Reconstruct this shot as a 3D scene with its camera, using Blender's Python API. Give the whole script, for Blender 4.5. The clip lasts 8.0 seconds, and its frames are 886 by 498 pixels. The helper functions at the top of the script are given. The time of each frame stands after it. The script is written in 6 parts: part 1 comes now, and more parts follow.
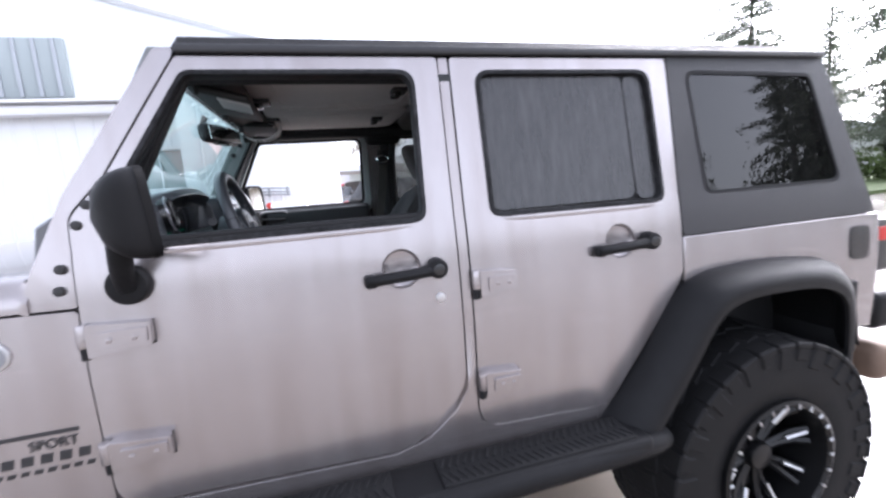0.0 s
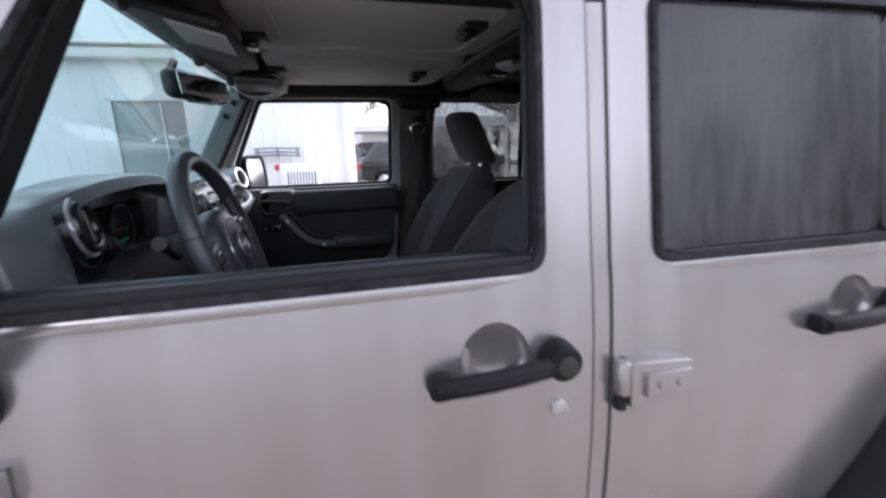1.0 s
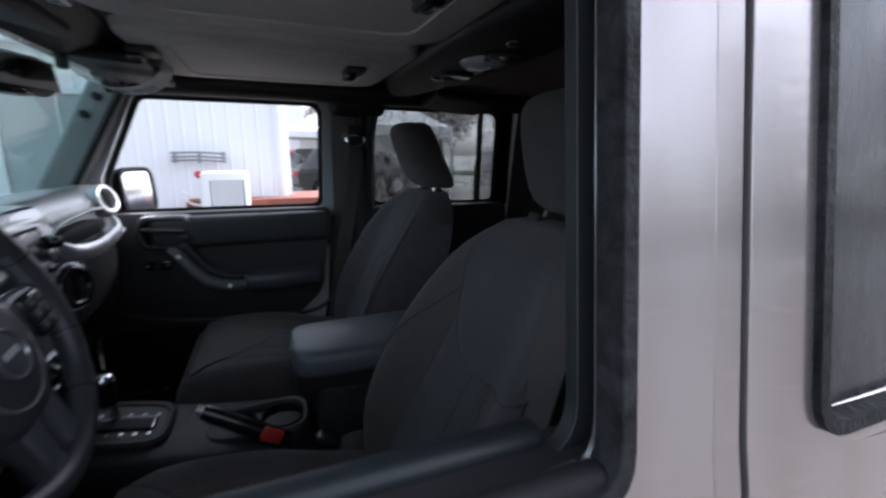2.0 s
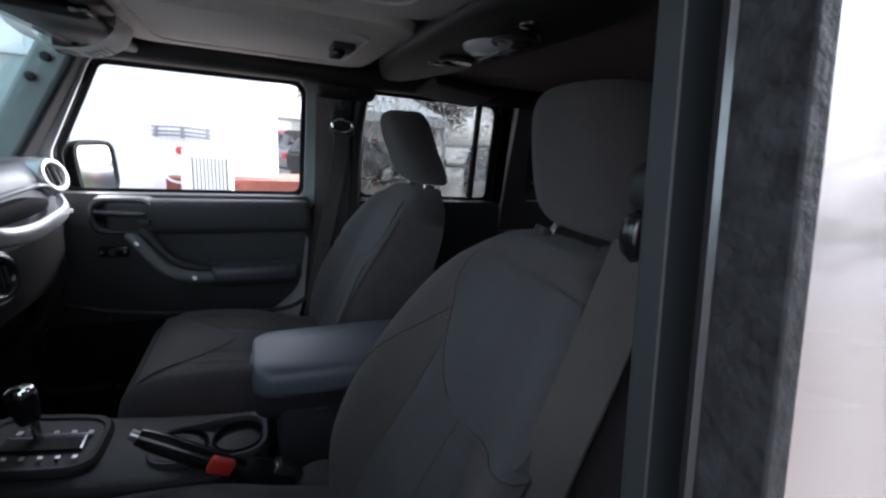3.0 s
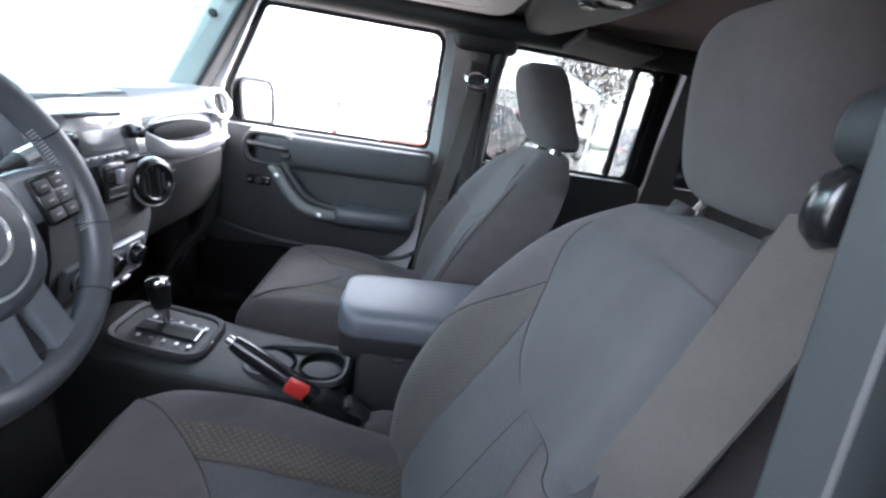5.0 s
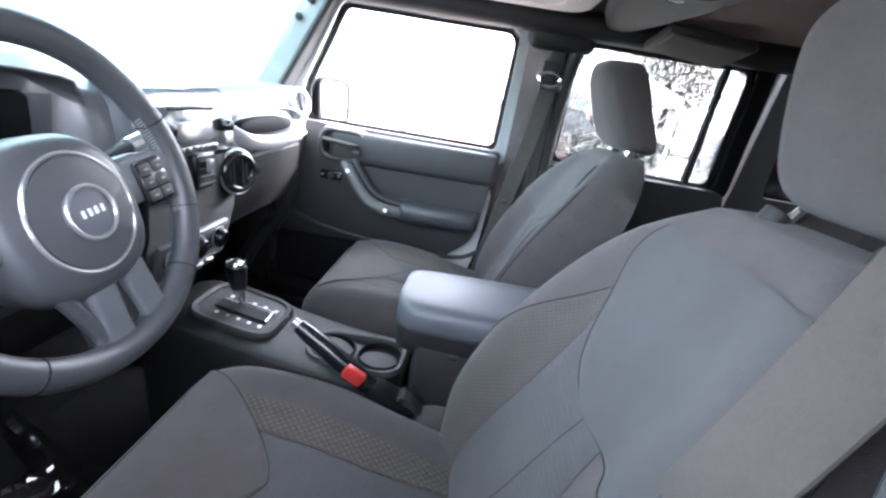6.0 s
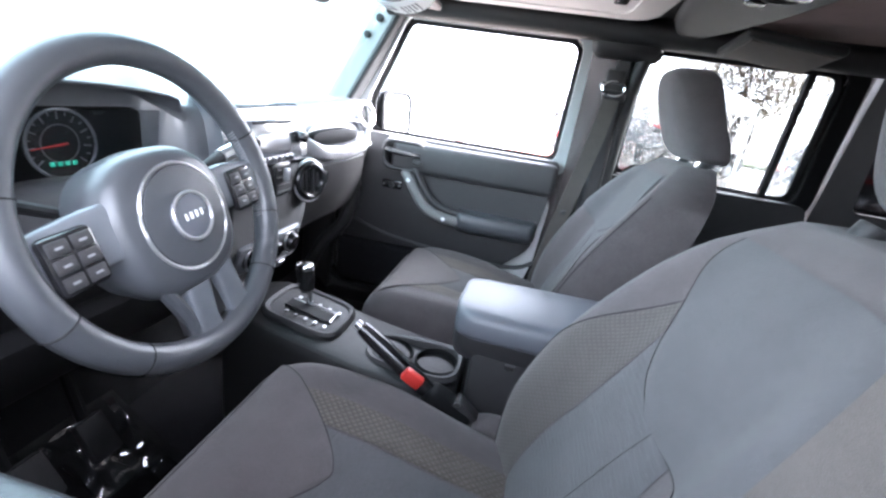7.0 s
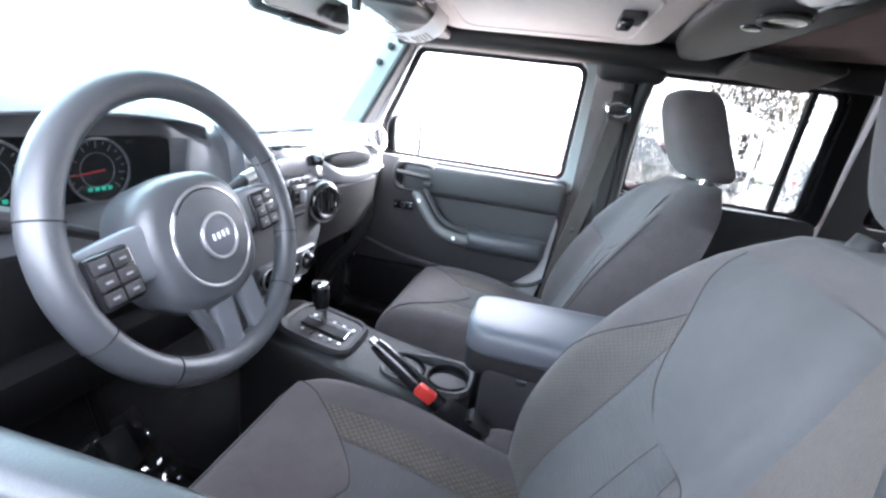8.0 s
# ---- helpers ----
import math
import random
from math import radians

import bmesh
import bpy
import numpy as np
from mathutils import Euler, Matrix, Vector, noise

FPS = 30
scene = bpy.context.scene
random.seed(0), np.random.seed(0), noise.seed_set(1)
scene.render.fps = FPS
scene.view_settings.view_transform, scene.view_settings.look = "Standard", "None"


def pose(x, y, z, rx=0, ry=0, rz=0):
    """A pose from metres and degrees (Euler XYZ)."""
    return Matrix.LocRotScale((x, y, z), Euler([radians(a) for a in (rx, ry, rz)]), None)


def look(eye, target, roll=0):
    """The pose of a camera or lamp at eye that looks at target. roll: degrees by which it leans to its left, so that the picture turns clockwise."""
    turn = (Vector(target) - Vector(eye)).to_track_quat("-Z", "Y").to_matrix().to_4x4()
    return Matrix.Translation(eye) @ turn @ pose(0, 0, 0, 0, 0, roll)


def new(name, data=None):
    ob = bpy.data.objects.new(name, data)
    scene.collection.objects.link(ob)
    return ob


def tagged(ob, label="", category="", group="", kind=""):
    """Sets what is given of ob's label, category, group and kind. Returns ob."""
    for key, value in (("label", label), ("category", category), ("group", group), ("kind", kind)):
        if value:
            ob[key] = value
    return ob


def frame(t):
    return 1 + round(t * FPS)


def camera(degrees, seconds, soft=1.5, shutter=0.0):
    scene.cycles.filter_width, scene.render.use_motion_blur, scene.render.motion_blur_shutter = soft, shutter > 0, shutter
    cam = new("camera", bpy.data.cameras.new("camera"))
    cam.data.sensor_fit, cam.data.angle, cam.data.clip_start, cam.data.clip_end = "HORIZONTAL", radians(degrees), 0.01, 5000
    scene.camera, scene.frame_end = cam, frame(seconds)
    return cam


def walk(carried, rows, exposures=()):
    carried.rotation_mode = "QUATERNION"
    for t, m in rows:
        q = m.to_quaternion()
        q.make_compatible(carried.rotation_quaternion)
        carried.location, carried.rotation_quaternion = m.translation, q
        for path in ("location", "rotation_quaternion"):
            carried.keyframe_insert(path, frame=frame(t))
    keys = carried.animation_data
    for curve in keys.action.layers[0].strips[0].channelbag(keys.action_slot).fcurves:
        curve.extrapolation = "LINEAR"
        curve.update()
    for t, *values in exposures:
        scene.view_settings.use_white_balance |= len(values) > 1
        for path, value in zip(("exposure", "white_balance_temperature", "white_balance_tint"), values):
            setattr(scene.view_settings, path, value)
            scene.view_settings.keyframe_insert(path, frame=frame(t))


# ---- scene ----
cam = camera(91.8, 8.0, 2.4, 0.5)
PATH = [
    (0, (-0.314, -1.847, 1.42), (0.207, 0.059, 1.114), -4.2),
    (0.5, (-0.313, -1.558, 1.462), (0.193, 0.339, 1.081), -2.5),
    (1, (-0.331, -1.294, 1.496), (0.137, 0.594, 1.03), -1.6),
    (1.5, (-0.278, -1.082, 1.516), (0.208, 0.8, 1.043), 0.9),
    (2, (-0.244, -0.937, 1.527), (0.481, 0.876, 1.097), 0.3),
    (2.2, (-0.239, -0.902, 1.525), (0.557, 0.879, 1.084), -0.2),
    (3.3, (-0.188, -0.812, 1.537), (0.558, 0.981, 1.058), 5.3),
    (3.5, (-0.177, -0.804, 1.528), (0.533, 0.999, 1.035), 5.7),
    (4, (-0.161, -0.784, 1.51), (0.395, 1.059, 0.967), 7.3),
    (4.5, (-0.148, -0.775, 1.502), (0.238, 1.091, 0.896), 8.4),
    (6, (-0.14, -0.77, 1.485), (-0.197, 1.114, 0.815), 9.5),
    (6.5, (-0.143, -0.773, 1.484), (-0.331, 1.098, 0.802), 8.9),
    (7, (-0.153, -0.786, 1.485), (-0.454, 1.077, 0.821), 8.6),
    (7.5, (-0.151, -0.798, 1.485), (-0.503, 1.064, 0.844), 8.2),
    (8, (-0.151, -0.811, 1.489), (-0.513, 1.067, 0.906), 7.6),
]
EXPOSURES = [(0.0, 2.45, 5900, 17), (1.0, 2.15, 5850, 16), (2.0, 1.95, 5750, 14), (3.5, 3.35, 5900, 14), (4.5, 4.45, 5900, 14), (6.0, 5.35, 5900, 15), (8.0, 5.6, 5900, 15)]
walk(cam, [(t, look(eye, target, roll)) for t, eye, target, roll in PATH], EXPOSURES)

# ---- light ----
world = bpy.data.worlds.new("overcast_sky")
scene.world = world
world.use_nodes = True
wn, wl = world.node_tree.nodes, world.node_tree.links
sky = wn.new("ShaderNodeTexSky")
sky.sky_type, sky.sun_disc = "NISHITA", False
sky.sun_elevation, sky.sun_rotation = radians(35), radians(67)
sky.air_density, sky.dust_density, sky.ozone_density = 1.0, 4.0, 1.0
pale = wn.new("ShaderNodeHueSaturation")
pale.inputs["Saturation"].default_value = 0.22
wl.new(sky.outputs[0], pale.inputs["Color"])
wl.new(pale.outputs[0], wn["Background"].inputs["Color"])
wn["Background"].inputs["Strength"].default_value = 0.15
sun = new("sun", bpy.data.lights.new("sun", "SUN"))
sun.data.energy, sun.data.angle, sun.data.color = 1.5, radians(20), (1.0, 0.96, 0.9)
sun.matrix_world = look((6, 2.55, 4.6), (0, 0, 0))

# ---- materials ----
MATS = {}


def node_mat(name, col, rough=0.5, metal=0.0, col2=None, scale=30.0, bump=0.0, bump_scale=200.0, coat=0.0, spec=0.5, stretch=(1, 1, 1), sheen=0.0, mix=0.5, rough_var=0.0, detail=5.0):
    """A principled surface: base colour varied by noise at two scales, with fine relief and uneven gloss."""
    m = bpy.data.materials.new(name)
    m.use_nodes = True
    n, l = m.node_tree.nodes, m.node_tree.links
    b = n["Principled BSDF"]
    tc = n.new("ShaderNodeTexCoord")
    mp = n.new("ShaderNodeMapping")
    mp.inputs["Scale"].default_value = stretch
    l.new(tc.outputs["Object"], mp.inputs["Vector"])
    n1 = n.new("ShaderNodeTexNoise")
    n1.inputs["Scale"].default_value, n1.inputs["Detail"].default_value = scale, detail
    n2 = n.new("ShaderNodeTexNoise")
    n2.inputs["Scale"].default_value, n2.inputs["Detail"].default_value = scale * 0.12, 3
    for q in (n1, n2):
        l.new(mp.outputs[0], q.inputs["Vector"])
    add = n.new("ShaderNodeMath")
    add.operation = "MULTIPLY_ADD"
    l.new(n1.outputs["Fac"], add.inputs[0])
    add.inputs[1].default_value = 0.5
    half = n.new("ShaderNodeMath")
    half.operation = "MULTIPLY"
    half.inputs[1].default_value = 0.5
    l.new(n2.outputs["Fac"], half.inputs[0])
    l.new(half.outputs[0], add.inputs[2])
    ramp = n.new("ShaderNodeValToRGB")
    c2 = col2 or tuple(c * 0.75 for c in col)
    ramp.color_ramp.elements[0].position, ramp.color_ramp.elements[1].position = 0.5 - mix / 2, 0.5 + mix / 2
    ramp.color_ramp.elements[0].color, ramp.color_ramp.elements[1].color = (*c2, 1), (*col, 1)
    l.new(add.outputs[0], ramp.inputs[0])
    l.new(ramp.outputs[0], b.inputs["Base Color"])
    b.inputs["Roughness"].default_value, b.inputs["Metallic"].default_value = rough, metal
    b.inputs["Coat Weight"].default_value, b.inputs["Specular IOR Level"].default_value = coat, spec
    b.inputs["Sheen Weight"].default_value = sheen
    if rough_var:
        rv = n.new("ShaderNodeMapRange")
        rv.inputs["To Min"].default_value, rv.inputs["To Max"].default_value = rough - rough_var, rough + rough_var
        l.new(add.outputs[0], rv.inputs["Value"])
        l.new(rv.outputs[0], b.inputs["Roughness"])
    if bump:
        nb = n.new("ShaderNodeTexNoise")
        nb.inputs["Scale"].default_value, nb.inputs["Detail"].default_value = bump_scale, 3
        l.new(mp.outputs[0], nb.inputs["Vector"])
        bp = n.new("ShaderNodeBump")
        bp.inputs["Strength"].default_value, bp.inputs["Distance"].default_value = bump, 0.002
        l.new(nb.outputs["Fac"], bp.inputs["Height"])
        l.new(bp.outputs[0], b.inputs["Normal"])
    MATS[name] = m
    return m


def glass_mat(name, tint, rough=0.0, haze=0.0, haze_col=(0.5, 0.5, 0.52), gloss=0.04):
    """Thin glazing: see-through with its tint, mirror gloss by Fresnel, and a film of dirt or wet."""
    m = bpy.data.materials.new(name)
    m.use_nodes = True
    n, l = m.node_tree.nodes, m.node_tree.links
    n.remove(n["Principled BSDF"])
    tr = n.new("ShaderNodeBsdfTransparent")
    tr.inputs[0].default_value = (*tint, 1)
    gl = n.new("ShaderNodeBsdfGlossy")
    gl.inputs["Roughness"].default_value = rough
    lw = n.new("ShaderNodeLayerWeight")
    lw.inputs["Blend"].default_value = 0.5
    p5 = n.new("ShaderNodeMath")
    p5.operation = "POWER"
    p5.inputs[1].default_value = 5.0
    l.new(lw.outputs["Facing"], p5.inputs[0])
    fr = n.new("ShaderNodeMath")
    fr.operation = "MULTIPLY_ADD"
    fr.inputs[1].default_value, fr.inputs[2].default_value = 0.95, gloss
    l.new(p5.outputs[0], fr.inputs[0])
    mx = n.new("ShaderNodeMixShader")
    l.new(fr.outputs[0], mx.inputs[0])
    l.new(tr.outputs[0], mx.inputs[1])
    l.new(gl.outputs[0], mx.inputs[2])
    out = mx
    if haze:
        df = n.new("ShaderNodeBsdfDiffuse")
        df.inputs[0].default_value = (*haze_col, 1)
        tc, mp, ns = n.new("ShaderNodeTexCoord"), n.new("ShaderNodeMapping"), n.new("ShaderNodeTexNoise")
        mp.inputs["Scale"].default_value = (22, 22, 3)
        ns.inputs["Scale"].default_value, ns.inputs["Detail"].default_value = 2.0, 6
        l.new(tc.outputs["Object"], mp.inputs[0])
        l.new(mp.outputs[0], ns.inputs["Vector"])
        rg = n.new("ShaderNodeMapRange")
        rg.inputs["From Min"].default_value, rg.inputs["From Max"].default_value = 0.3, 0.75
        rg.inputs["To Min"].default_value, rg.inputs["To Max"].default_value = haze * 0.35, min(1, haze * 1.6)
        l.new(ns.outputs["Fac"], rg.inputs["Value"])
        m2 = n.new("ShaderNodeMixShader")
        l.new(rg.outputs[0], m2.inputs[0])
        l.new(mx.outputs[0], m2.inputs[1])
        l.new(df.outputs[0], m2.inputs[2])
        out = m2
    l.new(out.outputs[0], n["Material Output"].inputs["Surface"])
    MATS[name] = m
    return m


node_mat("silver_paint", (0.42, 0.402, 0.408), 0.25, 0.78, (0.265, 0.231, 0.222), 7, 0, 900, coat=0.35, stretch=(3.2, 3.2, 0.24), mix=0.66, rough_var=0.08, detail=3.0)
node_mat("frame_paint", (0.36, 0.375, 0.375), 0.45, 0, (0.31, 0.325, 0.325), 12, 0.02, 900)
node_mat("pale_paint", (0.62, 0.63, 0.63), 0.4, 0.0, (0.55, 0.56, 0.56), 12, 0.02, 900)
node_mat("pillar_paint", (0.15, 0.163, 0.160), 0.5, 0.0, (0.122, 0.134, 0.131), 12, 0.02, 900, coat=0.2)
node_mat("black_plastic", (0.028, 0.0275, 0.0285), 0.43, 0, (0.020, 0.0195, 0.0205), 60, 0.35, 1400, rough_var=0.08, spec=0.38)
node_mat("door_plastic", (0.040, 0.039, 0.040), 0.45, 0, (0.030, 0.029, 0.030), 60, 0.35, 1400, rough_var=0.06, spec=0.4)
node_mat("console_black", (0.0095, 0.0095, 0.010), 0.45, 0, (0.007, 0.007, 0.0074), 60, 0.3, 1400, rough_var=0.06, spec=0.35)
node_mat("worn_plastic", (0.013, 0.013, 0.014), 0.48, 0, (0.006, 0.006, 0.0065), 14, 0.35, 900, rough_var=0.12, spec=0.14)
node_mat("trim_black", (0.005, 0.005, 0.0055), 0.7, 0, (0.0035, 0.0035, 0.004), 40, spec=0.1)
node_mat("rim_black", (0.006, 0.006, 0.0065), 0.32, 0, (0.004, 0.004, 0.0045), 40, spec=0.3)
node_mat("roof_black", (0.022, 0.022, 0.0245), 0.5, 0, (0.014, 0.014, 0.0155), 25, 0.5, 700, rough_var=0.06)
node_mat("gloss_black", (0.012, 0.012, 0.013), 0.22, 0, (0.008, 0.008, 0.009), 40, coat=0.2)
node_mat("rubber", (0.011, 0.011, 0.012), 0.7, 0, (0.006, 0.006, 0.0065), 30, 0.3, 400, spec=0.3)
node_mat("cracked_rubber", (0.026, 0.027, 0.029), 0.7, 0, (0.004, 0.004, 0.0045), 70, 1.0, 160, mix=0.25, spec=0.2)
node_mat("tyre_rubber", (0.009, 0.009, 0.0095), 0.7, 0, (0.005, 0.005, 0.0055), 18, 0.4, 250, rough_var=0.15, spec=0.2)
node_mat("seat_fabric", (0.079, 0.068, 0.069), 0.92, 0, (0.056, 0.048, 0.049), 220, 0.6, 1500, sheen=0.12, spec=0.2)
node_mat("channel_rubber", (0.022, 0.0205, 0.0225), 0.75, 0, (0.015, 0.014, 0.0155), 50, 0.2, 600, spec=0.3)
node_mat("seam_thread", (0.050, 0.047, 0.048), 0.95, 0, (0.020, 0.018, 0.018), 200, spec=0.1)
node_mat("seat_insert", (0.069, 0.067, 0.070), 0.9, 0, (0.050, 0.049, 0.051), 260, 0.6, 1700, sheen=0.12, spec=0.2)
node_mat("belt_web", (0.075, 0.066, 0.060), 0.85, 0, (0.056, 0.049, 0.045), 300, 0.4, 1200, sheen=0.2, spec=0.2)
node_mat("leather", (0.055, 0.058, 0.064), 0.33, 0, (0.047, 0.050, 0.055), 120, 0.2, 900, rough_var=0.02)
node_mat("arm_vinyl", (0.085, 0.090, 0.104), 0.44, 0, (0.078, 0.083, 0.096), 90, 0.12, 1300, rough_var=0.02)
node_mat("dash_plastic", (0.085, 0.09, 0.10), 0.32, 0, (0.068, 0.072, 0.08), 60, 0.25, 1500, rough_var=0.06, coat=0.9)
MATS["dash_plastic"].node_tree.nodes["Principled BSDF"].inputs["Coat Roughness"].default_value = 0.22
node_mat("silver_trim", (0.46, 0.46, 0.475), 0.32, 0.6, (0.38, 0.38, 0.395), 40, 0.05, 900)
# darker copy of the dash plastic, with the lower dash's shade in its colour
node_mat("dash_shaded", (0.012, 0.012, 0.0125), 0.5, 0, (0.008, 0.008, 0.0085), 60, 0.35, 1400, rough_var=0.05, spec=0.10)
node_mat("fascia_gloss", (0.10, 0.106, 0.118), 0.22, 0, (0.08, 0.085, 0.095), 50, 0.1, 900, coat=1.0)
node_mat("satin_silver", (0.55, 0.55, 0.55), 0.3, 0.85, (0.45, 0.45, 0.46), 40, 0.05, 900)
node_mat("satin_dark", (0.15, 0.16, 0.175), 0.26, 0.2, (0.12, 0.128, 0.14), 50, 0.1, 900)
node_mat("pull_grey", (0.145, 0.145, 0.142), 0.6, 0.0, (0.12, 0.12, 0.118), 50, 0.2, 900)
node_mat("pillar_trim_grey", (0.0125, 0.0155, 0.017), 0.6, 0, (0.009, 0.0112, 0.0125), 60, 0.10, 1600)
node_mat("sill_grey", (0.019, 0.023, 0.026), 0.38, 0, (0.014, 0.017, 0.019), 50, 0.12, 900, spec=0.35)
node_mat("dome_lens", (0.55, 0.56, 0.58), 0.15, 0, (0.45, 0.46, 0.48), 60, coat=0.4)
node_mat("smoked_face", (0.06, 0.063, 0.07), 0.10, 0, (0.05, 0.053, 0.06), 40, coat=0.6)
node_mat("chrome", (0.8, 0.8, 0.8), 0.08, 1.0, (0.7, 0.7, 0.7), 20)
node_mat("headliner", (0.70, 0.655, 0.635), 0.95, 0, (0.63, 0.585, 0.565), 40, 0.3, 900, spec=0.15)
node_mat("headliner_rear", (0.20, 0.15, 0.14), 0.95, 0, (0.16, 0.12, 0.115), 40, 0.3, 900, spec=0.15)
node_mat("padded_vinyl", (0.011, 0.011, 0.012), 0.55, 0, (0.007, 0.007, 0.0075), 50, 0.4, 500)
node_mat("flap_grey", (0.11, 0.10, 0.094), 0.8, 0, (0.09, 0.082, 0.077), 50, 0.3, 700, spec=0.2)
node_mat("carpet", (0.014, 0.014, 0.016), 1.0, 0, (0.008, 0.008, 0.009), 300, 0.8, 900, spec=0.1)
node_mat("red_plastic", (0.55, 0.04, 0.03), 0.4, 0, (0.45, 0.03, 0.025), 60)
node_mat("white_card", (0.90, 0.89, 0.89), 0.6, 0, (0.80, 0.79, 0.79), 30)
node_mat("print_grey", (0.25, 0.25, 0.26), 0.7, 0, (0.2, 0.2, 0.21), 30)
node_mat("white_print", (0.75, 0.75, 0.75), 0.6, 0, (0.68, 0.68, 0.68), 30)
node_mat("steel_grey", (0.30, 0.31, 0.32), 0.4, 0.6, (0.25, 0.26, 0.27), 30, 0.1)
node_mat("rusty_steel", (0.20, 0.14, 0.10), 0.7, 0.2, (0.12, 0.08, 0.06), 12, 0.5, 80)
node_mat("white_siding", (0.80, 0.82, 0.84), 0.5, 0, (0.74, 0.77, 0.79), 1.2, 0.1, 40, stretch=(1, 1, 0.2))
node_mat("white_trim", (0.78, 0.79, 0.80), 0.5, 0, (0.70, 0.71, 0.72), 3)
node_mat("grey_door", (0.36, 0.40, 0.40), 0.5, 0, (0.31, 0.35, 0.35), 2, stretch=(1, 1, 0.3))
node_mat("roof_metal", (0.40, 0.42, 0.44), 0.45, 0.3, (0.33, 0.35, 0.37), 2)
node_mat("asphalt_wet", (0.19, 0.163, 0.138), 0.24, 0, (0.12, 0.103, 0.087), 1.2, 0.5, 90, rough_var=0.18, spec=0.6, detail=8)
node_mat("red_mulch", (0.26, 0.085, 0.055), 0.9, 0, (0.15, 0.05, 0.035), 18, 1.0, 60)
node_mat("lawn", (0.085, 0.12, 0.035), 0.95, 0, (0.05, 0.075, 0.02), 6, 1.0, 80)
node_mat("bark", (0.09, 0.07, 0.055), 0.95, 0, (0.05, 0.04, 0.032), 8, 1.0, 20)
node_mat("needles", (0.115, 0.130, 0.095), 0.8, 0, (0.070, 0.085, 0.060), 3)
node_mat("autumn_leaves", (0.26, 0.20, 0.15), 0.85, 0, (0.16, 0.135, 0.10), 2)
node_mat("canvas_white", (0.78, 0.79, 0.80), 0.7, 0, (0.70, 0.71, 0.73), 3)
node_mat("car_red", (0.35, 0.02, 0.025), 0.25, 0.2, (0.28, 0.015, 0.02), 4, coat=0.6)
node_mat("car_black", (0.015, 0.016, 0.018), 0.22, 0.2, (0.010, 0.011, 0.012), 4, coat=0.6)
node_mat("car_blue", (0.04, 0.06, 0.10), 0.25, 0.3, (0.03, 0.045, 0.08), 4, coat=0.6)
node_mat("car_white", (0.68, 0.69, 0.70), 0.3, 0, (0.6, 0.61, 0.62), 4, coat=0.5)
glass_mat("clear_glass", (0.93, 0.97, 0.96))
glass_mat("windscreen_glass", (0.815, 0.932, 0.920))
glass_mat("wet_glass", (0.45, 0.465, 0.46), 0.02, 0.02, (0.5, 0.5, 0.5))
glass_mat("dirty_privacy_glass", (0.07, 0.075, 0.08), 0.16, 0.34, (0.125, 0.125, 0.13), 0.06)
glass_mat("privacy_glass", (0.07, 0.07, 0.075), 0.01, 0.05, (0.10, 0.10, 0.10), 0.055)
glass_mat("smoked_lens", (0.78, 0.79, 0.80), 0.0, gloss=0.05)
glass_mat("wrap_film", (0.9, 0.9, 0.92), 0.05, gloss=0.12)
node_mat("dark_glass", (0.012, 0.013, 0.015), 0.06, 0, (0.010, 0.010, 0.012), 4)


def lit_mat(name, col, strength):
    m = node_mat(name, col, 0.5)
    b = m.node_tree.nodes["Principled BSDF"]
    b.inputs["Emission Color"].default_value = (*col, 1)
    b.inputs["Emission Strength"].default_value = strength
    return m


water = node_mat("water_bead", (1.0, 1.0, 1.0), 0.02, 0, (0.98, 0.98, 0.98), 10)
water.node_tree.nodes["Principled BSDF"].inputs["Transmission Weight"].default_value = 1.0
water.node_tree.nodes["Principled BSDF"].inputs["IOR"].default_value = 1.33
card = MATS["white_card"].node_tree
see = card.nodes.new("ShaderNodeBsdfTranslucent")
see.inputs[0].default_value = (0.8, 0.8, 0.8, 1)
blend = card.nodes.new("ShaderNodeMixShader")
blend.inputs[0].default_value = 0.6
card.links.new(card.nodes["Principled BSDF"].outputs[0], blend.inputs[1])
card.links.new(see.outputs[0], blend.inputs[2])
card.links.new(blend.outputs[0], card.nodes["Material Output"].inputs["Surface"])
for leafy in ("needles", "autumn_leaves"):
    tree = MATS[leafy].node_tree
    see = tree.nodes.new("ShaderNodeBsdfTranslucent")
    ramp = next(q for q in tree.nodes if q.type == "VALTORGB")
    tree.links.new(ramp.outputs[0], see.inputs[0])
    blend = tree.nodes.new("ShaderNodeMixShader")
    blend.inputs[0].default_value = 0.45
    tree.links.new(tree.nodes["Principled BSDF"].outputs[0], blend.inputs[1])
    tree.links.new(see.outputs[0], blend.inputs[2])
    tree.links.new(blend.outputs[0], tree.nodes["Material Output"].inputs["Surface"])
lit_mat("display_green", (0.03, 0.40, 0.24), 0.03)
lit_mat("needle_red", (0.45, 0.03, 0.02), 0.01)


# ---- mesh helpers ----
def thing(name, loc, label, category, kind="", group=""):
    return tagged(placed(new(name), loc), label, category, group, kind)


def placed(ob, loc):
    ob.location = loc
    return ob


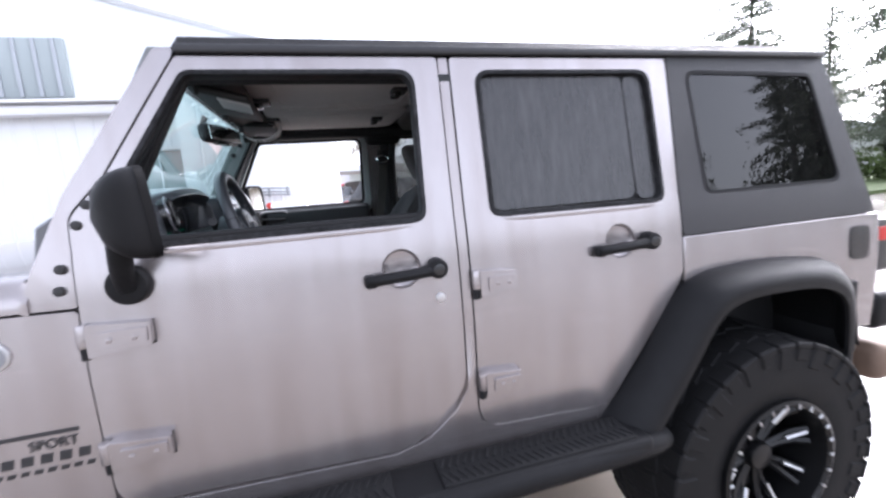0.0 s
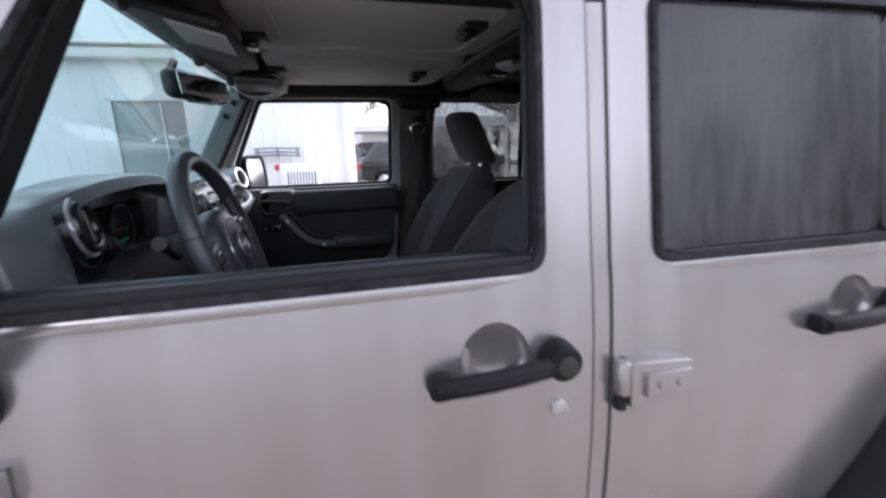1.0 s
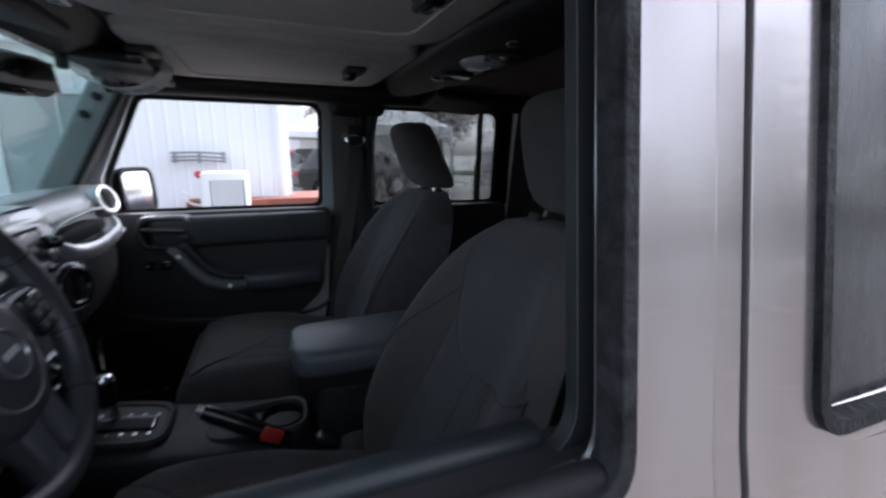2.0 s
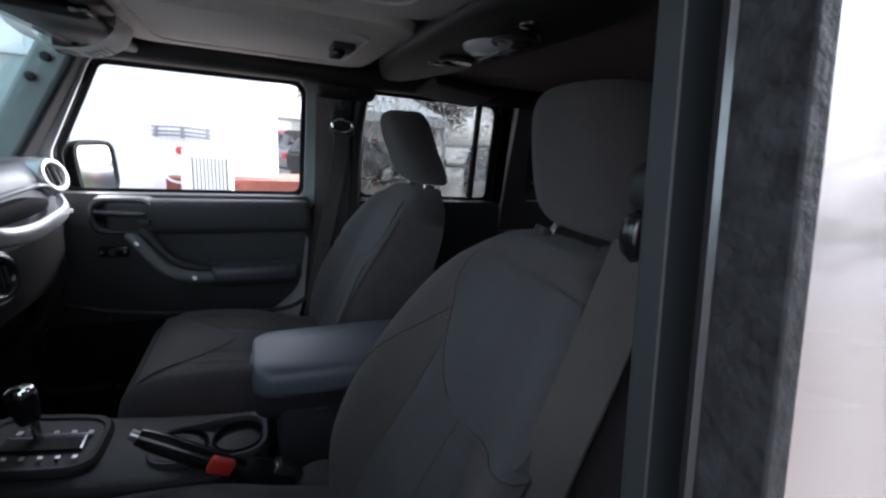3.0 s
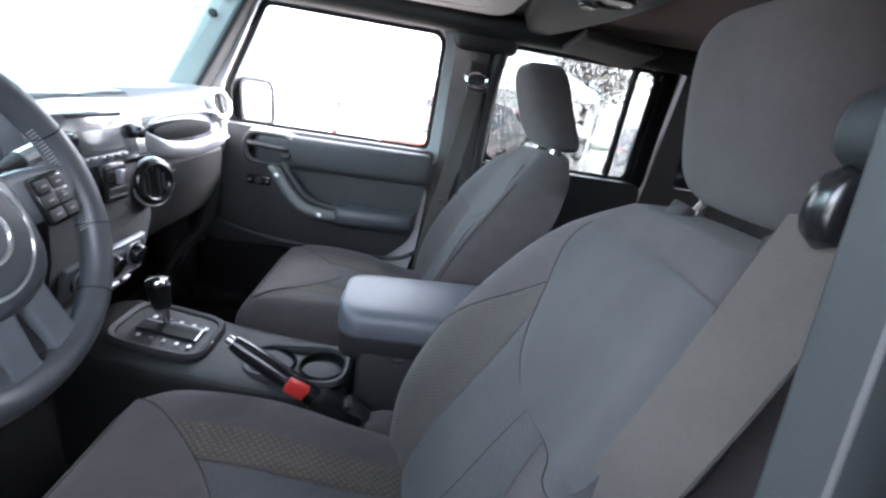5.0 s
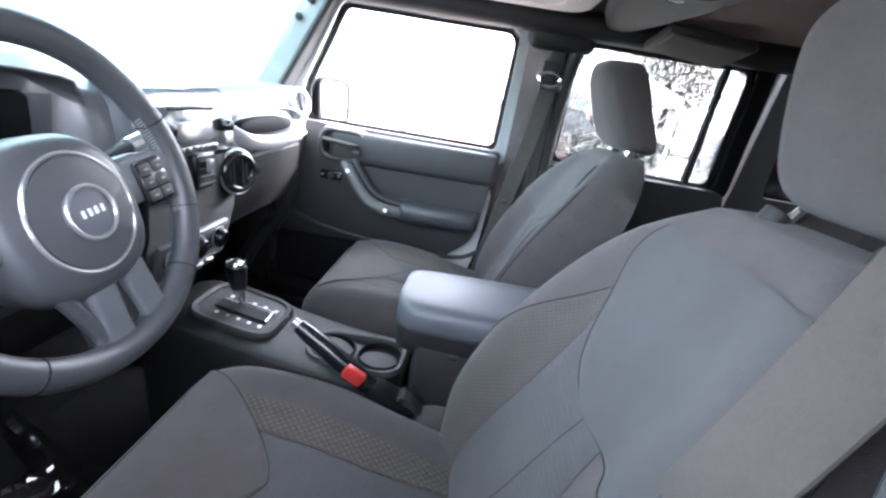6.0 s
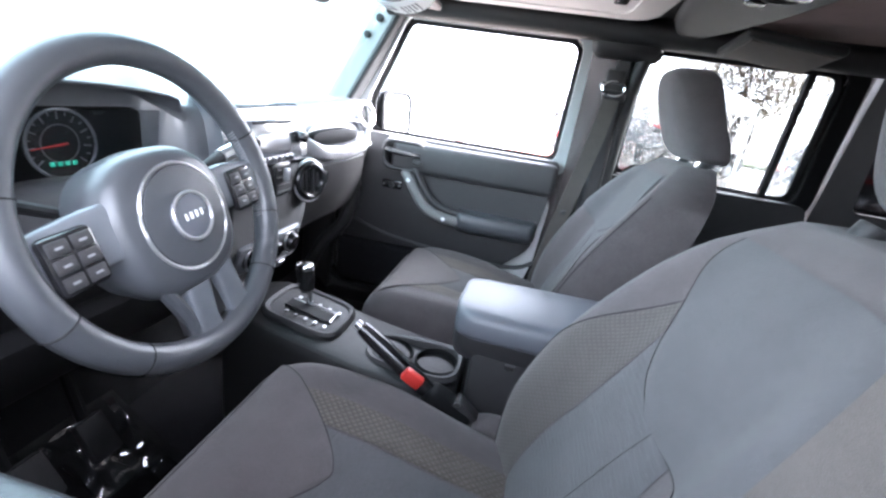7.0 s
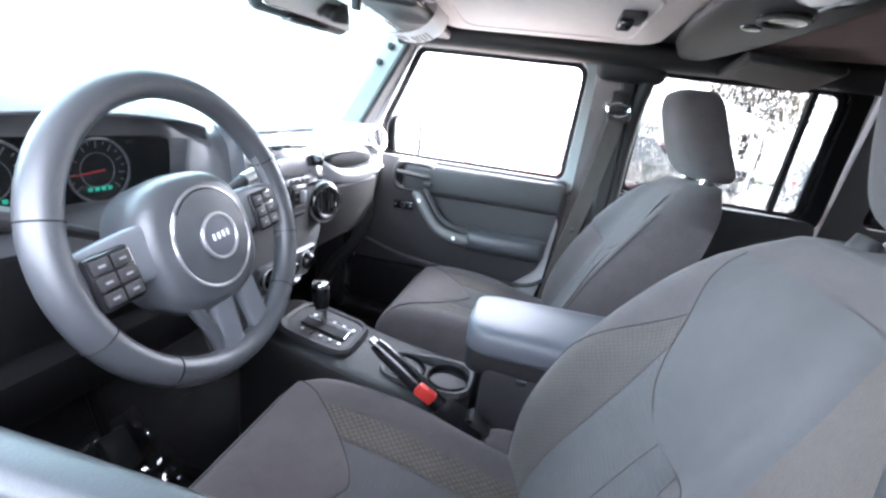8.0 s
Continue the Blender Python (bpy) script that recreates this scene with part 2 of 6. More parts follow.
def part(name, bm, mat, parent=None, label="", smooth=35, bevel=0.0, seg=2, subsurf=0):
    """Links a bmesh, built in world coordinates, as ONE mesh under a thing or a part."""
    root = parent
    while root is not None and root.parent is not None:
        root = root.parent
    if root is not None:
        bm.transform(Matrix.Translation(-Vector(root.location)))
    me = bpy.data.meshes.new(name)
    bmesh.ops.recalc_face_normals(bm, faces=bm.faces[:])
    bm.to_mesh(me)
    bm.free()
    for f in me.polygons:
        f.use_smooth = smooth > 0
    if smooth:
        me.set_sharp_from_angle(angle=radians(smooth))
    me.materials.append(MATS[mat])
    ob = new(name, me)
    if bevel:
        md = ob.modifiers.new("edge", "BEVEL")
        md.width, md.segments, md.limit_method, md.angle_limit = bevel, seg, "ANGLE", radians(35)
        md.harden_normals = False
    if subsurf:
        md = ob.modifiers.new("soft", "SUBSURF")
        md.levels = md.render_levels = subsurf
    if parent is not None:
        ob.parent = parent
    return tagged(ob, label)


def rbox(c, s, r=0.0, seg=2, rot=(0, 0, 0), bm=None):
    """A box of size s at c with rounded edges."""
    own = bmesh.new()
    bmesh.ops.create_cube(own, size=1.0)
    own.transform(Matrix.Diagonal((*s, 1)))
    if r:
        bmesh.ops.bevel(own, geom=own.edges[:], offset=r, segments=seg, profile=0.5, affect="EDGES")
    own.transform(pose(*c, *rot))
    return merged(bm, own)


def merged(bm, own):
    if bm is None:
        return own
    me = bpy.data.meshes.new("scratch")
    own.to_mesh(me)
    own.free()
    bm.from_mesh(me)
    bpy.data.meshes.remove(me)
    return bm


def cyl(a, b, r, r2=None, n=20, bevel=0.0, bm=None):
    """A cylinder or cone from a to b."""
    own = bmesh.new()
    a, b = Vector(a), Vector(b)
    bmesh.ops.create_cone(own, cap_ends=True, segments=n, radius1=r, radius2=r if r2 is None else r2, depth=(b - a).length)
    if bevel:
        rim = [e for e in own.edges if len(e.link_faces) == 2 and any(len(f.verts) > 4 for f in e.link_faces)]
        bmesh.ops.bevel(own, geom=rim, offset=bevel, segments=2, profile=0.5, affect="EDGES")
    own.transform(Matrix.Translation((a + b) / 2) @ (b - a).to_track_quat("Z", "Y").to_matrix().to_4x4())
    return merged(bm, own)


def loft(rings, cap=True, loop=False, bm=None):
    """Skin over closed rings of equal count."""
    bm = bm or bmesh.new()
    vs = [[bm.verts.new(p) for p in ring] for ring in rings]
    pairs = list(zip(vs, vs[1:])) + ([(vs[-1], vs[0])] if loop else [])
    for a, b in pairs:
        for i in range(len(a)):
            j = (i + 1) % len(a)
            bm.faces.new((a[i], a[j], b[j], b[i]))
    if cap and not loop:
        bm.faces.new(vs[0][::-1])
        bm.faces.new(vs[-1])
    return bm


def sheet(rows, bm=None):
    """Skin over open rows of points."""
    bm = bm or bmesh.new()
    vs = [[bm.verts.new(p) for p in row] for row in rows]
    for a, b in zip(vs, vs[1:]):
        for i in range(len(a) - 1):
            bm.faces.new((a[i], a[i + 1], b[i + 1], b[i]))
    return bm


def smooth_path(pts, n=6, loop=False):
    """Catmull-Rom points through pts."""
    p = [Vector(q) for q in pts]
    out = []
    m = len(p)
    for i in range(m if loop else m - 1):
        if loop:
            a, b, c, d = p[i - 1], p[i], p[(i + 1) % m], p[(i + 2) % m]
        else:
            a, b, c, d = p[max(i - 1, 0)], p[i], p[i + 1], p[min(i + 2, m - 1)]
        for k in range(n):
            t = k / n
            out.append(0.5 * (2 * b + (c - a) * t + (2 * a - 5 * b + 4 * c - d) * t * t + (3 * b - a - 3 * c + d) * t ** 3))
    if not loop:
        out.append(p[-1])
    return out


def tube(pts, r, n=12, loop=False, bm=None, squash=1.0, up=(0, 0, 1)):
    """A round or flattened bar along a line of points; r may be a list."""
    pts = [Vector(q) for q in pts]
    rs = r if isinstance(r, (list, tuple)) else [r] * len(pts)
    rings = []
    for i, q in enumerate(pts):
        if loop:
            d = pts[(i + 1) % len(pts)] - pts[i - 1]
        else:
            d = pts[min(i + 1, len(pts) - 1)] - pts[max(i - 1, 0)]
        d.normalize()
        u = d.cross(Vector(up))
        u = u.normalized() if u.length > 1e-4 else d.cross(Vector((1, 0, 0))).normalized()
        v = u.cross(d).normalized()
        rings.append([q + rs[i] * (math.cos(a) * u + squash * math.sin(a) * v) for a in (2 * math.pi * k / n for k in range(n))])
    return loft(rings, loop=loop, bm=bm)


def rounded(pts, radii, n=5):
    """A 2D outline with its corners rounded."""
    out, m = [], len(pts)
    radii = radii if isinstance(radii, (list, tuple)) else [radii] * m
    for i in range(m):
        p, a, b = Vector(pts[i]), Vector(pts[i - 1]), Vector(pts[(i + 1) % m])
        r = radii[i]
        if r <= 0:
            out.append(p)
            continue
        u, v = (a - p).normalized(), (b - p).normalized()
        half = u.angle(v) / 2
        d = min(r / math.tan(half), 0.48 * (a - p).length, 0.48 * (b - p).length)
        s, e = p + u * d, p + v * d
        for k in range(n + 1):
            t = k / n
            out.append((1 - t) ** 2 * s + 2 * t * (1 - t) * p + t * t * e)
    return out


def inset(pts, d):
    """A convex outline moved inwards by d."""
    m, out = len(pts), []
    area = sum(pts[i - 1][0] * pts[i][1] - pts[i][0] * pts[i - 1][1] for i in range(m))
    sg = 1 if area > 0 else -1
    for i in range(m):
        a, p, b = (Vector(pts[j]) for j in (i - 1, i, (i + 1) % m))
        u, v = (p - a).normalized(), (b - p).normalized()
        nu, nv = Vector((-u.y, u.x)) * sg, Vector((-v.y, v.x)) * sg
        k = (nu + nv) / (1 + nu.dot(nv))
        out.append(p + k * d)
    return out


def flat(outer, holes=(), cuts=(), zcol=2):
    """A filled 2D outline with holes, cut at levels of its second axis; vertices (x, 0, z)."""
    bm = bmesh.new()
    edges = []
    for loop_pts in (outer, *holes):
        vs = [bm.verts.new((p[0], 0, p[1])) for p in loop_pts]
        edges += [bm.edges.new((vs[i - 1], vs[i])) for i in range(len(vs))]
    bmesh.ops.triangle_fill(bm, use_beauty=True, use_dissolve=False, edges=edges)
    for z in cuts:
        bmesh.ops.bisect_plane(bm, geom=bm.verts[:] + bm.edges[:] + bm.faces[:], plane_co=(0, 0, z), plane_no=(0, 0, 1), dist=1e-5)
    return bm


def thick(bm, place_front, place_back):
    """Gives a flat sheet thickness: the two faces are placed by the two functions of (x, z)."""
    front = bm.verts[:]
    made = bmesh.ops.extrude_face_region(bm, geom=bm.faces[:])
    back = [v for v in made["geom"] if isinstance(v, bmesh.types.BMVert)]
    for v in front:
        v.co = Vector(place_front(v.co.x, v.co.z))
    for v in back:
        v.co = Vector(place_back(v.co.x, v.co.z))
    return bm


# ---- the parked car: side profile ----
KNOTS = ((0.50, 0.765), (0.62, 0.780), (0.75, 0.791), (0.90, 0.799), (1.05, 0.801), (1.15, 0.797), (1.24, 0.789), (1.30, 0.781), (1.335, 0.774), (1.45, 0.758), (1.60, 0.737), (1.70, 0.722), (1.76, 0.711), (1.80, 0.700))


def side(z):
    """Half the body's width at a height."""
    for (z0, w0), (z1, w1) in zip(KNOTS, KNOTS[1:]):
        if z <= z1:
            return w0 + (w1 - w0) * (z - z0) / (z1 - z0)
    return KNOTS[-1][1]


CUTS = [k[0] for k in KNOTS]


def side_panel(outer, holes, s, t=0.03, off=0.0):
    """A body panel along one side of the car: s -1 the driver's side, 1 the passenger's."""
    return thick(flat(outer, holes, CUTS), lambda x, z: (x, s * (side(z) + off), z), lambda x, z: (x, s * (side(z) + off - t), z))

# ---- ground and surroundings ----
def ground_part(name, outline, z, mat, label, category):
    bm = flat(outline)
    thick(bm, lambda x, y: (x, y, z), lambda x, y: (x, y, min(z - 0.2, 0.0)))
    ob = part(name, bm, mat)
    return tagged(ob, label, category, "", "structure")


ground_part("ground", [(-400, -400), (400, -400), (400, 400), (-400, 400)], 0.0, "asphalt_wet", "pale wet concrete parking lot reaching the distance", "ground")
ground_part("lawn", rounded([(0.1, 7.3), (3.2, 7.6), (3.4, 8.6), (0.6, 8.9), (-0.1, 8.0)], 0.4), 0.05, "lawn", "strip of mown green grass beside the annex", "lawn")
ground_part("mulch_bed", rounded([(-2.6, 5.3), (0.1, 5.4), (0.35, 7.0), (0.0, 7.3), (-0.2, 6.4), (-2.6, 6.4)], 0.1), 0.30, "red_mulch", "raised bed of red bark mulch along the annex wall", "mulch bed")
ground_part("mulch_bank", rounded([(-1.38, 6.03), (-.2, 6.03), (0.9, 6.1), (1.1, 7.3), (0.15, 7.4), (0.02, 6.44), (-1.38, 6.44)], 0.1), 0.86, "red_mulch", "higher bank of red bark mulch round the annex corner", "mulch bed")
ground_part("grass_bank", rounded([(15, 8), (60, 8), (60, 34), (-14, 36), (-14, 33), (14, 30)], 2.0), 0.12, "lawn", "mown grass bank at the edge of the lot", "lawn")


def rib_wall(x0, x1, y, z0, z1, pitch=0.3, along="x", depth=0.012):
    """Ribbed metal cladding: a folded sheet with thickness."""
    line = []
    u = x0
    while u < x1 - 1e-6:
        for du, d in ((0.0, 0.0), (pitch * 0.8, 0.0), (pitch * 0.85, depth), (pitch * 0.95, depth)):
            line.append((min(u + du, x1), d))
        u += pitch
    line.append((x1, 0.0))
    front = [(a, y - d) for a, d in line]
    back = [(x1, y + 0.15), (x0, y + 0.15)]
    bm = bmesh.new()
    rings = []
    for z in (z0, z1):
        rings.append([(a, b, z) if along == "x" else (b, a, z) for a, b in front + back])
    return loft(rings, bm=bm)


# long white building with a lean-to front
hall = thing("warehouse", (-12, 9, 0), "long white metal-clad warehouse with a low front eave", "building")
part("wall", rib_wall(-32, -2.35, 7.6, 0, 3.1), "white_siding", hall)
part("gutter", rbox((-17.2, 7.42, 3.13), (29.8, 0.22, 0.16), 0.03), "white_trim", hall, "white metal gutter")
part("drip_edge", rbox((-17.2, 7.36, 3.27), (29.8, 0.3, 0.05), 0.01), "white_trim", hall)
low = sheet([[(-32.2, 7.3, 3.25), (-2.2, 7.3, 3.25)], [(-32.2, 10.0, 3.75), (-2.2, 10.0, 3.75)]])
thick_low = bmesh.ops.solidify(low, geom=low.faces[:], thickness=0.06)
part("lower_roof", low, "roof_metal", hall)
up = flat([(-32, 3.2), (-.3, 3.2), (-.3, 4.9), (-12.0, 7.9), (-32, 7.9)])
thick(up, lambda x, z: (x, 10.0, z), lambda x, z: (x, 10.25, z))
part("upper_wall", up, "white_siding", hall, "white upper gable wall")
verge = tube([(-32, 9.95, 7.95), (-12.0, 9.95, 7.95), (-0.2, 9.95, 4.92)], 0.09, 4)
part("verge_trim", verge, "white_trim", hall)
upper_win = part("upper_window", rbox((-7.13, 9.97, 4.5), (3.6, 0.1, 1.25), 0.02), "grey_door", hall, "grey corrugated shutter")
for k in range(10):
    part("rib", rbox((-8.75 + k * 0.36, 9.9, 4.5), (0.07, 0.05, 1.22)), "roof_metal", upper_win)
roller = part("roller_door", rbox((-3.1, 7.55, 1.2), (1.5, 0.12, 2.36), 0.02), "grey_door", hall, "grey-green double door")
part("door_frame", rbox((-3.9, 7.52, 1.2), (0.08, 0.14, 2.44), 0.01), "white_trim", hall)
part("door_frame", rbox((-2.34, 7.52, 1.2), (0.08, 0.14, 2.44), 0.01), "white_trim", hall)
part("door_frame", rbox((-3.12, 7.52, 2.42), (1.64, 0.14, 0.08), 0.01), "white_trim", hall)
part("meeting_stile", rbox((-3.12, 7.47, 1.2), (0.025, 0.03, 2.34)), "white_trim", roller)

annex = thing("annex", (-1.2, 7, 0), "tall white ribbed metal annex at the warehouse end", "building")
part("wall", rib_wall(-2.35, -0.06, 6.5, 0, 3.7, 0.2), "white_siding", annex)
part("side_wall", rib_wall(6.66, 9.9, -0.06, 0, 3.7, 0.3, "y"), "white_siding", annex)
part("corner_trim", rbox((-0.07, 6.5, 1.85), (0.1, 0.1, 3.7), 0.01), "white_trim", annex)
part("wall", rbox((-2.42, 7.05, 1.85), (0.14, 1.1, 3.7)), "white_siding", annex)


def ac_unit(x, y, z, w, d, h, label):
    ob = thing("condenser_unit", (x, y, z), label, "air conditioner", group="condensers by the wall")
    part("cabinet", rbox((x, y, z + h / 2), (w, d, h), 0.025), "white_trim", ob)
    part("pad", rbox((x, y, z + 0.02), (w + 0.1, d + 0.1, 0.05), 0.01), "steel_grey", ob, "concrete pad")
    n = int(w / 0.06)
    grille = part("grille", rbox((x + 0.03, y - d / 2 - 0.004, z + h / 2), (w - 0.16, 0.008, h - 0.2)), "rubber", ob)
    for k in range(n):
        part("slat", rbox((x + 0.03 - (w - 0.18) / 2 + (k + 0.5) * (w - 0.18) / n, y - d / 2 - 0.012, z + h / 2), (0.030, 0.02, h - 0.2)), "white_trim", grille)
    return ob


ac_unit(-0.81, 5.75, 0.3, 0.56, 0.5, 0.98, "white outdoor condenser with vertical louvres")
rack = thing("pipe_rack", (-1.0, 6.3, 1.2), "grey horizontal pipes fixed along the annex wall", "pipes")
for k, zz in enumerate((1.42, 1.47, 1.53)):
    part("pipe", tube(smooth_path([(-1.53, 6.3, zz), (-1.17, 6.27, zz + 0.01), (-0.82, 6.3, zz - 0.015)], 4), 0.014, 8), "steel_grey", rack)
for xx in (-1.49, -1.17, -0.86):
    part("bracket", rbox((xx, 6.36, 1.47), (0.03, 0.2, 0.16), 0.004), "steel_grey", rack)
hose = thing("hose", (-1.4, 5.5, 0.3), "pale hose lines looped before the condensers", "hose")
part("line", tube(smooth_path([(-1.37, 5.85, 1.02), (-1.28, 5.8, 0.96), (-1.12, 5.78, 0.93), (-1.0, 5.8, 0.97), (-0.96, 5.85, 1.04)], 6), 0.015, 8), "white_trim", hose)
part("line", tube(smooth_path([(-1.37, 5.85, 0.94), (-1.26, 5.8, 0.85), (-1.1, 5.78, 0.83), (-0.98, 5.82, 0.9)], 6), 0.015, 8), "white_trim", hose)
valve = thing("red_valve", (-1.12, 5.7, 0.3), "round red shut-off valve on a stand pipe", "valve")
part("stand_pipe", cyl((-1.12, 5.7, 0.3), (-1.12, 5.7, 1.22), 0.02), "white_trim", valve)
part("handwheel", cyl((-1.12, 5.66, 1.25), (-1.12, 5.63, 1.25), 0.05, bevel=0.01), "red_plastic", valve)


def canopy(x, y, w, d, h, label):
    ob = thing("canopy_tent", (x, y, 0), label, "canopy", group="canopies in the lot")
    for sx in (-1, 1):
        for sy in (-1, 1):
            part("post", cyl((x + sx * w / 2, y + sy * d / 2, 0), (x + sx * w / 2, y + sy * d / 2, h), 0.035, n=10), "white_trim", ob)
    rows = []
    for k, (f, zz) in enumerate(((1.0, h - 0.22), (1.0, h), (0.7, h + 0.22), (0.4, h + 0.5), (0.02, h + 0.85))):
        rows.append([(x + f * w / 2 * a, y + f * d / 2 * b, zz) for a, b in ((-1, -1), (0, -1), (1, -1), (1, 0), (1, 1), (0, 1), (-1, 1), (-1, 0))])
    part("cover", loft(rows), "canvas_white", ob, "white fabric cover")
    return ob


canopy(2.75, 10.6, 2.6, 2.6, 2.2, "white peaked canopy tent on slim posts")
canopy(1.9, 16.5, 3.2, 3.2, 2.3, "white canopy tent farther across the lot")


def parked_car(x, y, turn, mat, label, h=1.72, length=4.6, hatch=True, group="parked cars"):
    ob = thing("parked_car", (x, y, 0), label, "car", group=group)
    L, W = length / 2, 0.9
    roof0, roof1 = (-0.6, L - 0.5) if hatch else (-0.5, 0.9)
    prof = [(-L, 0.45), (-L + 0.05, 0.8), (-L + 0.35, 0.98), (-1.15, 1.08), (roof0, h - 0.05), (0.2, h), (roof1 - 0.2, h - 0.05), (L - 0.08, 1.1), (L, 0.85), (L - 0.02, 0.45)]
    outer = [(p.x, p.y) for p in rounded(prof, 0.12, 3)]
    wells = []
    for wx in (-L + 0.85, L - 0.85):
        arc = [(wx + 0.40 * math.cos(a), 0.36 + 0.40 * math.sin(a)) for a in (math.pi * k / 10 for k in range(11))]
        wells.append(arc)
    ring = []
    floor_z = 0.28
    pts = outer[:]
    pts = pts + [(L - 0.1, floor_z)]
    for arc in (wells[1], wells[0]):
        pts += [(arc[0][0], floor_z)] + arc + [(arc[-1][0], floor_z)]
    pts += [(-L + 0.1, floor_z)]

    def wide(z):
        return W - 0.02 * abs(z - 0.7) - max(0.0, z - 1.0) * 0.28

    body = thick(flat(pts, (), (0.6, 0.8, 1.0, 1.2, 1.4)), lambda a, z: (a, -wide(z), z), lambda a, z: (a, wide(z), z))
    body.transform(pose(x, y, 0, 0, 0, turn))
    shell = part("body", body, mat, ob, bevel=0.05)
    for s in (-1, 1):
        for q in ([(-1.0, 1.07), (roof0 + 0.12, h - 0.14), (0.05, h - 0.1), (0.05, 1.05)], [(0.13, 1.05), (0.13, h - 0.1), (roof1 - 0.75, h - 0.12), (roof1 - 0.6, 1.06)], [(roof1 - 0.5, 1.07), (roof1 - 0.66, h - 0.13), (roof1 - 0.25, h - 0.15), (L - 0.3, 1.12)]):
            g = thick(flat([(p.x, p.y) for p in rounded(q, 0.04, 3)], (), (1.2, 1.4)), lambda a, z: (a, s * (wide(z) + 0.006), z), lambda a, z: (a, s * (wide(z) - 0.02), z))
            g.transform(pose(x, y, 0, 0, 0, turn))
            part("side_window", g, "dark_glass", ob)
        for ex, col in ((-L + 0.06, "white_print"), (L - 0.06, "red_plastic")):
            lamp = rbox((ex, s * 0.68, 0.9), (0.16, 0.3, 0.2), 0.04)
            lamp.transform(pose(x, y, 0, 0, 0, turn))
            part("headlight" if ex < 0 else "tail_light", lamp, col, ob)
    rear = rbox((L - 0.25, 0, 1.33), (0.04, 1.2, 0.36), 0.015, rot=(0, -22, 0))
    rear.transform(pose(x, y, 0, 0, 0, turn))
    part("rear_window", rear, "dark_glass", ob)
    front = rbox((-0.93, 0, 1.34), (0.04, 1.3, 0.55), 0.015, rot=(0, 40, 0))
    front.transform(pose(x, y, 0, 0, 0, turn))
    part("windscreen", front, "dark_glass", ob)
    for wx in (-L + 0.85, L - 0.85):
        for s in (-1, 1):
            w = cyl((wx, s * 0.66, 0.36), (wx, s * 0.89, 0.36), 0.355, n=24, bevel=0.03)
            w.transform(pose(x, y, 0, 0, 0, turn))
            wheel = part("wheel", w, "tyre_rubber", ob)
            rim = cyl((wx, s * 0.88, 0.36), (wx, s * 0.905, 0.36), 0.225, n=20, bevel=0.02)
            for k in range(5):
                a = 2 * math.pi * k / 5
                rbox((wx + 0.13 * math.cos(a), s * 0.908, 0.36 + 0.13 * math.sin(a)), (0.2, 0.02, 0.05), 0.006, rot=(0, -math.degrees(a), 0), bm=rim)
            rim.transform(pose(x, y, 0, 0, 0, turn))
            part("rim", rim, "satin_silver", wheel)
    return ob


parked_car(0.9, 21.5, 205, "car_red", "red hatchback parked beside a dark wagon")
parked_car(2.5, 15.2, 200, "car_black", "black sport-utility parked under the canopies", 1.75, 4.7)
parked_car(8.9, 16.0, 245, "car_blue", "dark blue sport-utility parked in the far row", 1.72)
parked_car(12.0, 17.0, 245, "car_black", "black sport-utility in the far row", 1.75)
parked_car(7.2, 20.5, 240, "car_white", "white hatchback in the far row", 1.5)
parked_car(5.6, 17.6, 215, "car_black", "dark compact car behind the canopy", 1.5)
parked_car(16.5, 18.5, 250, "car_blue", "blue sedan at the end of the row", 1.5, hatch=False)
parked_car(5.0, 23.5, 200, "car_red", "red sport-utility in the back row", 1.7)


# trees
def conifer(name, x, y, h, r, seed, label, mat="needles", z0=0.0, bare=0.12, group="trees round the lot"):
    rng = random.Random(seed)
    ob = thing(name, (x, y, z0), label, "tree", group=group)
    trunk = tube([(x + 0.02 * h * k * rng.uniform(-.1, .1), y, z0 + h * k / 6) for k in range(7)], [max(0.03, 0.022 * h * (1 - k / 6.3)) for k in range(7)], 8)
    verts, faces = [], []
    n_whorl = int(h * 2.6)
    for w in range(n_whorl):
        f = bare + (1 - bare) * w / n_whorl
        zz = z0 + h * f
        reach = r * (1 - f) ** 0.6 * rng.uniform(0.55, 1.15) + 0.25
        for b in range(rng.randint(4, 6)):
            a = rng.uniform(0, 2 * math.pi)
            rr = reach * rng.uniform(0.6, 1.1)
            tip = Vector((x + rr * math.cos(a), y + rr * math.sin(a), zz - 0.22 * rr + rng.uniform(-.1, .1)))
            root = Vector((x, y, zz))
            if b < 3 and w % 2 == 0:
                tube([root, (root + tip) / 2 + Vector((0, 0, 0.05)), tip], [0.03, 0.018, 0.008], 5, bm=trunk)
            steps = max(3, int(rr * 7))
            for k in range(steps):
                c = root.lerp(tip, (k + 0.6) / steps)
                for _ in range(14):
                    p = c + Vector((rng.gauss(0, .14), rng.gauss(0, .14), rng.gauss(0, .09)))
                    d = Vector((rng.gauss(0, 1), rng.gauss(0, 1), rng.gauss(-0.3, .5))).normalized() * rng.uniform(.08, .17)
                    e = d.cross(Vector((rng.gauss(0, 1), rng.gauss(0, 1), rng.gauss(0, 1)))).normalized() * rng.uniform(.022, .048)
                    i = len(verts)
                    verts += [p - e, p + d, p + e]
                    faces.append((i, i + 1, i + 2))
    part("trunk", trunk, "bark", ob)
    crown = bmesh.new()
    me = bpy.data.meshes.new("crown")
    me.from_pydata([v - Vector((x, y, z0)) for v in verts], [], faces)
    crown.free()
    me.materials.append(MATS[mat])
    leaf = new("crown", me)
    leaf.parent = ob
    return ob


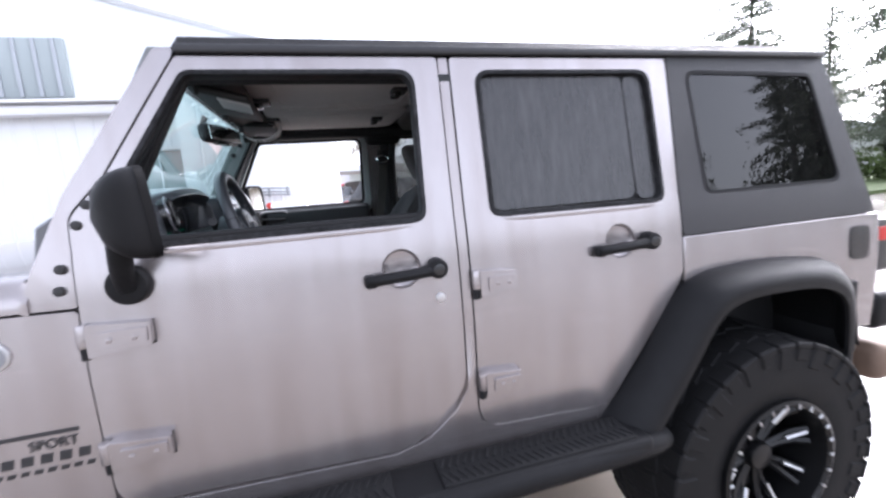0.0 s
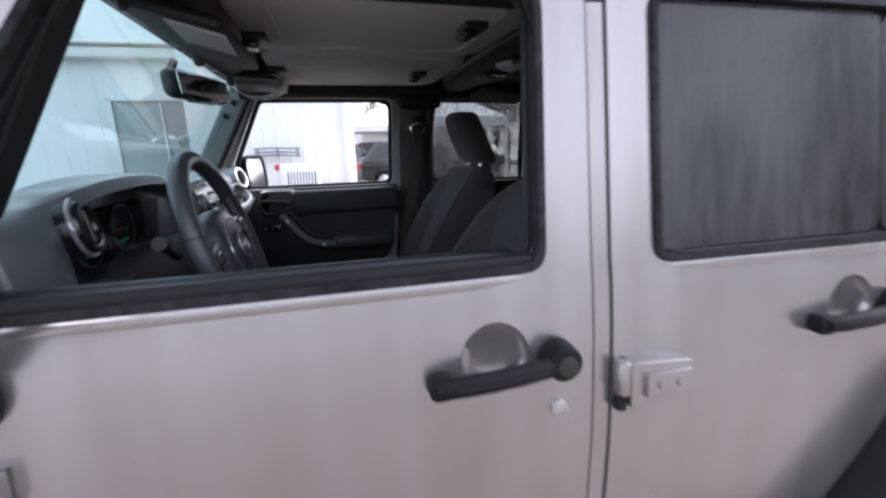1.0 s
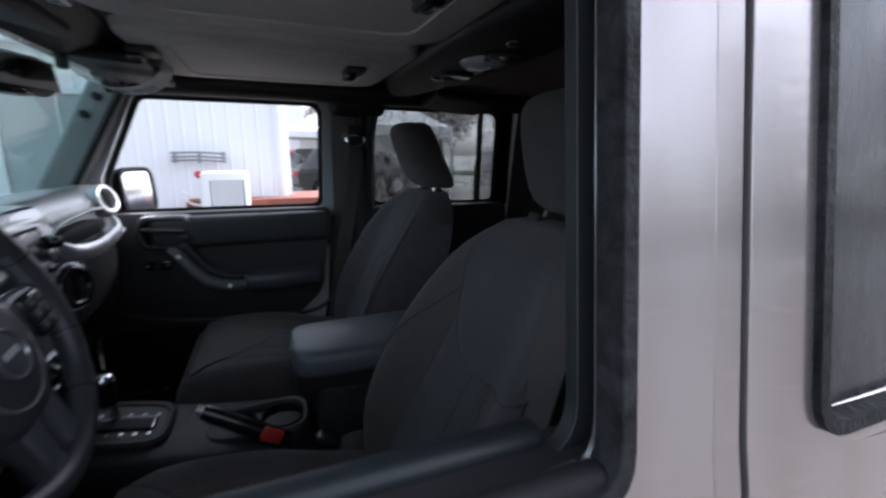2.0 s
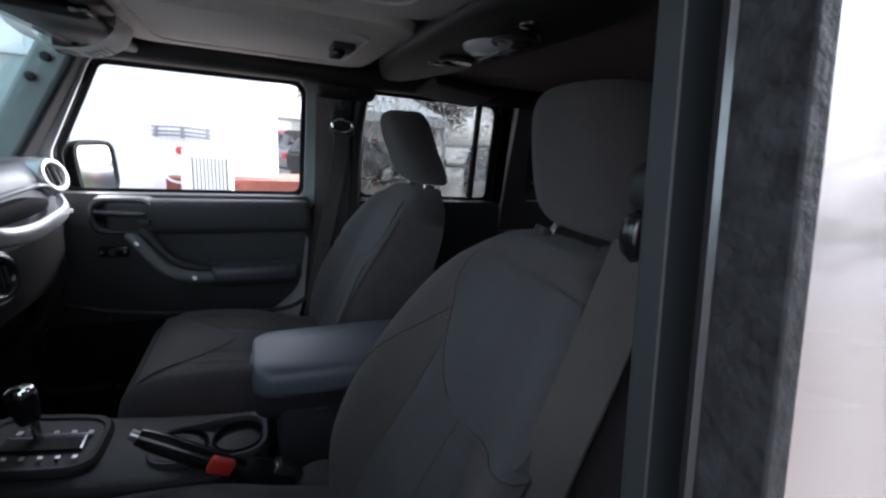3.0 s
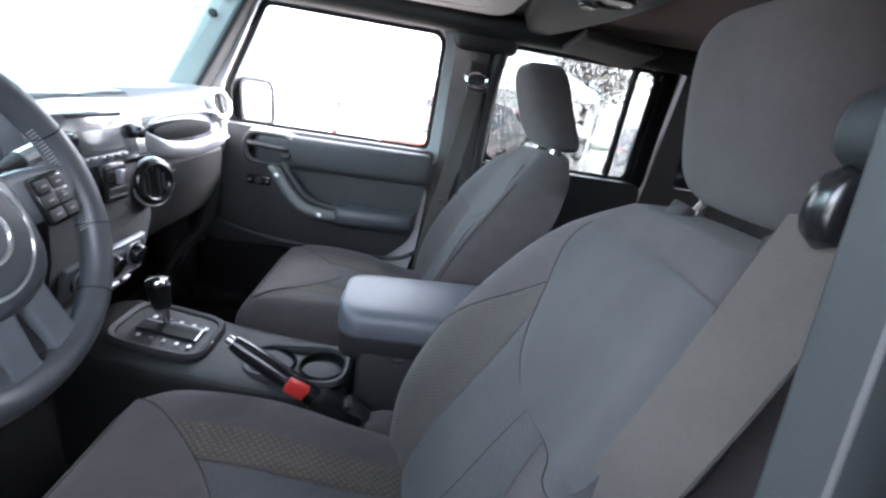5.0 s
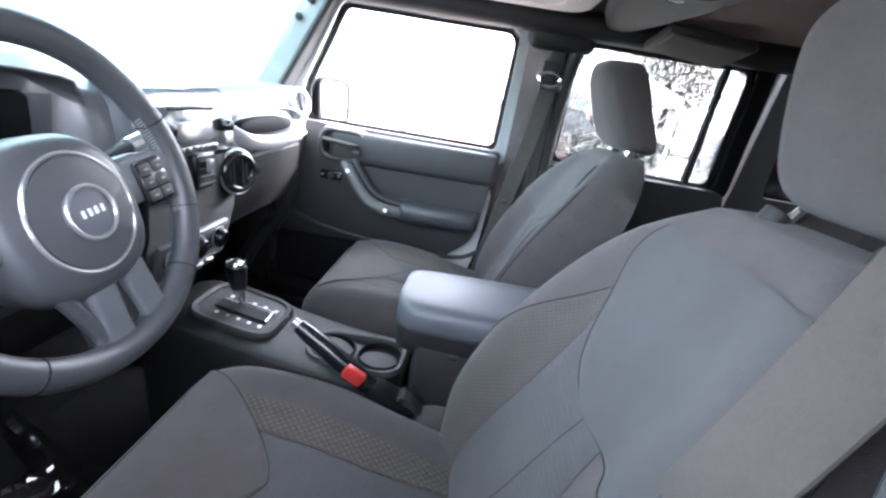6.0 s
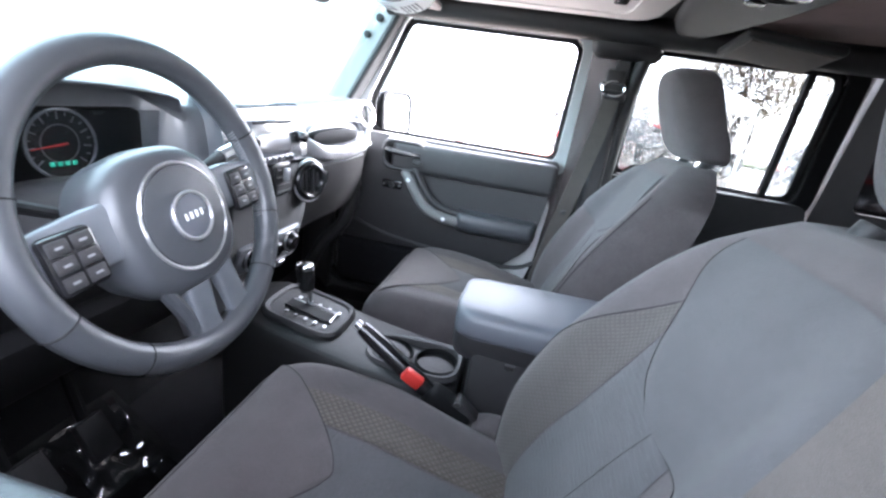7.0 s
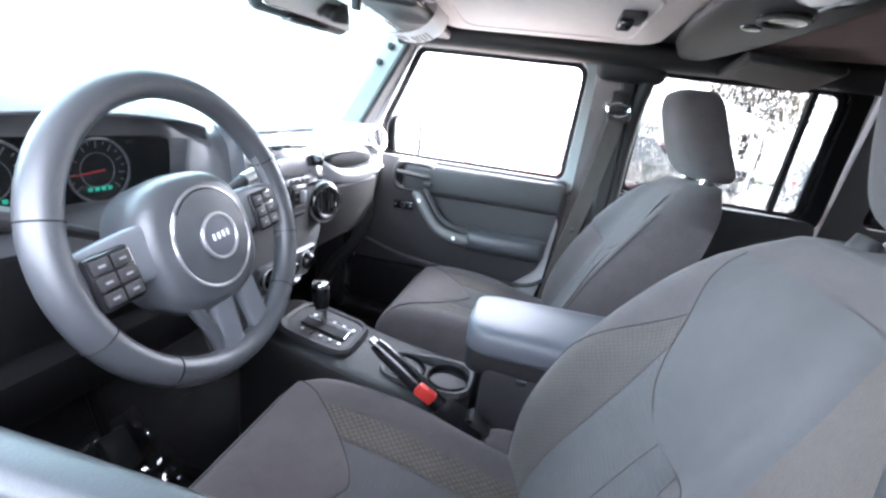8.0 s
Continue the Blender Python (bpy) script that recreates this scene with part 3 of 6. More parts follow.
def broadleaf(name, x, y, h, r, seed, label, mat="autumn_leaves", z0=0.0, group="trees round the lot"):
    rng = random.Random(seed)
    ob = thing(name, (x, y, z0), label, "tree", group=group)
    trunk = tube([(x, y, z0), (x + 0.1, y, z0 + h * .25), (x, y + .1, z0 + h * .5), (x, y, z0 + h * .85)], [0.03 * h, 0.022 * h, 0.013 * h, 0.02], 8)
    verts, faces = [], []
    for b in range(46):
        a, f = rng.uniform(0, 6.283), rng.uniform(.25, .8)
        root = Vector((x, y, z0 + h * f * .8))
        rr = r * rng.uniform(.5, 1.05) * (1.15 - abs(f - .5))
        tip = Vector((x + rr * math.cos(a), y + rr * math.sin(a), min(z0 + h, z0 + h * f + rng.uniform(.2, .3) * h)))
        mid = root.lerp(tip, .5) + Vector((0, 0, .06 * h))
        tube([root, mid, tip], [.03, .018, .006], 5, bm=trunk)
        for k in range(70):
            p = mid.lerp(tip, rng.uniform(-.3, 1.05)) + Vector((rng.gauss(0, .3), rng.gauss(0, .3), rng.gauss(0, .28)))
            d = Vector((rng.gauss(0, 1), rng.gauss(0, 1), rng.gauss(0, 1))).normalized() * rng.uniform(.10, .20)
            e = d.cross(Vector((rng.gauss(0, 1), rng.gauss(0, 1), rng.gauss(0, 1)))).normalized() * .09
            i = len(verts)
            verts += [p - d * .5, p + e, p + d, p - e]
            faces.append((i, i + 1, i + 2, i + 3))
    part("trunk", trunk, "bark", ob)
    me = bpy.data.meshes.new("crown")
    me.from_pydata([v - Vector((x, y, z0)) for v in verts], [], faces)
    me.materials.append(MATS[mat])
    leaf = new("crown", me)
    leaf.parent = ob
    return ob


conifer("pine_tree", 23.5, 17.6, 15.0, 5.0, 1, "tall dark pine standing behind the lot")
conifer("pine_tree", 25, 12.0, 14.5, 4.4, 2, "tall dark pine with open branches")
conifer("pine_tree", 29, 17.2, 10.0, 2.6, 3, "dark pine farther off behind the houses")
conifer("pine_tree", 38, 13, 13.0, 3.0, 17, "dark pine near the far houses")
for k in range(13):
    if k in (3, 4):
        continue
    a = k / 12
    broadleaf("tree", -8 + 34 * a + 2 * math.sin(k * 2.3), 30 + 3 * math.sin(k * 1.7), 8.2 + 1.8 * math.sin(k * 3.1), 3.6, 20 + k, "bare-branched tree with brown autumn leaves" if k % 3 else "tree with thin yellowed leaves", "autumn_leaves")
# pines across the road behind the camera, mirrored in the glazing
for k, (px, py) in enumerate(((14.5, -9.0), (18.5, -12.5), (16.5, -16), (22, -14), (20, -4.5), (23, -7.5), (18, -7.0), (26, -4.0))):
    conifer("pine_tree", px, py, 8.5 + 1.5 * math.sin(k * 2.0), 2.4, 40 + k, "pine across the road, mirrored in the car glass")


def far_house(x, y, w, d, h, label):
    ob = thing("house", (x, y, 0), label, "house", group="far houses")
    part("wall", rbox((x, y, h / 2), (w, d, h)), "white_trim", ob)
    roof = bmesh.new()
    loft([[(x - w / 2 - .4, y - d / 2 - .4, h), (x - w / 2 - .4, y + d / 2 + .4, h), (x - w / 2 - .4, y, h + 1.6)], [(x + w / 2 + .4, y - d / 2 - .4, h), (x + w / 2 + .4, y + d / 2 + .4, h), (x + w / 2 + .4, y, h + 1.6)]], bm=roof)
    part("roof", roof, "roof_metal", ob, "grey pitched roof")
    for k in range(3):
        win = part("window", rbox((x - w / 3 + k * w / 3, y - d / 2 - .02, h * .55), (1.0, .08, 1.0), .02), "dark_glass", ob)
        part("frame", rbox((x - w / 3 + k * w / 3, y - d / 2 - .01, h * .55 - .56), (1.2, .14, .1), .02), "white_trim", win)
    return ob


far_house(37, 21, 9, 12, 2.6, "low white house with a grey roof beyond the grass")
far_house(6, 42, 16, 8, 3.0, "low white building with a grey roof past the lot")
far_house(-3, 28, 9, 6, 2.8, "low white building with a grey roof across the lot")
rng = random.Random(5)
hv, hf = [], []
for k in range(5200):
    p = Vector((rng.uniform(23.4, 24.6), rng.uniform(7, 30), abs(rng.gauss(0.6, .32))))
    d = Vector((rng.gauss(0, 1), rng.gauss(0, 1), rng.gauss(0, 1))).normalized() * .14
    e = d.cross(Vector((rng.gauss(0, 1), rng.gauss(0, 1), rng.gauss(0, 1)))).normalized() * .09
    i = len(hv)
    hv += [p - d, p + e, p + d, p - e]
    hf.append((i, i + 1, i + 2, i + 3))
me = bpy.data.meshes.new("hedge")
me.from_pydata(hv, [], hf)
me.materials.append(MATS["lawn"])
tagged(new("hedge", me), "clipped green hedge along the lot edge", "hedge", "", "stuff")

# ---- the parked car: body shell ----
suv = thing("off_road_suv", (0.3, 0, 0), "dusty silver four-door off-road vehicle with black hardtop and flares", "car")

WIN_F = [(-0.730, 1.333), (-0.066, 1.333), (-0.058, 1.702), (-0.578, 1.702), (-0.730, 1.455)]
WIN_P = [(-0.728, 1.333), (-0.066, 1.333), (-0.058, 1.702), (-0.604, 1.702), (-0.728, 1.445)]
WIN_R = [(0.126, 1.328), (0.672, 1.324), (0.656, 1.700), (0.122, 1.700)]
DOOR_F = rounded([(-0.592, 1.742), (-0.752, 1.485), (-0.828, 1.40), (-0.828, 0.745), (-0.66, 0.738), (-0.15, 0.715), (0.012, 0.86), (0.014, 1.742)], [0.02, 0.0, 0.06, 0.06, 0.0, 0.12, 0.14, 0.012])
DOOR_R = rounded([(0.048, 1.742), (0.046, 0.735), (0.47, 0.712), (0.732, 1.09), (0.732, 1.742)], [0.012, 0.07, 0.05, 0.10, 0.012])
R_F, R_R = [0.03, 0.035, 0.045, 0.035, 0.06], [0.035, 0.035, 0.045, 0.04]


def on_side(x, z, s, off=0.0):
    return Vector((x, s * (side(z) + off), z))


def frame_ring(pts, radii, w, s, t, off):
    """A seal round an opening."""
    return side_panel(rounded(pts, radii), [rounded(inset(pts, w), [max(0.01, r - w * .6) for r in radii])], s, t, off)


def hinge(door, x, z, s, w=0.115):
    """Exposed body-coloured hinge: knuckle, tapered leaf, raised pad with two bolts."""
    kn = cyl(on_side(x - .008, z - .014, s, .013), on_side(x - .008, z + .036, s, .013), .012, n=14, bevel=.002)
    # dark pin below the knuckle, added as its shadow
    part("knuckle_shadow_gap", cyl(on_side(x - .008, z - .040, s, .008), on_side(x - .008, z - .0145, s, .008), .010, n=12), "rubber", door)
    leaf = thick(flat([(p.x, p.y) for p in rounded([(x, z - .036), (x, z + .036), (x + w, z + .028), (x + w, z - .022)], .006, 3)]), lambda a, b: on_side(a, b, s, .024), lambda a, b: on_side(a, b, s, -.002))
    h = part("hinge", merged(leaf, kn), "silver_paint", door, "exposed silver hinge", bevel=.005)
    pad = thick(flat([(p.x, p.y) for p in rounded([(x + .022, z - .020), (x + .022, z + .018), (x + w - .006, z + .019), (x + w - .006, z - .013)], .004, 3)]), lambda a, b: on_side(a, b, s, .031), lambda a, b: on_side(a, b, s, .012))
    part("pad", pad, "silver_paint", h, bevel=.004)
    # dark plate a little larger than the leaf, standing for the shade round it
    gasket = thick(flat([(x - .003, z - .0405), (x - .003, z + .0355), (x + w + .0005, z + .0275), (x + w + .0005, z - .026)]), lambda a, b: on_side(a, b, s, .0022), lambda a, b: on_side(a, b, s, -.004))
    part("gasket", gasket, "rubber", h, "thin dark plate standing for shade round the hinge")
    for bx in (x + .045, x + w - .028):
        part("bolt", cyl(on_side(bx, z, s, .030), on_side(bx, z, s, .0345), .006, n=12, bevel=.001), "silver_paint", h)


def outside_handle(door, x, z, s):
    """Black bar handle over a round finger dish, with a push button at its rear end."""
    rings = []
    for rr, dd in ((.0505, -.002), (.049, -.009), (.043, -.016), (.028, -.020), (.0003, -.0215)):
        rings.append([on_side(x - .088 + rr * math.cos(a), z + .006 + rr * math.sin(a), s, dd) for a in (2 * math.pi * j / 28 for j in range(28))])
    part("finger_dish", loft(rings, cap=False), "silver_paint", door, "round dished recess")
    n = 15
    pts = [on_side(x - .176 + .171 * k / (n - 1), z - .011 + .009 * k / (n - 1), s, .026 + .006 * math.sin(math.pi * k / (n - 1))) for k in range(n)]
    bar = tube(pts, [.010, .0125] + [.0135] * (n - 3) + [.014], 14, squash=1.05)
    h = part("door_handle", bar, "worn_plastic", door, "black pull handle")
    foot = rbox(on_side(x - .168, z - .014, s, .012), (.034, .036, .032), .010, 3)
    part("handle_foot", foot, "worn_plastic", h)
    part("handle_groove", tube([p + Vector((0, s * .0128, .001)) for p in pts[2:-2]], .0022, 6), "rubber", h)
    part("handle_head", cyl(on_side(x, z, s, -.002), on_side(x, z, s, .038), .027, .0245, n=26, bevel=.006), "worn_plastic", h)
    part("push_button", cyl(on_side(x, z, s, .036), on_side(x, z, s, .041), .0150, n=20, bevel=.002), "gloss_black", h)


def side_mirror(door, s):
    """Large black door mirror on a ball foot."""
    foot = cyl(on_side(-.728, 1.252, s, -.003), on_side(-.728, 1.252, s, .026), .045, .040, n=26, bevel=.006)
    arm = tube(smooth_path([on_side(-.728, 1.252, s, .018), on_side(-.724, 1.275, s, .040), on_side(-.712, 1.310, s, .075), on_side(-.700, 1.36, s, .105)], 4), .022, 12)
    m = part("mirror_arm", merged(foot, arm), "worn_plastic", door, "black mirror arm on a round foot")
    base = pose(-.682, s * (side(1.4) + .130), 1.402, 0, -4, s * -27) if s < 0 else pose(-.708, .862, 1.394, 0, -4, -16)

    def lobe(px, a, b):
        a, b = (a, b) if s < 0 else (a * 1.32, b * .93)
        return [base @ Vector((px, s * a * math.copysign(abs(math.cos(q)) ** .42, math.cos(q)), b * math.copysign(abs(math.sin(q)) ** .42, math.sin(q)))) for q in (2 * math.pi * j / 36 for j in range(36))]

    rings = []
    for k in range(9):
        u = k / 8
        grow = math.sqrt(max(0.0, 1 - (1 - u) ** 2.4)) * .95 + .05
        rings.append(lobe(-.045 + .080 * u, .074 * grow, .088 * grow))
    part("mirror_shell", loft(rings), "worn_plastic", m, "weathered black shell", smooth=60)
    part("mirror_rim", loft([lobe(px, a, a + .014) for px, a in ((.030, .076), (.044, .074), (.046, .066), (.035, .062 if s < 0 else .056))], loop=True), "trim_black", m, "black mirror rim")
    glass = rbox((.038, 0, 0), (.004, .126 if s < 0 else .156, .154 if s < 0 else .136), .0015, 1)
    glass.transform(base)
    part("mirror_glass", glass, "chrome", m, "mirror glass")


def rain_on(pane, quad, s):
    """Beads and runs of rain on a pane, too many to count."""
    rng = random.Random(int(quad[0][0] * 1000))
    verts, faces = [], []
    (x0, z0), (x1, _), (x2, z2), (x3, _) = quad
    for k in range(3200 if x1 - x0 > .2 else 1100):
        v, u = rng.random(), rng.random()
        a, b = x0 + (x3 - x0) * v, x1 + (x2 - x1) * v
        cx, cz = a + (b - a) * u, z0 + (z2 - z0) * v
        r = min(.0042, .0010 + abs(rng.gauss(0, .0012)))
        tall = rng.choice((1, 1, 1.2, 1.5, 3.2))
        i = len(verts)
        for ring, (f, d) in enumerate(((1.0, .0), (.8, .55), (.4, .9))):
            for j in range(7):
                q = 2 * math.pi * j / 7
                p = on_side(cx + r * f * math.cos(q), cz + r * f * tall * math.sin(q), s, -.0096 + d * r * .8)
                verts.append(p)
        verts.append(on_side(cx, cz, s, -.0096 + r * .8))
        for ring in range(2):
            for j in range(7):
                faces.append((i + ring * 7 + j, i + ring * 7 + (j + 1) % 7, i + ring * 7 + 7 + (j + 1) % 7, i + ring * 7 + 7 + j))
        faces += [(i + 14 + j, i + 14 + (j + 1) % 7, i + 21) for j in range(7)]
    bm = bmesh.new()
    me = bpy.data.meshes.new("scratch")
    me.from_pydata(verts, [], faces)
    bm.from_mesh(me)
    bpy.data.meshes.remove(me)
    tagged(part("rain_beads", bm, "water_bead", pane, smooth=80), "beads of rain", "", "", "stuff")


def car_door(front, s):
    where = (-.4, s * .78, .75) if front else (.38, s * .78, .75)
    label = ("dusty silver front door with its window lowered" if s < 0 else "silver front door with black inner panel") if front else ("dusty silver rear door with dark glass" if s < 0 else "silver rear door with rain-spotted glass")
    door = thing("car_door", where, label, "car door", group="doors of the off-road vehicle")
    outer, win, rad = (DOOR_F, WIN_F if s < 0 else WIN_P, R_F) if front else (DOOR_R, WIN_R, R_R)
    px, pz = (-.049, 1.206) if front else (.600, 1.208)
    dish = [(px - .088 + .050 * math.cos(a), pz + .006 + .050 * math.sin(a)) for a in (2 * math.pi * j / 28 for j in range(28))]
    part("skin", side_panel(outer, [rounded(win, rad), dish], s, .022), "silver_paint", door, bevel=.0045, seg=3)
    part("window_lip", tube([on_side(win[0][0] + .008 + (win[1][0] - win[0][0] - .016) * k / 20, win[0][1] + (win[1][1] - win[0][1]) * k / 20 - .018, s, -.0200 - .004 * (abs(k - 10) / 10) ** 6) for k in range(21)], .0225, 24), "silver_paint", door, "rounded lip under the window")
    part("window_seal", frame_ring(inset(win, -.008), rad, .011, s, .023, .006), "cracked_rubber", door, "cracked black rubber seal", bevel=.003)
    inner = inset(win, .012)
    part("glass_run", frame_ring(inset(win, -.035), [r + .02 for r in rad], .010 if front and s < 0 else .047, s, .006, -.016), "rubber", door, "dark glass run")
    part("channel_lip", frame_ring(inset(win, -.042), [r + .02 for r in rad], .030, s, .012, -.018), "channel_rubber" if s < 0 else "trim_black", door, bevel=.002)
    part("channel", frame_ring(inset(win, -.044), [r + .02 for r in rad], .022, s, .011, -.0295), "pillar_trim_grey", door, bevel=.005, seg=4)
    part("inner_frame", frame_ring(inset(win, -.050), [r + .03 for r in rad], (.048 if front else .053) if s < 0 else .047, s, .013, -.040), "pillar_trim_grey" if s < 0 else ("frame_paint" if front else "trim_black"), door, "inner window frame", bevel=.003)
    for hx, hz in (((-.815, 1.145), (-.815, .880)) if front else ((.062, 1.150), (.062, .868))):
        hinge(door, hx, hz, s, .12 if front else .105)
    outside_handle(door, px, pz, s)
    if front:
        part("lock_cylinder", cyl(on_side(-.043, 1.126, s, -.002), on_side(-.043, 1.126, s, .006), .0125, n=20, bevel=.002), "satin_silver", door, "round key lock")
        side_mirror(door, s)
    if not front:
        split = .588
        a = [inner[0], (split - .006, inner[0][1]), (split - .018, inner[3][1]), inner[3]]
        b = [(split + .012, inner[1][1]), inner[1], inner[2], (split - .002, inner[2][1])]
        gm = "dirty_privacy_glass" if s < 0 else "wet_glass"
        for q, nm in ((a, "pane"), (b, "pane")):
            pane = part(nm, side_panel([(w.x, w.y) for w in rounded([tuple(v) for v in inset([tuple(v) for v in q], -.006)], .03)], [], s, .004, -.010), gm, door, "tinted rear pane")
            if s > 0:
                rain_on(pane, [tuple(v) for v in q], s)
        part("divider", side_panel([(split - .006, inner[0][1] - .01), (split + .010, inner[0][1] - .01), (split - .003, inner[2][1] + .01), (split - .018, inner[2][1] + .01)], [], s, .022, -.016 if s < 0 else -.003), "rubber", door, "black divider bar")
    return door


doors = {(f, s): car_door(f, s) for f in (True, False) for s in (-1, 1)}

for s in (-1, 1):
    # pillars, sills, quarter panels and cowl, per side
    part("b_pillar", side_panel([(-.03, 1.742), (-.03, .66), (.09, .66), (.09, 1.742)], [], s, .03, -.030), "silver_paint", suv)
    part("b_pillar_strip", side_panel([(.0178, 1.742), (.0170, .86), (-.02, .80), (-.10, .735), (-.19, .709), (-.83, .732), (-.83, .61), (.50, .58), (.50, .708), (.10, .728), (.052, .755), (.0432, .80), (.0440, 1.742)], [], s, .028, -.003), "silver_paint", suv, "silver pillar and sill", bevel=.002)
    part("rocker", side_panel([(-.83, .80), (-.83, .60), (.52, .58), (.56, .80), (.09, .76), (.03, .92), (-.09, .80)], [], s, .02, -.026), "silver_paint", suv, bevel=.004)
    quarter = rounded([(.736, 1.205), (.736, 1.05), (1.56, 1.05), (1.56, 1.205)], .008)
    part("quarter_panel", side_panel([(.739, 1.203), (.739, 1.06), (.80, 1.07), (1.03, 1.085), (1.29, 1.06), (1.40, .98), (1.46, .80), (1.60, .78), (1.60, 1.203)], [], s, .03), "silver_paint", suv, bevel=.004)
    WQ = [(.838, 1.325), (1.43, 1.325), (1.325, 1.695), (.80, 1.706)]
    part("hardtop_side", side_panel(rounded([(.738, 1.748), (.738, 1.206), (1.575, 1.206), (1.39, 1.748)], [.01, .01, .01, .03]), [rounded(WQ, .035)], s, .04), "roof_black", suv, "textured black hardtop", bevel=.004)
    q = part("quarter_window", side_panel(rounded(inset(WQ, .001), .035), [], s, .005, -.004), "privacy_glass", suv, "dark tinted quarter glass")
    part("window_edge", frame_ring(inset(WQ, .001), [.034] * 4, .009, s, .006, .001), "rubber", q)
    # front side
    part("fender_side", side_panel(rounded([(-.831, 1.208), (-.831, .62), (-1.45, .62), (-1.75, 1.0), (-1.75, 1.235)], [.012, .02, .1, .1, .02]), [], s, .03), "silver_paint", suv, bevel=.004)
    cowl = part("windscreen_frame_side", side_panel(rounded([(-.832, 1.214), (-.935, 1.216), (-.905, 1.30), (-.835, 1.452), (-.634, 1.762), (-.600, 1.764), (-.596, 1.748), (-.757, 1.489), (-.832, 1.405)], [.006, .006, .02, .05, .02, .004, .0, .0, .06]), [], s, .05, -.004), "silver_paint", suv, bevel=.006)
    for bx, bz in ((-.792, 1.428), (-.814, 1.386), (-.851, 1.298), (-.858, 1.253)):
        part("bolt", cyl(on_side(bx, bz, s, -.006), on_side(bx, bz, s, .006), .0105, n=14, bevel=.003), "black_plastic", cowl, "black bolt head")
    # inner pillar of the windscreen with two bolt holes
    q = .028 if s < 0 else 0
    line = ((-.853, .662, 1.36), (-.777, .661, 1.50), (-.669, .660, 1.70), (-.631, .658, 1.77))
    boxy = [[(px + q + dx, s * (py + dy), pz) for dx, dy in ((-.050, .03), (-.050, -.022), (-.040, -.030), (.030, -.030), (.040, -.022), (.040, .03))] for px, py, pz in line]
    part("pillar_edge_trim", loft([[(px + q + dx, s * (py + dy), pz) for dx, dy in ((.036, .03), (.036, -.034), (.050, -.030), (.056, .03))] for px, py, pz in line]), "rubber", suv, "dark pillar edge trim", bevel=.004)
    ins = part("inner_pillar", loft(boxy), "pillar_paint", suv, "grey-green painted inner pillar", bevel=.004)
    for bx, bz in ((-.685, 1.684), (-.721, 1.634)):
        part("bolt_hole", cyl((bx + q, s * .627, bz), (bx + q, s * .619, bz), .0115, n=16, bevel=.002), "rubber", ins, "dark bolt hole")
    part("pillar_seal", tube([(-.845, s * .715, 1.42), (-.77, s * .708, 1.53), (-.64, s * .690, 1.735)], .016, 8), "rubber", suv)
    # sill step with tread plate
    step = part("side_step", rbox((-.16, s * .865, .655), (1.34, .15, .05), .02, 3), "worn_plastic", suv, "black running board")
    for k in range(2):
        tread = part("tread_plate", rbox((-.50 + .68 * k, s * .868, .682), (.56, .11, .010), .004), "rubber", step, "ribbed rubber tread")
        ribs = bmesh.new()
        for j in range(26):
            for row in (-.028, .028):
                rbox((-.765 + .68 * k + .0212 * j, s * .868 + row, .687), (.009, .044, .008), .0015, 1, rot=(0, 0, 24 if row < 0 else -24), bm=ribs)
        tagged(part("rib", ribs, "rubber", tread), "raised tread ribs", "", "", "stuff")
    part("step_tube", tube(smooth_path([(-.86, s * .80, .615), (-.80, s * .91, .640), (.46, s * .91, .640), (.53, s * .82, .605)], 6), .034, 14), "worn_plastic", suv, "black step tube")
    for bx in (-.65, -.10, .36):
        part("step_bracket", rbox((bx, s * .80, .64), (.06, .16, .03), .006), "black_plastic", step)
    # rear flare: a wide black arch
    edge = smooth_path([(.435, .80, .665), (.50, .80, .745), (.565, .80, .832), (.66, .80, .985), (.715, .80, 1.052), (.80, .80, 1.086), (.91, .80, 1.098), (1.03, .80, 1.100), (1.16, .80, 1.093), (1.29, .80, 1.075), (1.38, .79, 1.03), (1.43, .78, .95), (1.46, .77, .80)], 4)
    lip = smooth_path([(.515, .905, .660), (.58, .905, .752), (.650, .905, .852), (.725, .905, .965), (.785, .905, 1.020), (.85, .905, 1.042), (.92, .905, 1.050), (1.02, .905, 1.050), (1.12, .905, 1.046), (1.22, .905, 1.028), (1.30, .90, .985), (1.345, .89, .91), (1.375, .88, .76)], 4)
    rings = []
    for p, q in zip(edge, lip):
        inw = (Vector((1.02, .9, .55)) - q).normalized()
        ring = [p + Vector((0, -.03, 0)), p + Vector((0, .004, 0)), p.lerp(q, .35) + Vector((0, .014, .010)) - inw * .004, p.lerp(q, .75) + Vector((0, .012, .004)) - inw * .006, q - inw * .004, q + Vector((0, .003, 0)) + inw * .012, q + inw * .034, q + inw * .036 + Vector((0, -.012, 0)), q + inw * .012 + Vector((0, -.03, 0)), p + inw * .03 + Vector((0, -.05, 0))]
        rings.append([(v.x, s * v.y, v.z) for v in ring])
    part("fender_flare", loft(rings), "worn_plastic", suv, "wide black plastic flare", smooth=50)
    part("front_flare", loft([[(-.906 - x, y, z) for x, y, z in ring] for ring in rings]), "worn_plastic", suv, "wide black plastic flare", smooth=50)
    liner = sheet([[(v.x + (v.x - 1.0) * .03, s * yy, v.z + .012) for yy in (.885, .75, .58)] for v in lip])
    bmesh.ops.solidify(liner, geom=liner.faces[:], thickness=.006)
    part("arch_liner", liner, "rubber", suv, "black wheel arch liner")
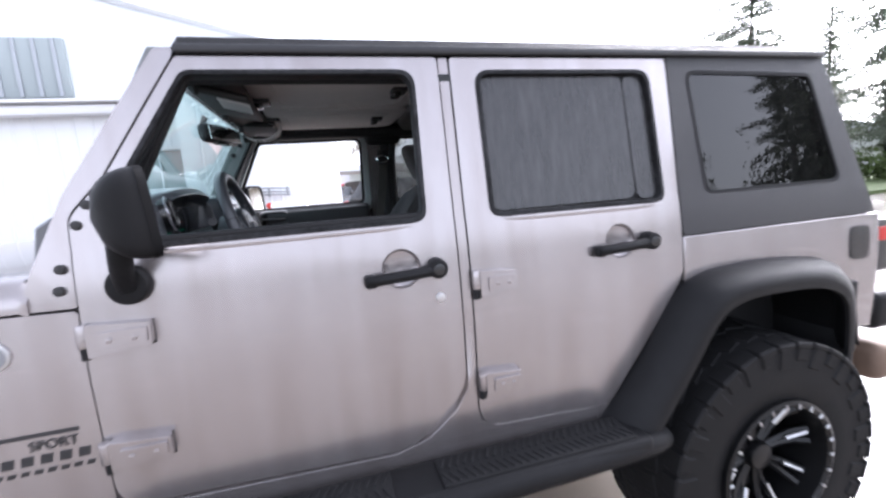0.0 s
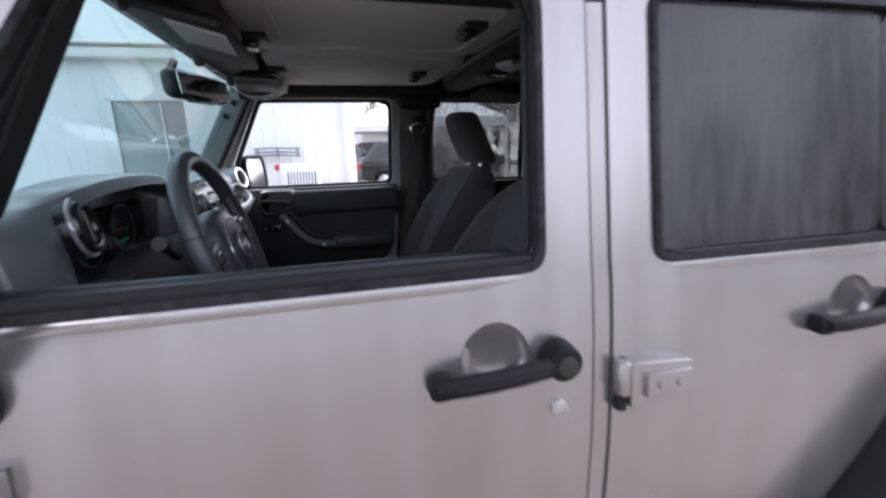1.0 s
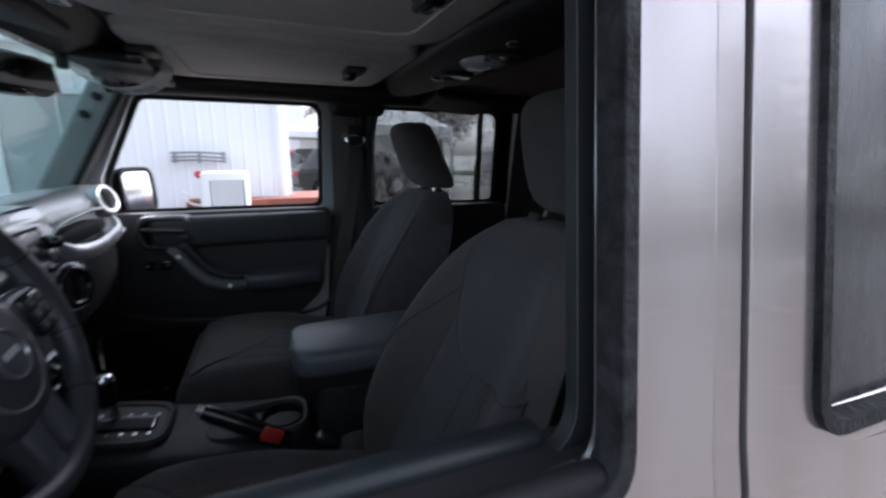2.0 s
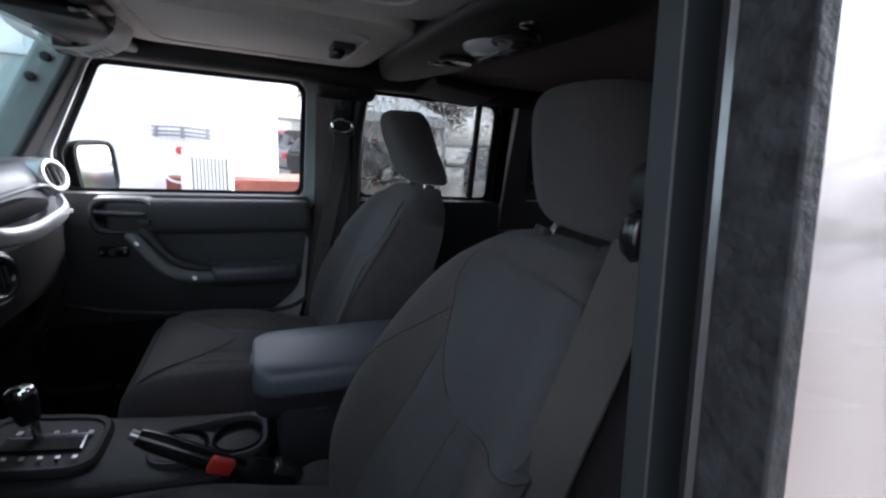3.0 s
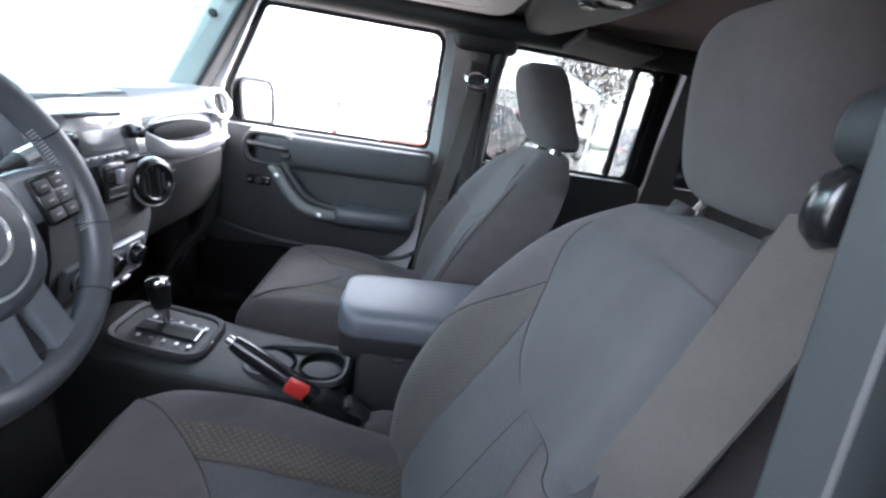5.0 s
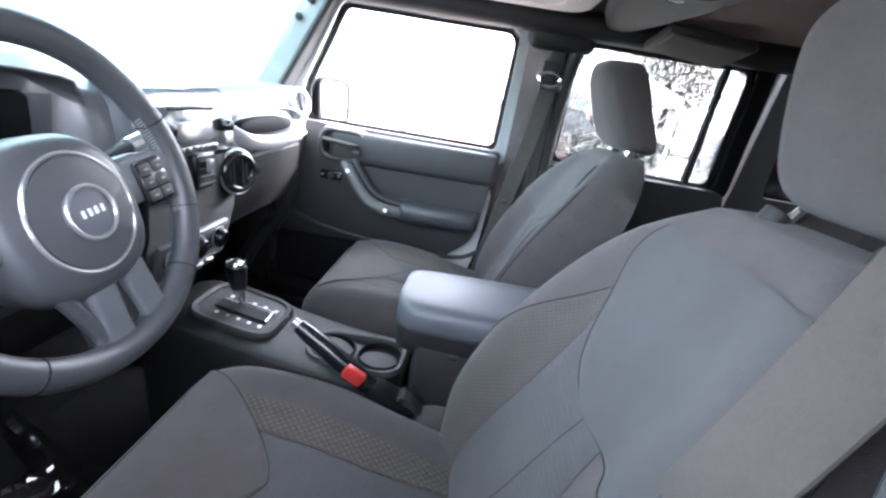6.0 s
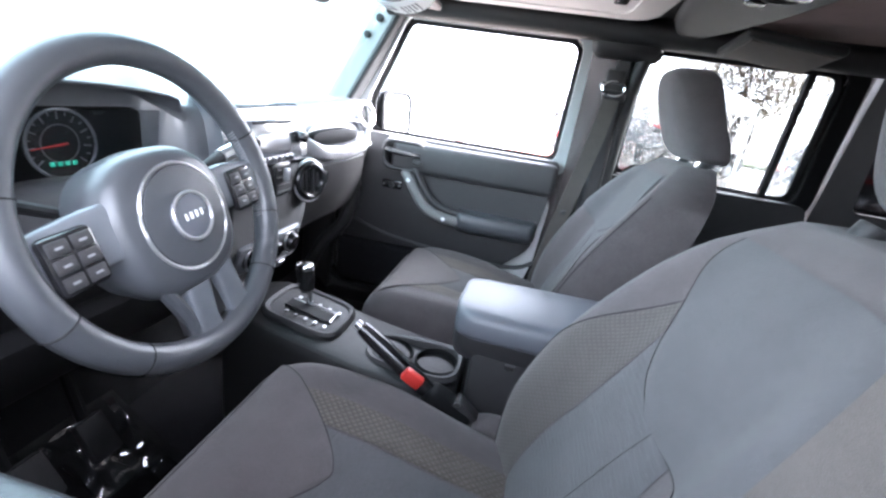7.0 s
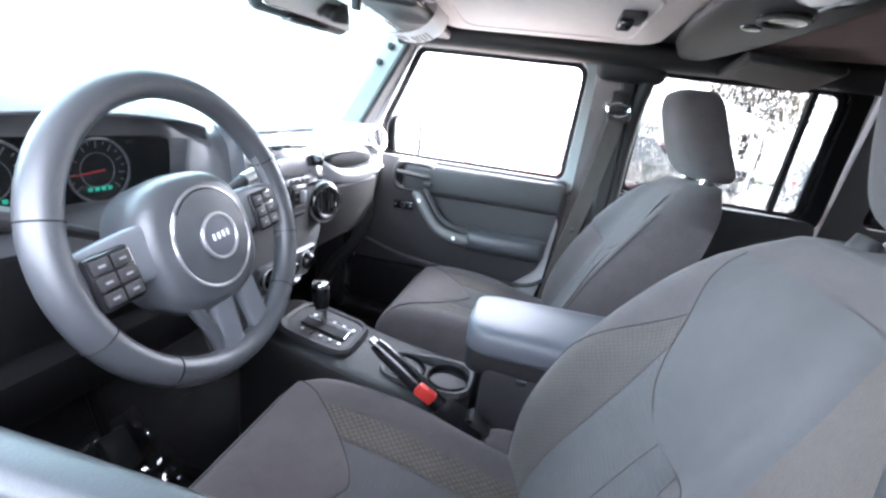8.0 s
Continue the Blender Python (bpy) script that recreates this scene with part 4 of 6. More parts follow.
    part("wheel_well", thick(flat([(.48, .50), (.50, .80), (.72, 1.04), (.85, 1.09), (1.70, 1.09), (1.70, .50)]), lambda a, b: (a, s * .60, b), lambda a, b: (a, s * .45, b)), "rubber", suv, "dark wheel well")
    part("mud_flap", rbox((1.395, s * .71, .76), (.03, .30, .46), .010), "rubber", suv, "black liner behind the wheel")
    # tail light on the rear corner
    tl = part("tail_light", rbox((1.655, s * .715, 1.075), (.12, .13, .20), .014), "black_plastic", suv, "black tail light housing")
    part("lens", rbox((1.718, s * .715, 1.11), (.014, .10, .10), .006), "red_plastic", tl, "red lens")
    part("lens", rbox((1.660, s * .782, 1.12), (.07, .012, .05), .004), "red_plastic", tl, "red side lens")
    part("filler_cap", side_panel(rounded([(1.45, 1.045), (1.545, 1.045), (1.545, 1.165), (1.45, 1.165)], .03), [], s, .008, .004), "gloss_black", suv, "black corner cap", bevel=.003)


WY = .757


def off_road_wheel(x, s):
    w = thing("wheel", (x, s * WY, .428), "black alloy wheel with a chunky off-road tyre", "wheel", group="wheels of the off-road vehicle")
    R = .424
    prof2 = ((.21, .130), (.235, .146), (.30, .152), (.39, .150), (R - .012, .147), (R - .004, .120), (R - .004, 0.0), (R - .004, -.120), (R - .012, -.147), (.30, -.15), (.21, -.13))
    rings = [[(x + r * math.cos(a), s * (WY + o), .428 + r * math.sin(a)) for r, o in prof2] for a in (2 * math.pi * k / 48 for k in range(48))]
    tyre = part("tyre", loft(rings, loop=True), "tyre_rubber", w, "knobbly black tyre")
    lug = bmesh.new()
    for k in range(34):
        a = 360 * k / 34
        for row, (o, dz, wd) in enumerate(((.128, 0, .062), (.045, 4, .07), (-.045, 0, .07), (-.128, 4, .062))):
            own = rbox((0, 0, 0), (.071, wd, .022), .006, 1, rot=(0, 0, (0, 16, -16, 0)[row]))
            own.transform(Matrix.Translation((x, s * (WY + o), .428)) @ pose(0, 0, 0, 0, a + dz, 0) @ Matrix.Translation((0, 0, R - .0125)))
            merged(lug, own)
        own = rbox((0, 0, 0), (.052, .020, .052 if k % 2 else .078), .006, 1)
        own.transform(Matrix.Translation((x, s * (WY + .146), .428)) @ pose(0, 0, 0, 0, a, 0) @ Matrix.Translation((0, 0, R - (.038 if k % 2 else .050))))
        merged(lug, own)
    part("tread_block", lug, "tyre_rubber", tyre)
    prof3 = ((.232, .146), (.232, .160), (.220, .164), (.208, .155), (.202, .08), (.195, .0), (.05, -.02), (.05, -.1), (.232, -.13))
    rings = [[(x + r * math.cos(a), s * (WY + o), .428 + r * math.sin(a)) for r, o in prof3] for a in (2 * math.pi * k / 40 for k in range(40))]
    rim = part("rim", loft(rings, loop=True), "rim_black", w, "deep gloss-black rim")
    for k in range(8):
        a = 2 * math.pi * k / 8 + .2
        for da in (-.11, .11):
            pts = [(x + r * math.cos(a + da * f), s * (WY + o), .428 + r * math.sin(a + da * f)) for r, o, f in ((.045, .055, .4), (.10, .060, .8), (.160, .072, 1.0), (.202, .100, 1.1))]
            part("spoke", tube(pts, [.017, .014, .013, .014], 6), "rim_black", rim)
        p0, p1 = (Vector((x + r * math.cos(a + .11), s * (WY + o), .428 + r * math.sin(a + .11))) for r, o in ((.120, .084), (.188, .106)))
        part("milled_edge", tube([p0, p1], .0075, 6), "satin_silver", rim, "bright milled spoke edge")
    for k in range(24):
        a = 2 * math.pi * k / 24
        part("rivet", tube([(x + r * math.cos(a), s * (WY + .163), .428 + r * math.sin(a)) for r in (.206, .222)], .0045, 6), "satin_silver", rim)
    part("hub_cap", cyl((x, s * (WY + .05), .428), (x, s * (WY + .095), .428), .052, .045, n=24, bevel=.006), "rim_black", rim)
    return w


wheels = [off_road_wheel(x, s) for x in (1.02, -1.926) for s in (-1, 1)]

# roof, hood, tail
roof_rows = []
for x in (-.60, -.585, -.3, .02, .06, .7, 1.2, 1.37, 1.395):
    drop = .02 if x in (-.60, 1.395) else 0
    roof_rows.append([(x, y, 1.788 + .012 * (1 - (y / .72) ** 2) - drop - (.03 if abs(y) > .70 else 0)) for y in (-.715, -.695, -.5, -.25, 0, .25, .5, .695, .715)])
roof = sheet(roof_rows)
bmesh.ops.solidify(roof, geom=roof.faces[:], thickness=.028)
part("roof", roof, "roof_black", suv, "textured black hardtop roof")
for s in (-1, 1):
    part("drip_rail", rbox((.40, s * .716, 1.757), (1.98, .022, .02), .006), "roof_black", suv)
part("tailgate", thick(flat([(-.76, .72), (.76, .72), (.74, 1.21), (-.74, 1.21)]), lambda a, b: (1.60, a, b), lambda a, b: (1.55, a, b)), "silver_paint", suv)
part("rear_glass", thick(flat([(-.70, 1.215), (.70, 1.215), (.64, 1.75), (-.64, 1.75)]), lambda a, b: (1.575 - (b - 1.2) * .34, a, b), lambda a, b: (1.565 - (b - 1.2) * .34, a, b)), "privacy_glass", suv, "dark rear glass")
part("rear_bumper", rbox((1.735, 0, .815), (.17, 1.56, .15), .03, 3), "worn_plastic", suv, "black rear bumper")
part("tow_mount", rbox((1.735, -.70, .60), (.12, .18, .15), .04, 3), "rusty_steel", suv, "muddy brown steel mount")
hood_rows = []
for x in (-2.17, -2.15, -2.0, -1.5, -1.1, -.93, -.915):
    half = .64 + .152 * min(1, (x + 2.17) / .55)
    low = .05 if x < -2.16 else (.012 if x > -.92 else 0)
    crown = ((1.0, 1.217), (1.0, 1.247), (.985, 1.267), (.95, 1.281), (.85, 1.289), (.5, 1.297), (0, 1.30))
    ring = [(x, -y * half, z - low) for y, z in crown] + [(x, y * half, z - low) for y, z in crown[::-1]]
    hood_rows.append(ring[:6] + ring[7:])
hood = loft(hood_rows)
part("hood", hood, "silver_paint", suv, "silver hood")
part("cowl_panel", rbox((-.935, 0, 1.285), (.06, 1.30, .04), .01), "black_plastic", suv, "black cowl grille")
for s in (-1, 1):
    part("hood_latch", rbox((-1.22, s * .70, 1.262), (.07, .03, .05), .008), "black_plastic", suv)
part("front_bumper", rbox((-2.36, 0, .70), (.20, 1.50, .17), .035, 3), "worn_plastic", suv, "black front bumper")
part("grille_panel", rbox((-2.19, 0, 1.0), (.06, 1.24, .45), .02), "silver_paint", suv)
part("floor_pan", rbox((.27, 0, .66), (2.56, 1.52, .06)), "carpet", suv, "black carpeted floor")
part("firewall", rbox((-.985, 0, .94), (.05, 1.54, .62)), "carpet", suv)
ws = thick(flat([(-.66, 1.30), (.66, 1.30), (.615, 1.765), (-.615, 1.765)]), lambda a, b: (-.925 + (b - 1.30) * .60, a, b), lambda a, b: (-.918 + (b - 1.30) * .60, a, b))
glass = part("windscreen", ws, "windscreen_glass", suv, "green-tinted windscreen")
part("header_rail", tube([(-.628, -.66, 1.745), (-.628, .66, 1.745)], .030, 10), "silver_paint", suv)
for s in (-1, 1):
    part("wiper", tube(smooth_path([(-.955, s * .3 - .25, 1.30), (-.925, s * .3, 1.315), (-.93, s * .3 + .28, 1.305)], 5), .008, 6), "black_plastic", suv)

# ---- interior: seats ----
def squircle(cx, cz, a, b, n, e, y=None):
    return [(cx + a * math.copysign(abs(math.cos(q)) ** e, math.cos(q)), cz + b * math.copysign(abs(math.sin(q)) ** e, math.sin(q))) for q in (2 * math.pi * k / n for k in range(n))]


def lerp_rows(rows, v):
    """Values of rows (v, a, b, ...) at v, on a smooth curve through them."""
    n = len(rows)
    for i in range(n - 1):
        r0, r1 = rows[i], rows[i + 1]
        if v <= r1[0] or i == n - 2:
            h = r1[0] - r0[0]
            t = min(1.0, max(0.0, (v - r0[0]) / h))
            ra, rb = rows[max(i - 1, 0)], rows[min(i + 2, n - 1)]
            out = []
            for k in range(1, len(r0)):
                m0 = (r1[k] - ra[k]) / (r1[0] - ra[0]) * h
                m1 = (rb[k] - r0[k]) / (rb[0] - r0[0]) * h
                out.append((2 * t ** 3 - 3 * t ** 2 + 1) * r0[k] + (t ** 3 - 2 * t ** 2 + t) * m0 + (3 * t ** 2 - 2 * t ** 3) * r1[k] + (t ** 3 - t ** 2) * m1)
            return out


# backrest rows: height, front line x, half width, bolster depth, thickness
BACK = [(.90, -.085, .225, .015, .16), (.96, -.080, .235, .035, .17), (1.06, -.037, .242, .063, .15), (1.18, .009, .238, .058, .14), (1.30, .068, .215, .038, .127), (1.37, .104, .175, .016, .109), (1.415, .137, .110, .0, .07)]
# cushion rows: x, top height, half width, bolster rise
CUSH = [(-.556, .905, .185, .0), (-.548, .940, .200, .0), (-.530, .967, .212, .002), (-.50, .986, .224, .006), (-.44, .996, .234, .010), (-.30, .982, .230, .018), (-.18, .958, .214, .018), (-.06, .942, .196, .014)]


def back_point(yc, z, u, out=0.0):
    """A point on the front of a backrest: u from -1 to 1 across."""
    x, w, bol, th = lerp_rows(BACK, z)
    e = abs(u)
    bump = bol * (1 / (1 + math.exp(-(e - .60) * 14))) * (1 - max(0, (e - .86) / .14) ** 2 * 1.6)
    curl = max(0, (e - .80) / .20) ** 2.4 * (.05 + th * .25)
    return Vector((x - bump + curl - out, yc + w * u, z))


def cush_point(yc, x, u, out=0.0):
    z, w, bol = lerp_rows(CUSH, x)
    e = abs(u)
    bump = bol * (1 / (1 + math.exp(-(e - .62) * 16)))
    drop = max(0, (e - .80) / .20) ** 2.2 * .055
    return Vector((x, yc + w * u, z + bump - drop + out))


def strip(point, yc, vs, u0, u1, out, n=8, lo=.0016):
    """A sewn panel lying on a seat surface between two lines u0(v) and u1(v), with its cloth's own coordinates in metres."""
    bm = bmesh.new()
    grid, cloth = [], {}
    for v in vs:
        a, b = u0(v), u1(v)
        row = []
        for k in range(n + 1):
            f = k / n
            edge = min(f, 1 - f) * n
            q = bm.verts.new(point(yc, v, a + (b - a) * f, lo + (out - lo) * min(1, edge)))
            cloth[q] = (.235 * (a + (b - a) * f), v)
            row.append(q)
        grid.append(row)
    weave = bm.loops.layers.uv.new("cloth")
    for a, b in zip(grid, grid[1:]):
        for i in range(n):
            for loop in bm.faces.new((a[i], a[i + 1], b[i + 1], b[i])).loops:
                loop[weave].uv = cloth[loop.vert]
    return bm


def front_seat(yc):
    inb = 1 if yc < 0 else -1
    seat = thing("car_seat", (-.2, yc, .70), "dark grey cloth bucket seat with patterned bolsters", "car seat", group="front seats")
    us = [-1 + 2 * k / 28 for k in range(29)]
    zs = [.90 + .515 * k / 22 for k in range(23)]
    rings = []
    for z in zs:
        x, w, bol, th = lerp_rows(BACK, z)
        f = [back_point(yc, z, u) for u in us]
        b = [Vector((x + th * (1 - .25 * abs(u) ** 3) + .01, yc + w * u * .97, z)) for u in us[::-1]]
        rings.append(f + b)
    part("backrest", loft(rings), "seat_fabric", seat, "dark grey cloth backrest", smooth=70)
    pad_in = lambda z: lerp_rows([(.90, .46), (1.00, .49), (1.06, .48), (1.118, .43), (1.19, .375), (1.265, .38), (1.30, .445), (1.42, .45)], z)[0]
    pad_out = lambda z: lerp_rows([(.90, .72), (.95, .73), (1.00, .77), (1.06, .83), (1.148, .85), (1.20, .78), (1.256, .61), (1.30, .46)], z)[0]
    zz = [.93 + .40 * k / 24 for k in range(25)]
    part("back_insert", strip(back_point, yc, zz, lambda z: -pad_in(z) + .012, lambda z: pad_in(z) - .012, .0045, 12), "seat_rib", seat, "ribbed cloth centre panel")
    for s in (-1, 1):
        if s == inb:
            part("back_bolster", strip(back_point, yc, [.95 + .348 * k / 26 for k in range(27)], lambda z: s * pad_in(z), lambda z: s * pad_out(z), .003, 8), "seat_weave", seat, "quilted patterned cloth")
            part("pad_seam", tube([back_point(yc, z, s * pad_out(z), .0018) for z in [.95 + .348 * k / 26 for k in range(27)]], .0012, 5), "seam_thread", seat)
        part("seam", tube([back_point(yc, z, s * .875, .001) for z in zs[1:-3]], .0013, 5), "seam_thread", seat)
    shield_in = lambda z: lerp_rows([(1.208, -.06), (1.212, .02), (1.218, .10), (1.226, .175), (1.25, .295), (1.30, .445), (1.352, .595), (1.40, .70)], z)[0]
    shield_out = lambda z: lerp_rows([(1.208, -.20), (1.212, -.32), (1.22, -.50), (1.236, -.70), (1.25, -.86), (1.27, -.93), (1.40, -.93)], z)[0]
    sz = [1.208 + .177 * (k / 30) ** 1.6 for k in range(31)]
    part("shoulder_panel", strip(back_point, yc, sz, lambda z: inb * shield_out(z), lambda z: inb * shield_in(z), .0066, 16, .0046), "seat_insert", seat, "smooth blue-grey cloth shoulder panel")
    part("shoulder_seam", tube([back_point(yc, z, inb * shield_out(z), .0056) for z in sz[::-1]] + [back_point(yc, z, inb * shield_in(z), .0056) for z in sz], .0006, 5), "seam_thread", seat)
    part("insert_seam", tube([back_point(yc, 1.206 - .25 * k / 12, inb * (-.165 + .20 * k / 12), .0046) for k in range(13)], .0005, 5), "seam_thread", seat)
    xs = [-.556, -.553, -.548, -.540, -.530, -.516, -.50, -.48] + [-.46 + .40 * k / 16 for k in range(17)]
    rings = []
    for x in xs:
        z, w, bol = lerp_rows(CUSH, x)
        base = .80 + .03 * max(0, (-x - .45) / .08)
        f = [cush_point(yc, x, u) for u in us]
        b = [Vector((x + .01, yc + w * u * .96, base)) for u in us[::-1]]
        rings.append(f + b)
    front = rings[0]
    nose = [Vector((p.x - .002, yc + (p.y - yc) * .96, .84 + (p.z - .84) * .6)) for p in front]
    part("cushion", loft([nose] + rings), "seat_fabric", seat, "dark grey cloth seat cushion", smooth=70)
    part("cushion_insert", strip(cush_point, yc, [-.375 + .30 * k / 16 for k in range(17)], lambda x: -.31, lambda x: .31, .004), "seat_rib", seat, "ribbed cloth centre panel")
    for s in (-1, 1):
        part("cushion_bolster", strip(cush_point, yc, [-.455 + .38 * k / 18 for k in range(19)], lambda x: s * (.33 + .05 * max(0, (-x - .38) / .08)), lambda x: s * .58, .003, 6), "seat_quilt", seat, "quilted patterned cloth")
    tongue = lambda x: .82 * max(0, min(1, (-.325 - x) / .187)) ** .75 + .02
    tx = [-.512 + .187 * (k / 22) for k in range(23)]
    part("cushion_front", strip(cush_point, yc, tx, lambda x: -tongue(x), lambda x: tongue(x), .0062, 10, .0042), "seat_fabric", seat, "smooth cloth front panel")
    part("front_seam", tube([cush_point(yc, x, -tongue(x), .0042) for x in tx] + [cush_point(yc, x, tongue(x), .0042) for x in tx[::-1]], .0010, 5), "seam_thread", seat)
    part("nose_seam", tube([cush_point(yc, -.520, u * .86, .0008) for u in [-1 + 2 * k / 16 for k in range(17)]], .0012, 5), "seam_thread", seat)
    # headrest on two posts
    hx, lean, hz, rows = (.214, .026, 1.525, []) if yc < 0 else (.153, .040, 1.522, [])
    for k in range(21):
        v = math.sin(math.pi * (k / 20 - .5))
        g = max(.0, 1 - abs(v) ** 6) ** .36
        wid = (.110 - .012 * v) * (.35 + .65 * g)
        dep = .054 * (.30 + .70 * max(0, 1 - abs(v) ** 5) ** .4)
        cx = hx - lean * v - .008 * (1 - v * v)
        rows.append([Vector((cx + dep * math.copysign(abs(math.cos(q)) ** .55, math.cos(q)) + .016 * abs(math.sin(q)) ** 3, yc + wid * math.copysign(abs(math.sin(q)) ** .6, math.sin(q)), hz + .098 * v)) for q in (2 * math.pi * j / 40 for j in range(40))])
    head = part("headrest", loft(rows), "seat_fabric", seat, "cloth headrest", smooth=75)
    part("headrest_seam", tube([r[8] for r in rows[1:-1]], .0012, 5), "seam_thread", head)
    part("headrest_seam", tube([r[32] for r in rows[1:-1]], .0012, 5), "seam_thread", head)
    for d in (-.07, .07):
        part("headrest_post", cyl((.175, yc + d, 1.36), (hx + lean * .6, yc + d, 1.46), .007, n=12), "chrome", seat, "chrome post")
        part("post_guide", cyl((.176, yc + d, 1.395), (.190, yc + d, 1.425), .014, n=14, bevel=.002), "black_plastic", seat)
    part("seat_base", rbox((-.27, yc, .755), (.46, .42, .13), .02), "black_plastic", seat, "black seat base trim")
    part("side_shield", rbox((-.22, yc - inb * .235, .83), (.40, .03, .12), .014), "black_plastic", seat, "black side shield")
    part("recline_lever", tube(smooth_path([(-.08, yc + inb * .215, .90), (-.16, yc + inb * .232, .915), (-.20, yc + inb * .232, .93)], 4), .009, 8), "black_plastic", seat)
    for d in (-.18, .18):
        part("seat_rail", rbox((-.25, yc + d, .695), (.52, .04, .02), .004), "steel_grey", seat, "steel seat rail")
    return seat


def quilt_mat(name, light, dark, size, deep, low):
    """Brownish cloth with small diamond quilting, darker in the stitched lines."""
    m = node_mat(name, light, 0.9, 0, dark, 200, sheen=.12, spec=.2)
    n, l = m.node_tree.nodes, m.node_tree.links
    uv, mp, v, b = n.new("ShaderNodeUVMap"), n.new("ShaderNodeMapping"), n.new("ShaderNodeTexVoronoi"), n.new("ShaderNodeBump")
    uv.uv_map = "cloth"
    mp.inputs["Rotation"].default_value, mp.inputs["Scale"].default_value = (0, 0, radians(45)), (1, 1, 1)
    v.voronoi_dimensions, v.feature = "2D", "DISTANCE_TO_EDGE"
    v.inputs["Scale"].default_value, v.inputs["Randomness"].default_value = size, .0
    l.new(uv.outputs[0], mp.inputs["Vector"])
    l.new(mp.outputs[0], v.inputs["Vector"])
    b.inputs["Strength"].default_value, b.inputs["Distance"].default_value = deep, .004
    l.new(v.outputs["Distance"], b.inputs["Height"])
    l.new(b.outputs[0], n["Principled BSDF"].inputs["Normal"])
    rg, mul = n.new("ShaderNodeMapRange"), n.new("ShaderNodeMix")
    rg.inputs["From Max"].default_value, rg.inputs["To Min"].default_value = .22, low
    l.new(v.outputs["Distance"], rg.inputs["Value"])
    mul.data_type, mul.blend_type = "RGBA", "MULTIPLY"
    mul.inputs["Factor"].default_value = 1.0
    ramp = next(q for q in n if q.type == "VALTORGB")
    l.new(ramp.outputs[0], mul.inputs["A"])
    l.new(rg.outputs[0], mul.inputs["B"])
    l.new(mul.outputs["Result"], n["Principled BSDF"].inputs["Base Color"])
    return m


def rib_mat():
    """Blue-grey cloth woven in fine cross ribs."""
    m = node_mat("seat_rib", (0.072, 0.070, 0.073), 0.92, 0, (0.051, 0.049, 0.051), 200, sheen=.12, spec=.2)
    n, l = m.node_tree.nodes, m.node_tree.links
    uv, w, b = n.new("ShaderNodeUVMap"), n.new("ShaderNodeTexWave"), n.new("ShaderNodeBump")
    uv.uv_map = "cloth"
    w.bands_direction = "Y"
    w.inputs["Scale"].default_value, w.inputs["Distortion"].default_value, w.inputs["Detail Scale"].default_value = 46, 1.6, 60
    b.inputs["Strength"].default_value, b.inputs["Distance"].default_value = .4, .0015
    l.new(uv.outputs[0], w.inputs["Vector"])
    l.new(w.outputs["Fac"], b.inputs["Height"])
    l.new(b.outputs[0], n["Principled BSDF"].inputs["Normal"])


rib_mat()
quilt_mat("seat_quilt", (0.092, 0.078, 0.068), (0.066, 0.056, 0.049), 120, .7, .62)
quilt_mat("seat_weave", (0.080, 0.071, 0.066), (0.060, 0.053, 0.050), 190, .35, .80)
driver_seat = front_seat(-.37)
passenger_seat = front_seat(.37)
passenger_seat.location.x += .047  # slid farther back than the driver's
bench = thing("rear_bench", (.85, 0, .70), "dark grey cloth rear bench seat", "car seat")
for yc in (-.38, 0, .38):
    part("bench_back", rbox((1.06, yc, 1.14), (.14, .375, .52), .05, 4, rot=(0, 14, 0)), "seat_fabric", bench)
part("bench_cushion", rbox((.78, 0, .92), (.48, 1.14, .18), .05, 4), "seat_fabric", bench)
part("bench_base", rbox((.80, 0, .77), (.42, 1.06, .16), .02), "black_plastic", bench)
for yc in (-.38, .38):
    part("headrest", rbox((1.13, yc, 1.45), (.09, .24, .13), .04, 4), "seat_fabric", bench)

# ---- interior: steering wheel ----
HUB, RAKE = Vector((-.545, -.370, 1.319)), radians(17)
AX = Vector((math.cos(RAKE), 0, math.sin(RAKE)))
UP = Vector((-math.sin(RAKE), 0, math.cos(RAKE)))
ACROSS = Vector((0, 1, 0))
CT, ST = math.cos(radians(6)), math.sin(radians(6))
WTURN = Matrix.Rotation(-RAKE, 4, "Y") @ Matrix.Rotation(radians(6), 4, "X")


def on_wheel(u, v, w):
    """u to the passenger's side, v up in the wheel's plane, w towards the driver."""
    return HUB + (u * CT - v * ST) * ACROSS + (u * ST + v * CT) * UP + w * AX


def on_hub(u, v, w):
    return on_wheel(u, v, w - .020)


wheel_thing = thing("steering_wheel", tuple(HUB), "dark grey leather steering wheel with four spokes and buttons", "steering wheel")
part("rim", tube([on_wheel(.172 * math.sin(a), .172 * math.cos(a), 0) for a in (2 * math.pi * k / 72 for k in range(72))], .0172, 16, loop=True, up=tuple(AX)), "leather", wheel_thing, "stitched leather rim", smooth=80)
for a0 in (70, 110, 140, 220, 250, 290):
    a = radians(a0)
    c = on_wheel(.172 * math.sin(a), .172 * math.cos(a), 0)
    d = (on_wheel(math.sin(a), math.cos(a), 0) - HUB).normalized()
    part("leather_seam", tube([c + .0176 * (math.cos(q) * d + math.sin(q) * AX) for q in (2 * math.pi * k / 18 for k in range(18))], .0009, 5, loop=True), "rubber", wheel_thing)
st = bmesh.new()
for k in range(34):
    a = radians(66 + 46 * k / 33)
    p = [on_wheel((.172 - .0168) * math.sin(a + da), (.172 - .0168) * math.cos(a + da), w) for da, w in ((-.012, .006), (.012, -.004))]
    tube(p, .0010, 4, bm=st)
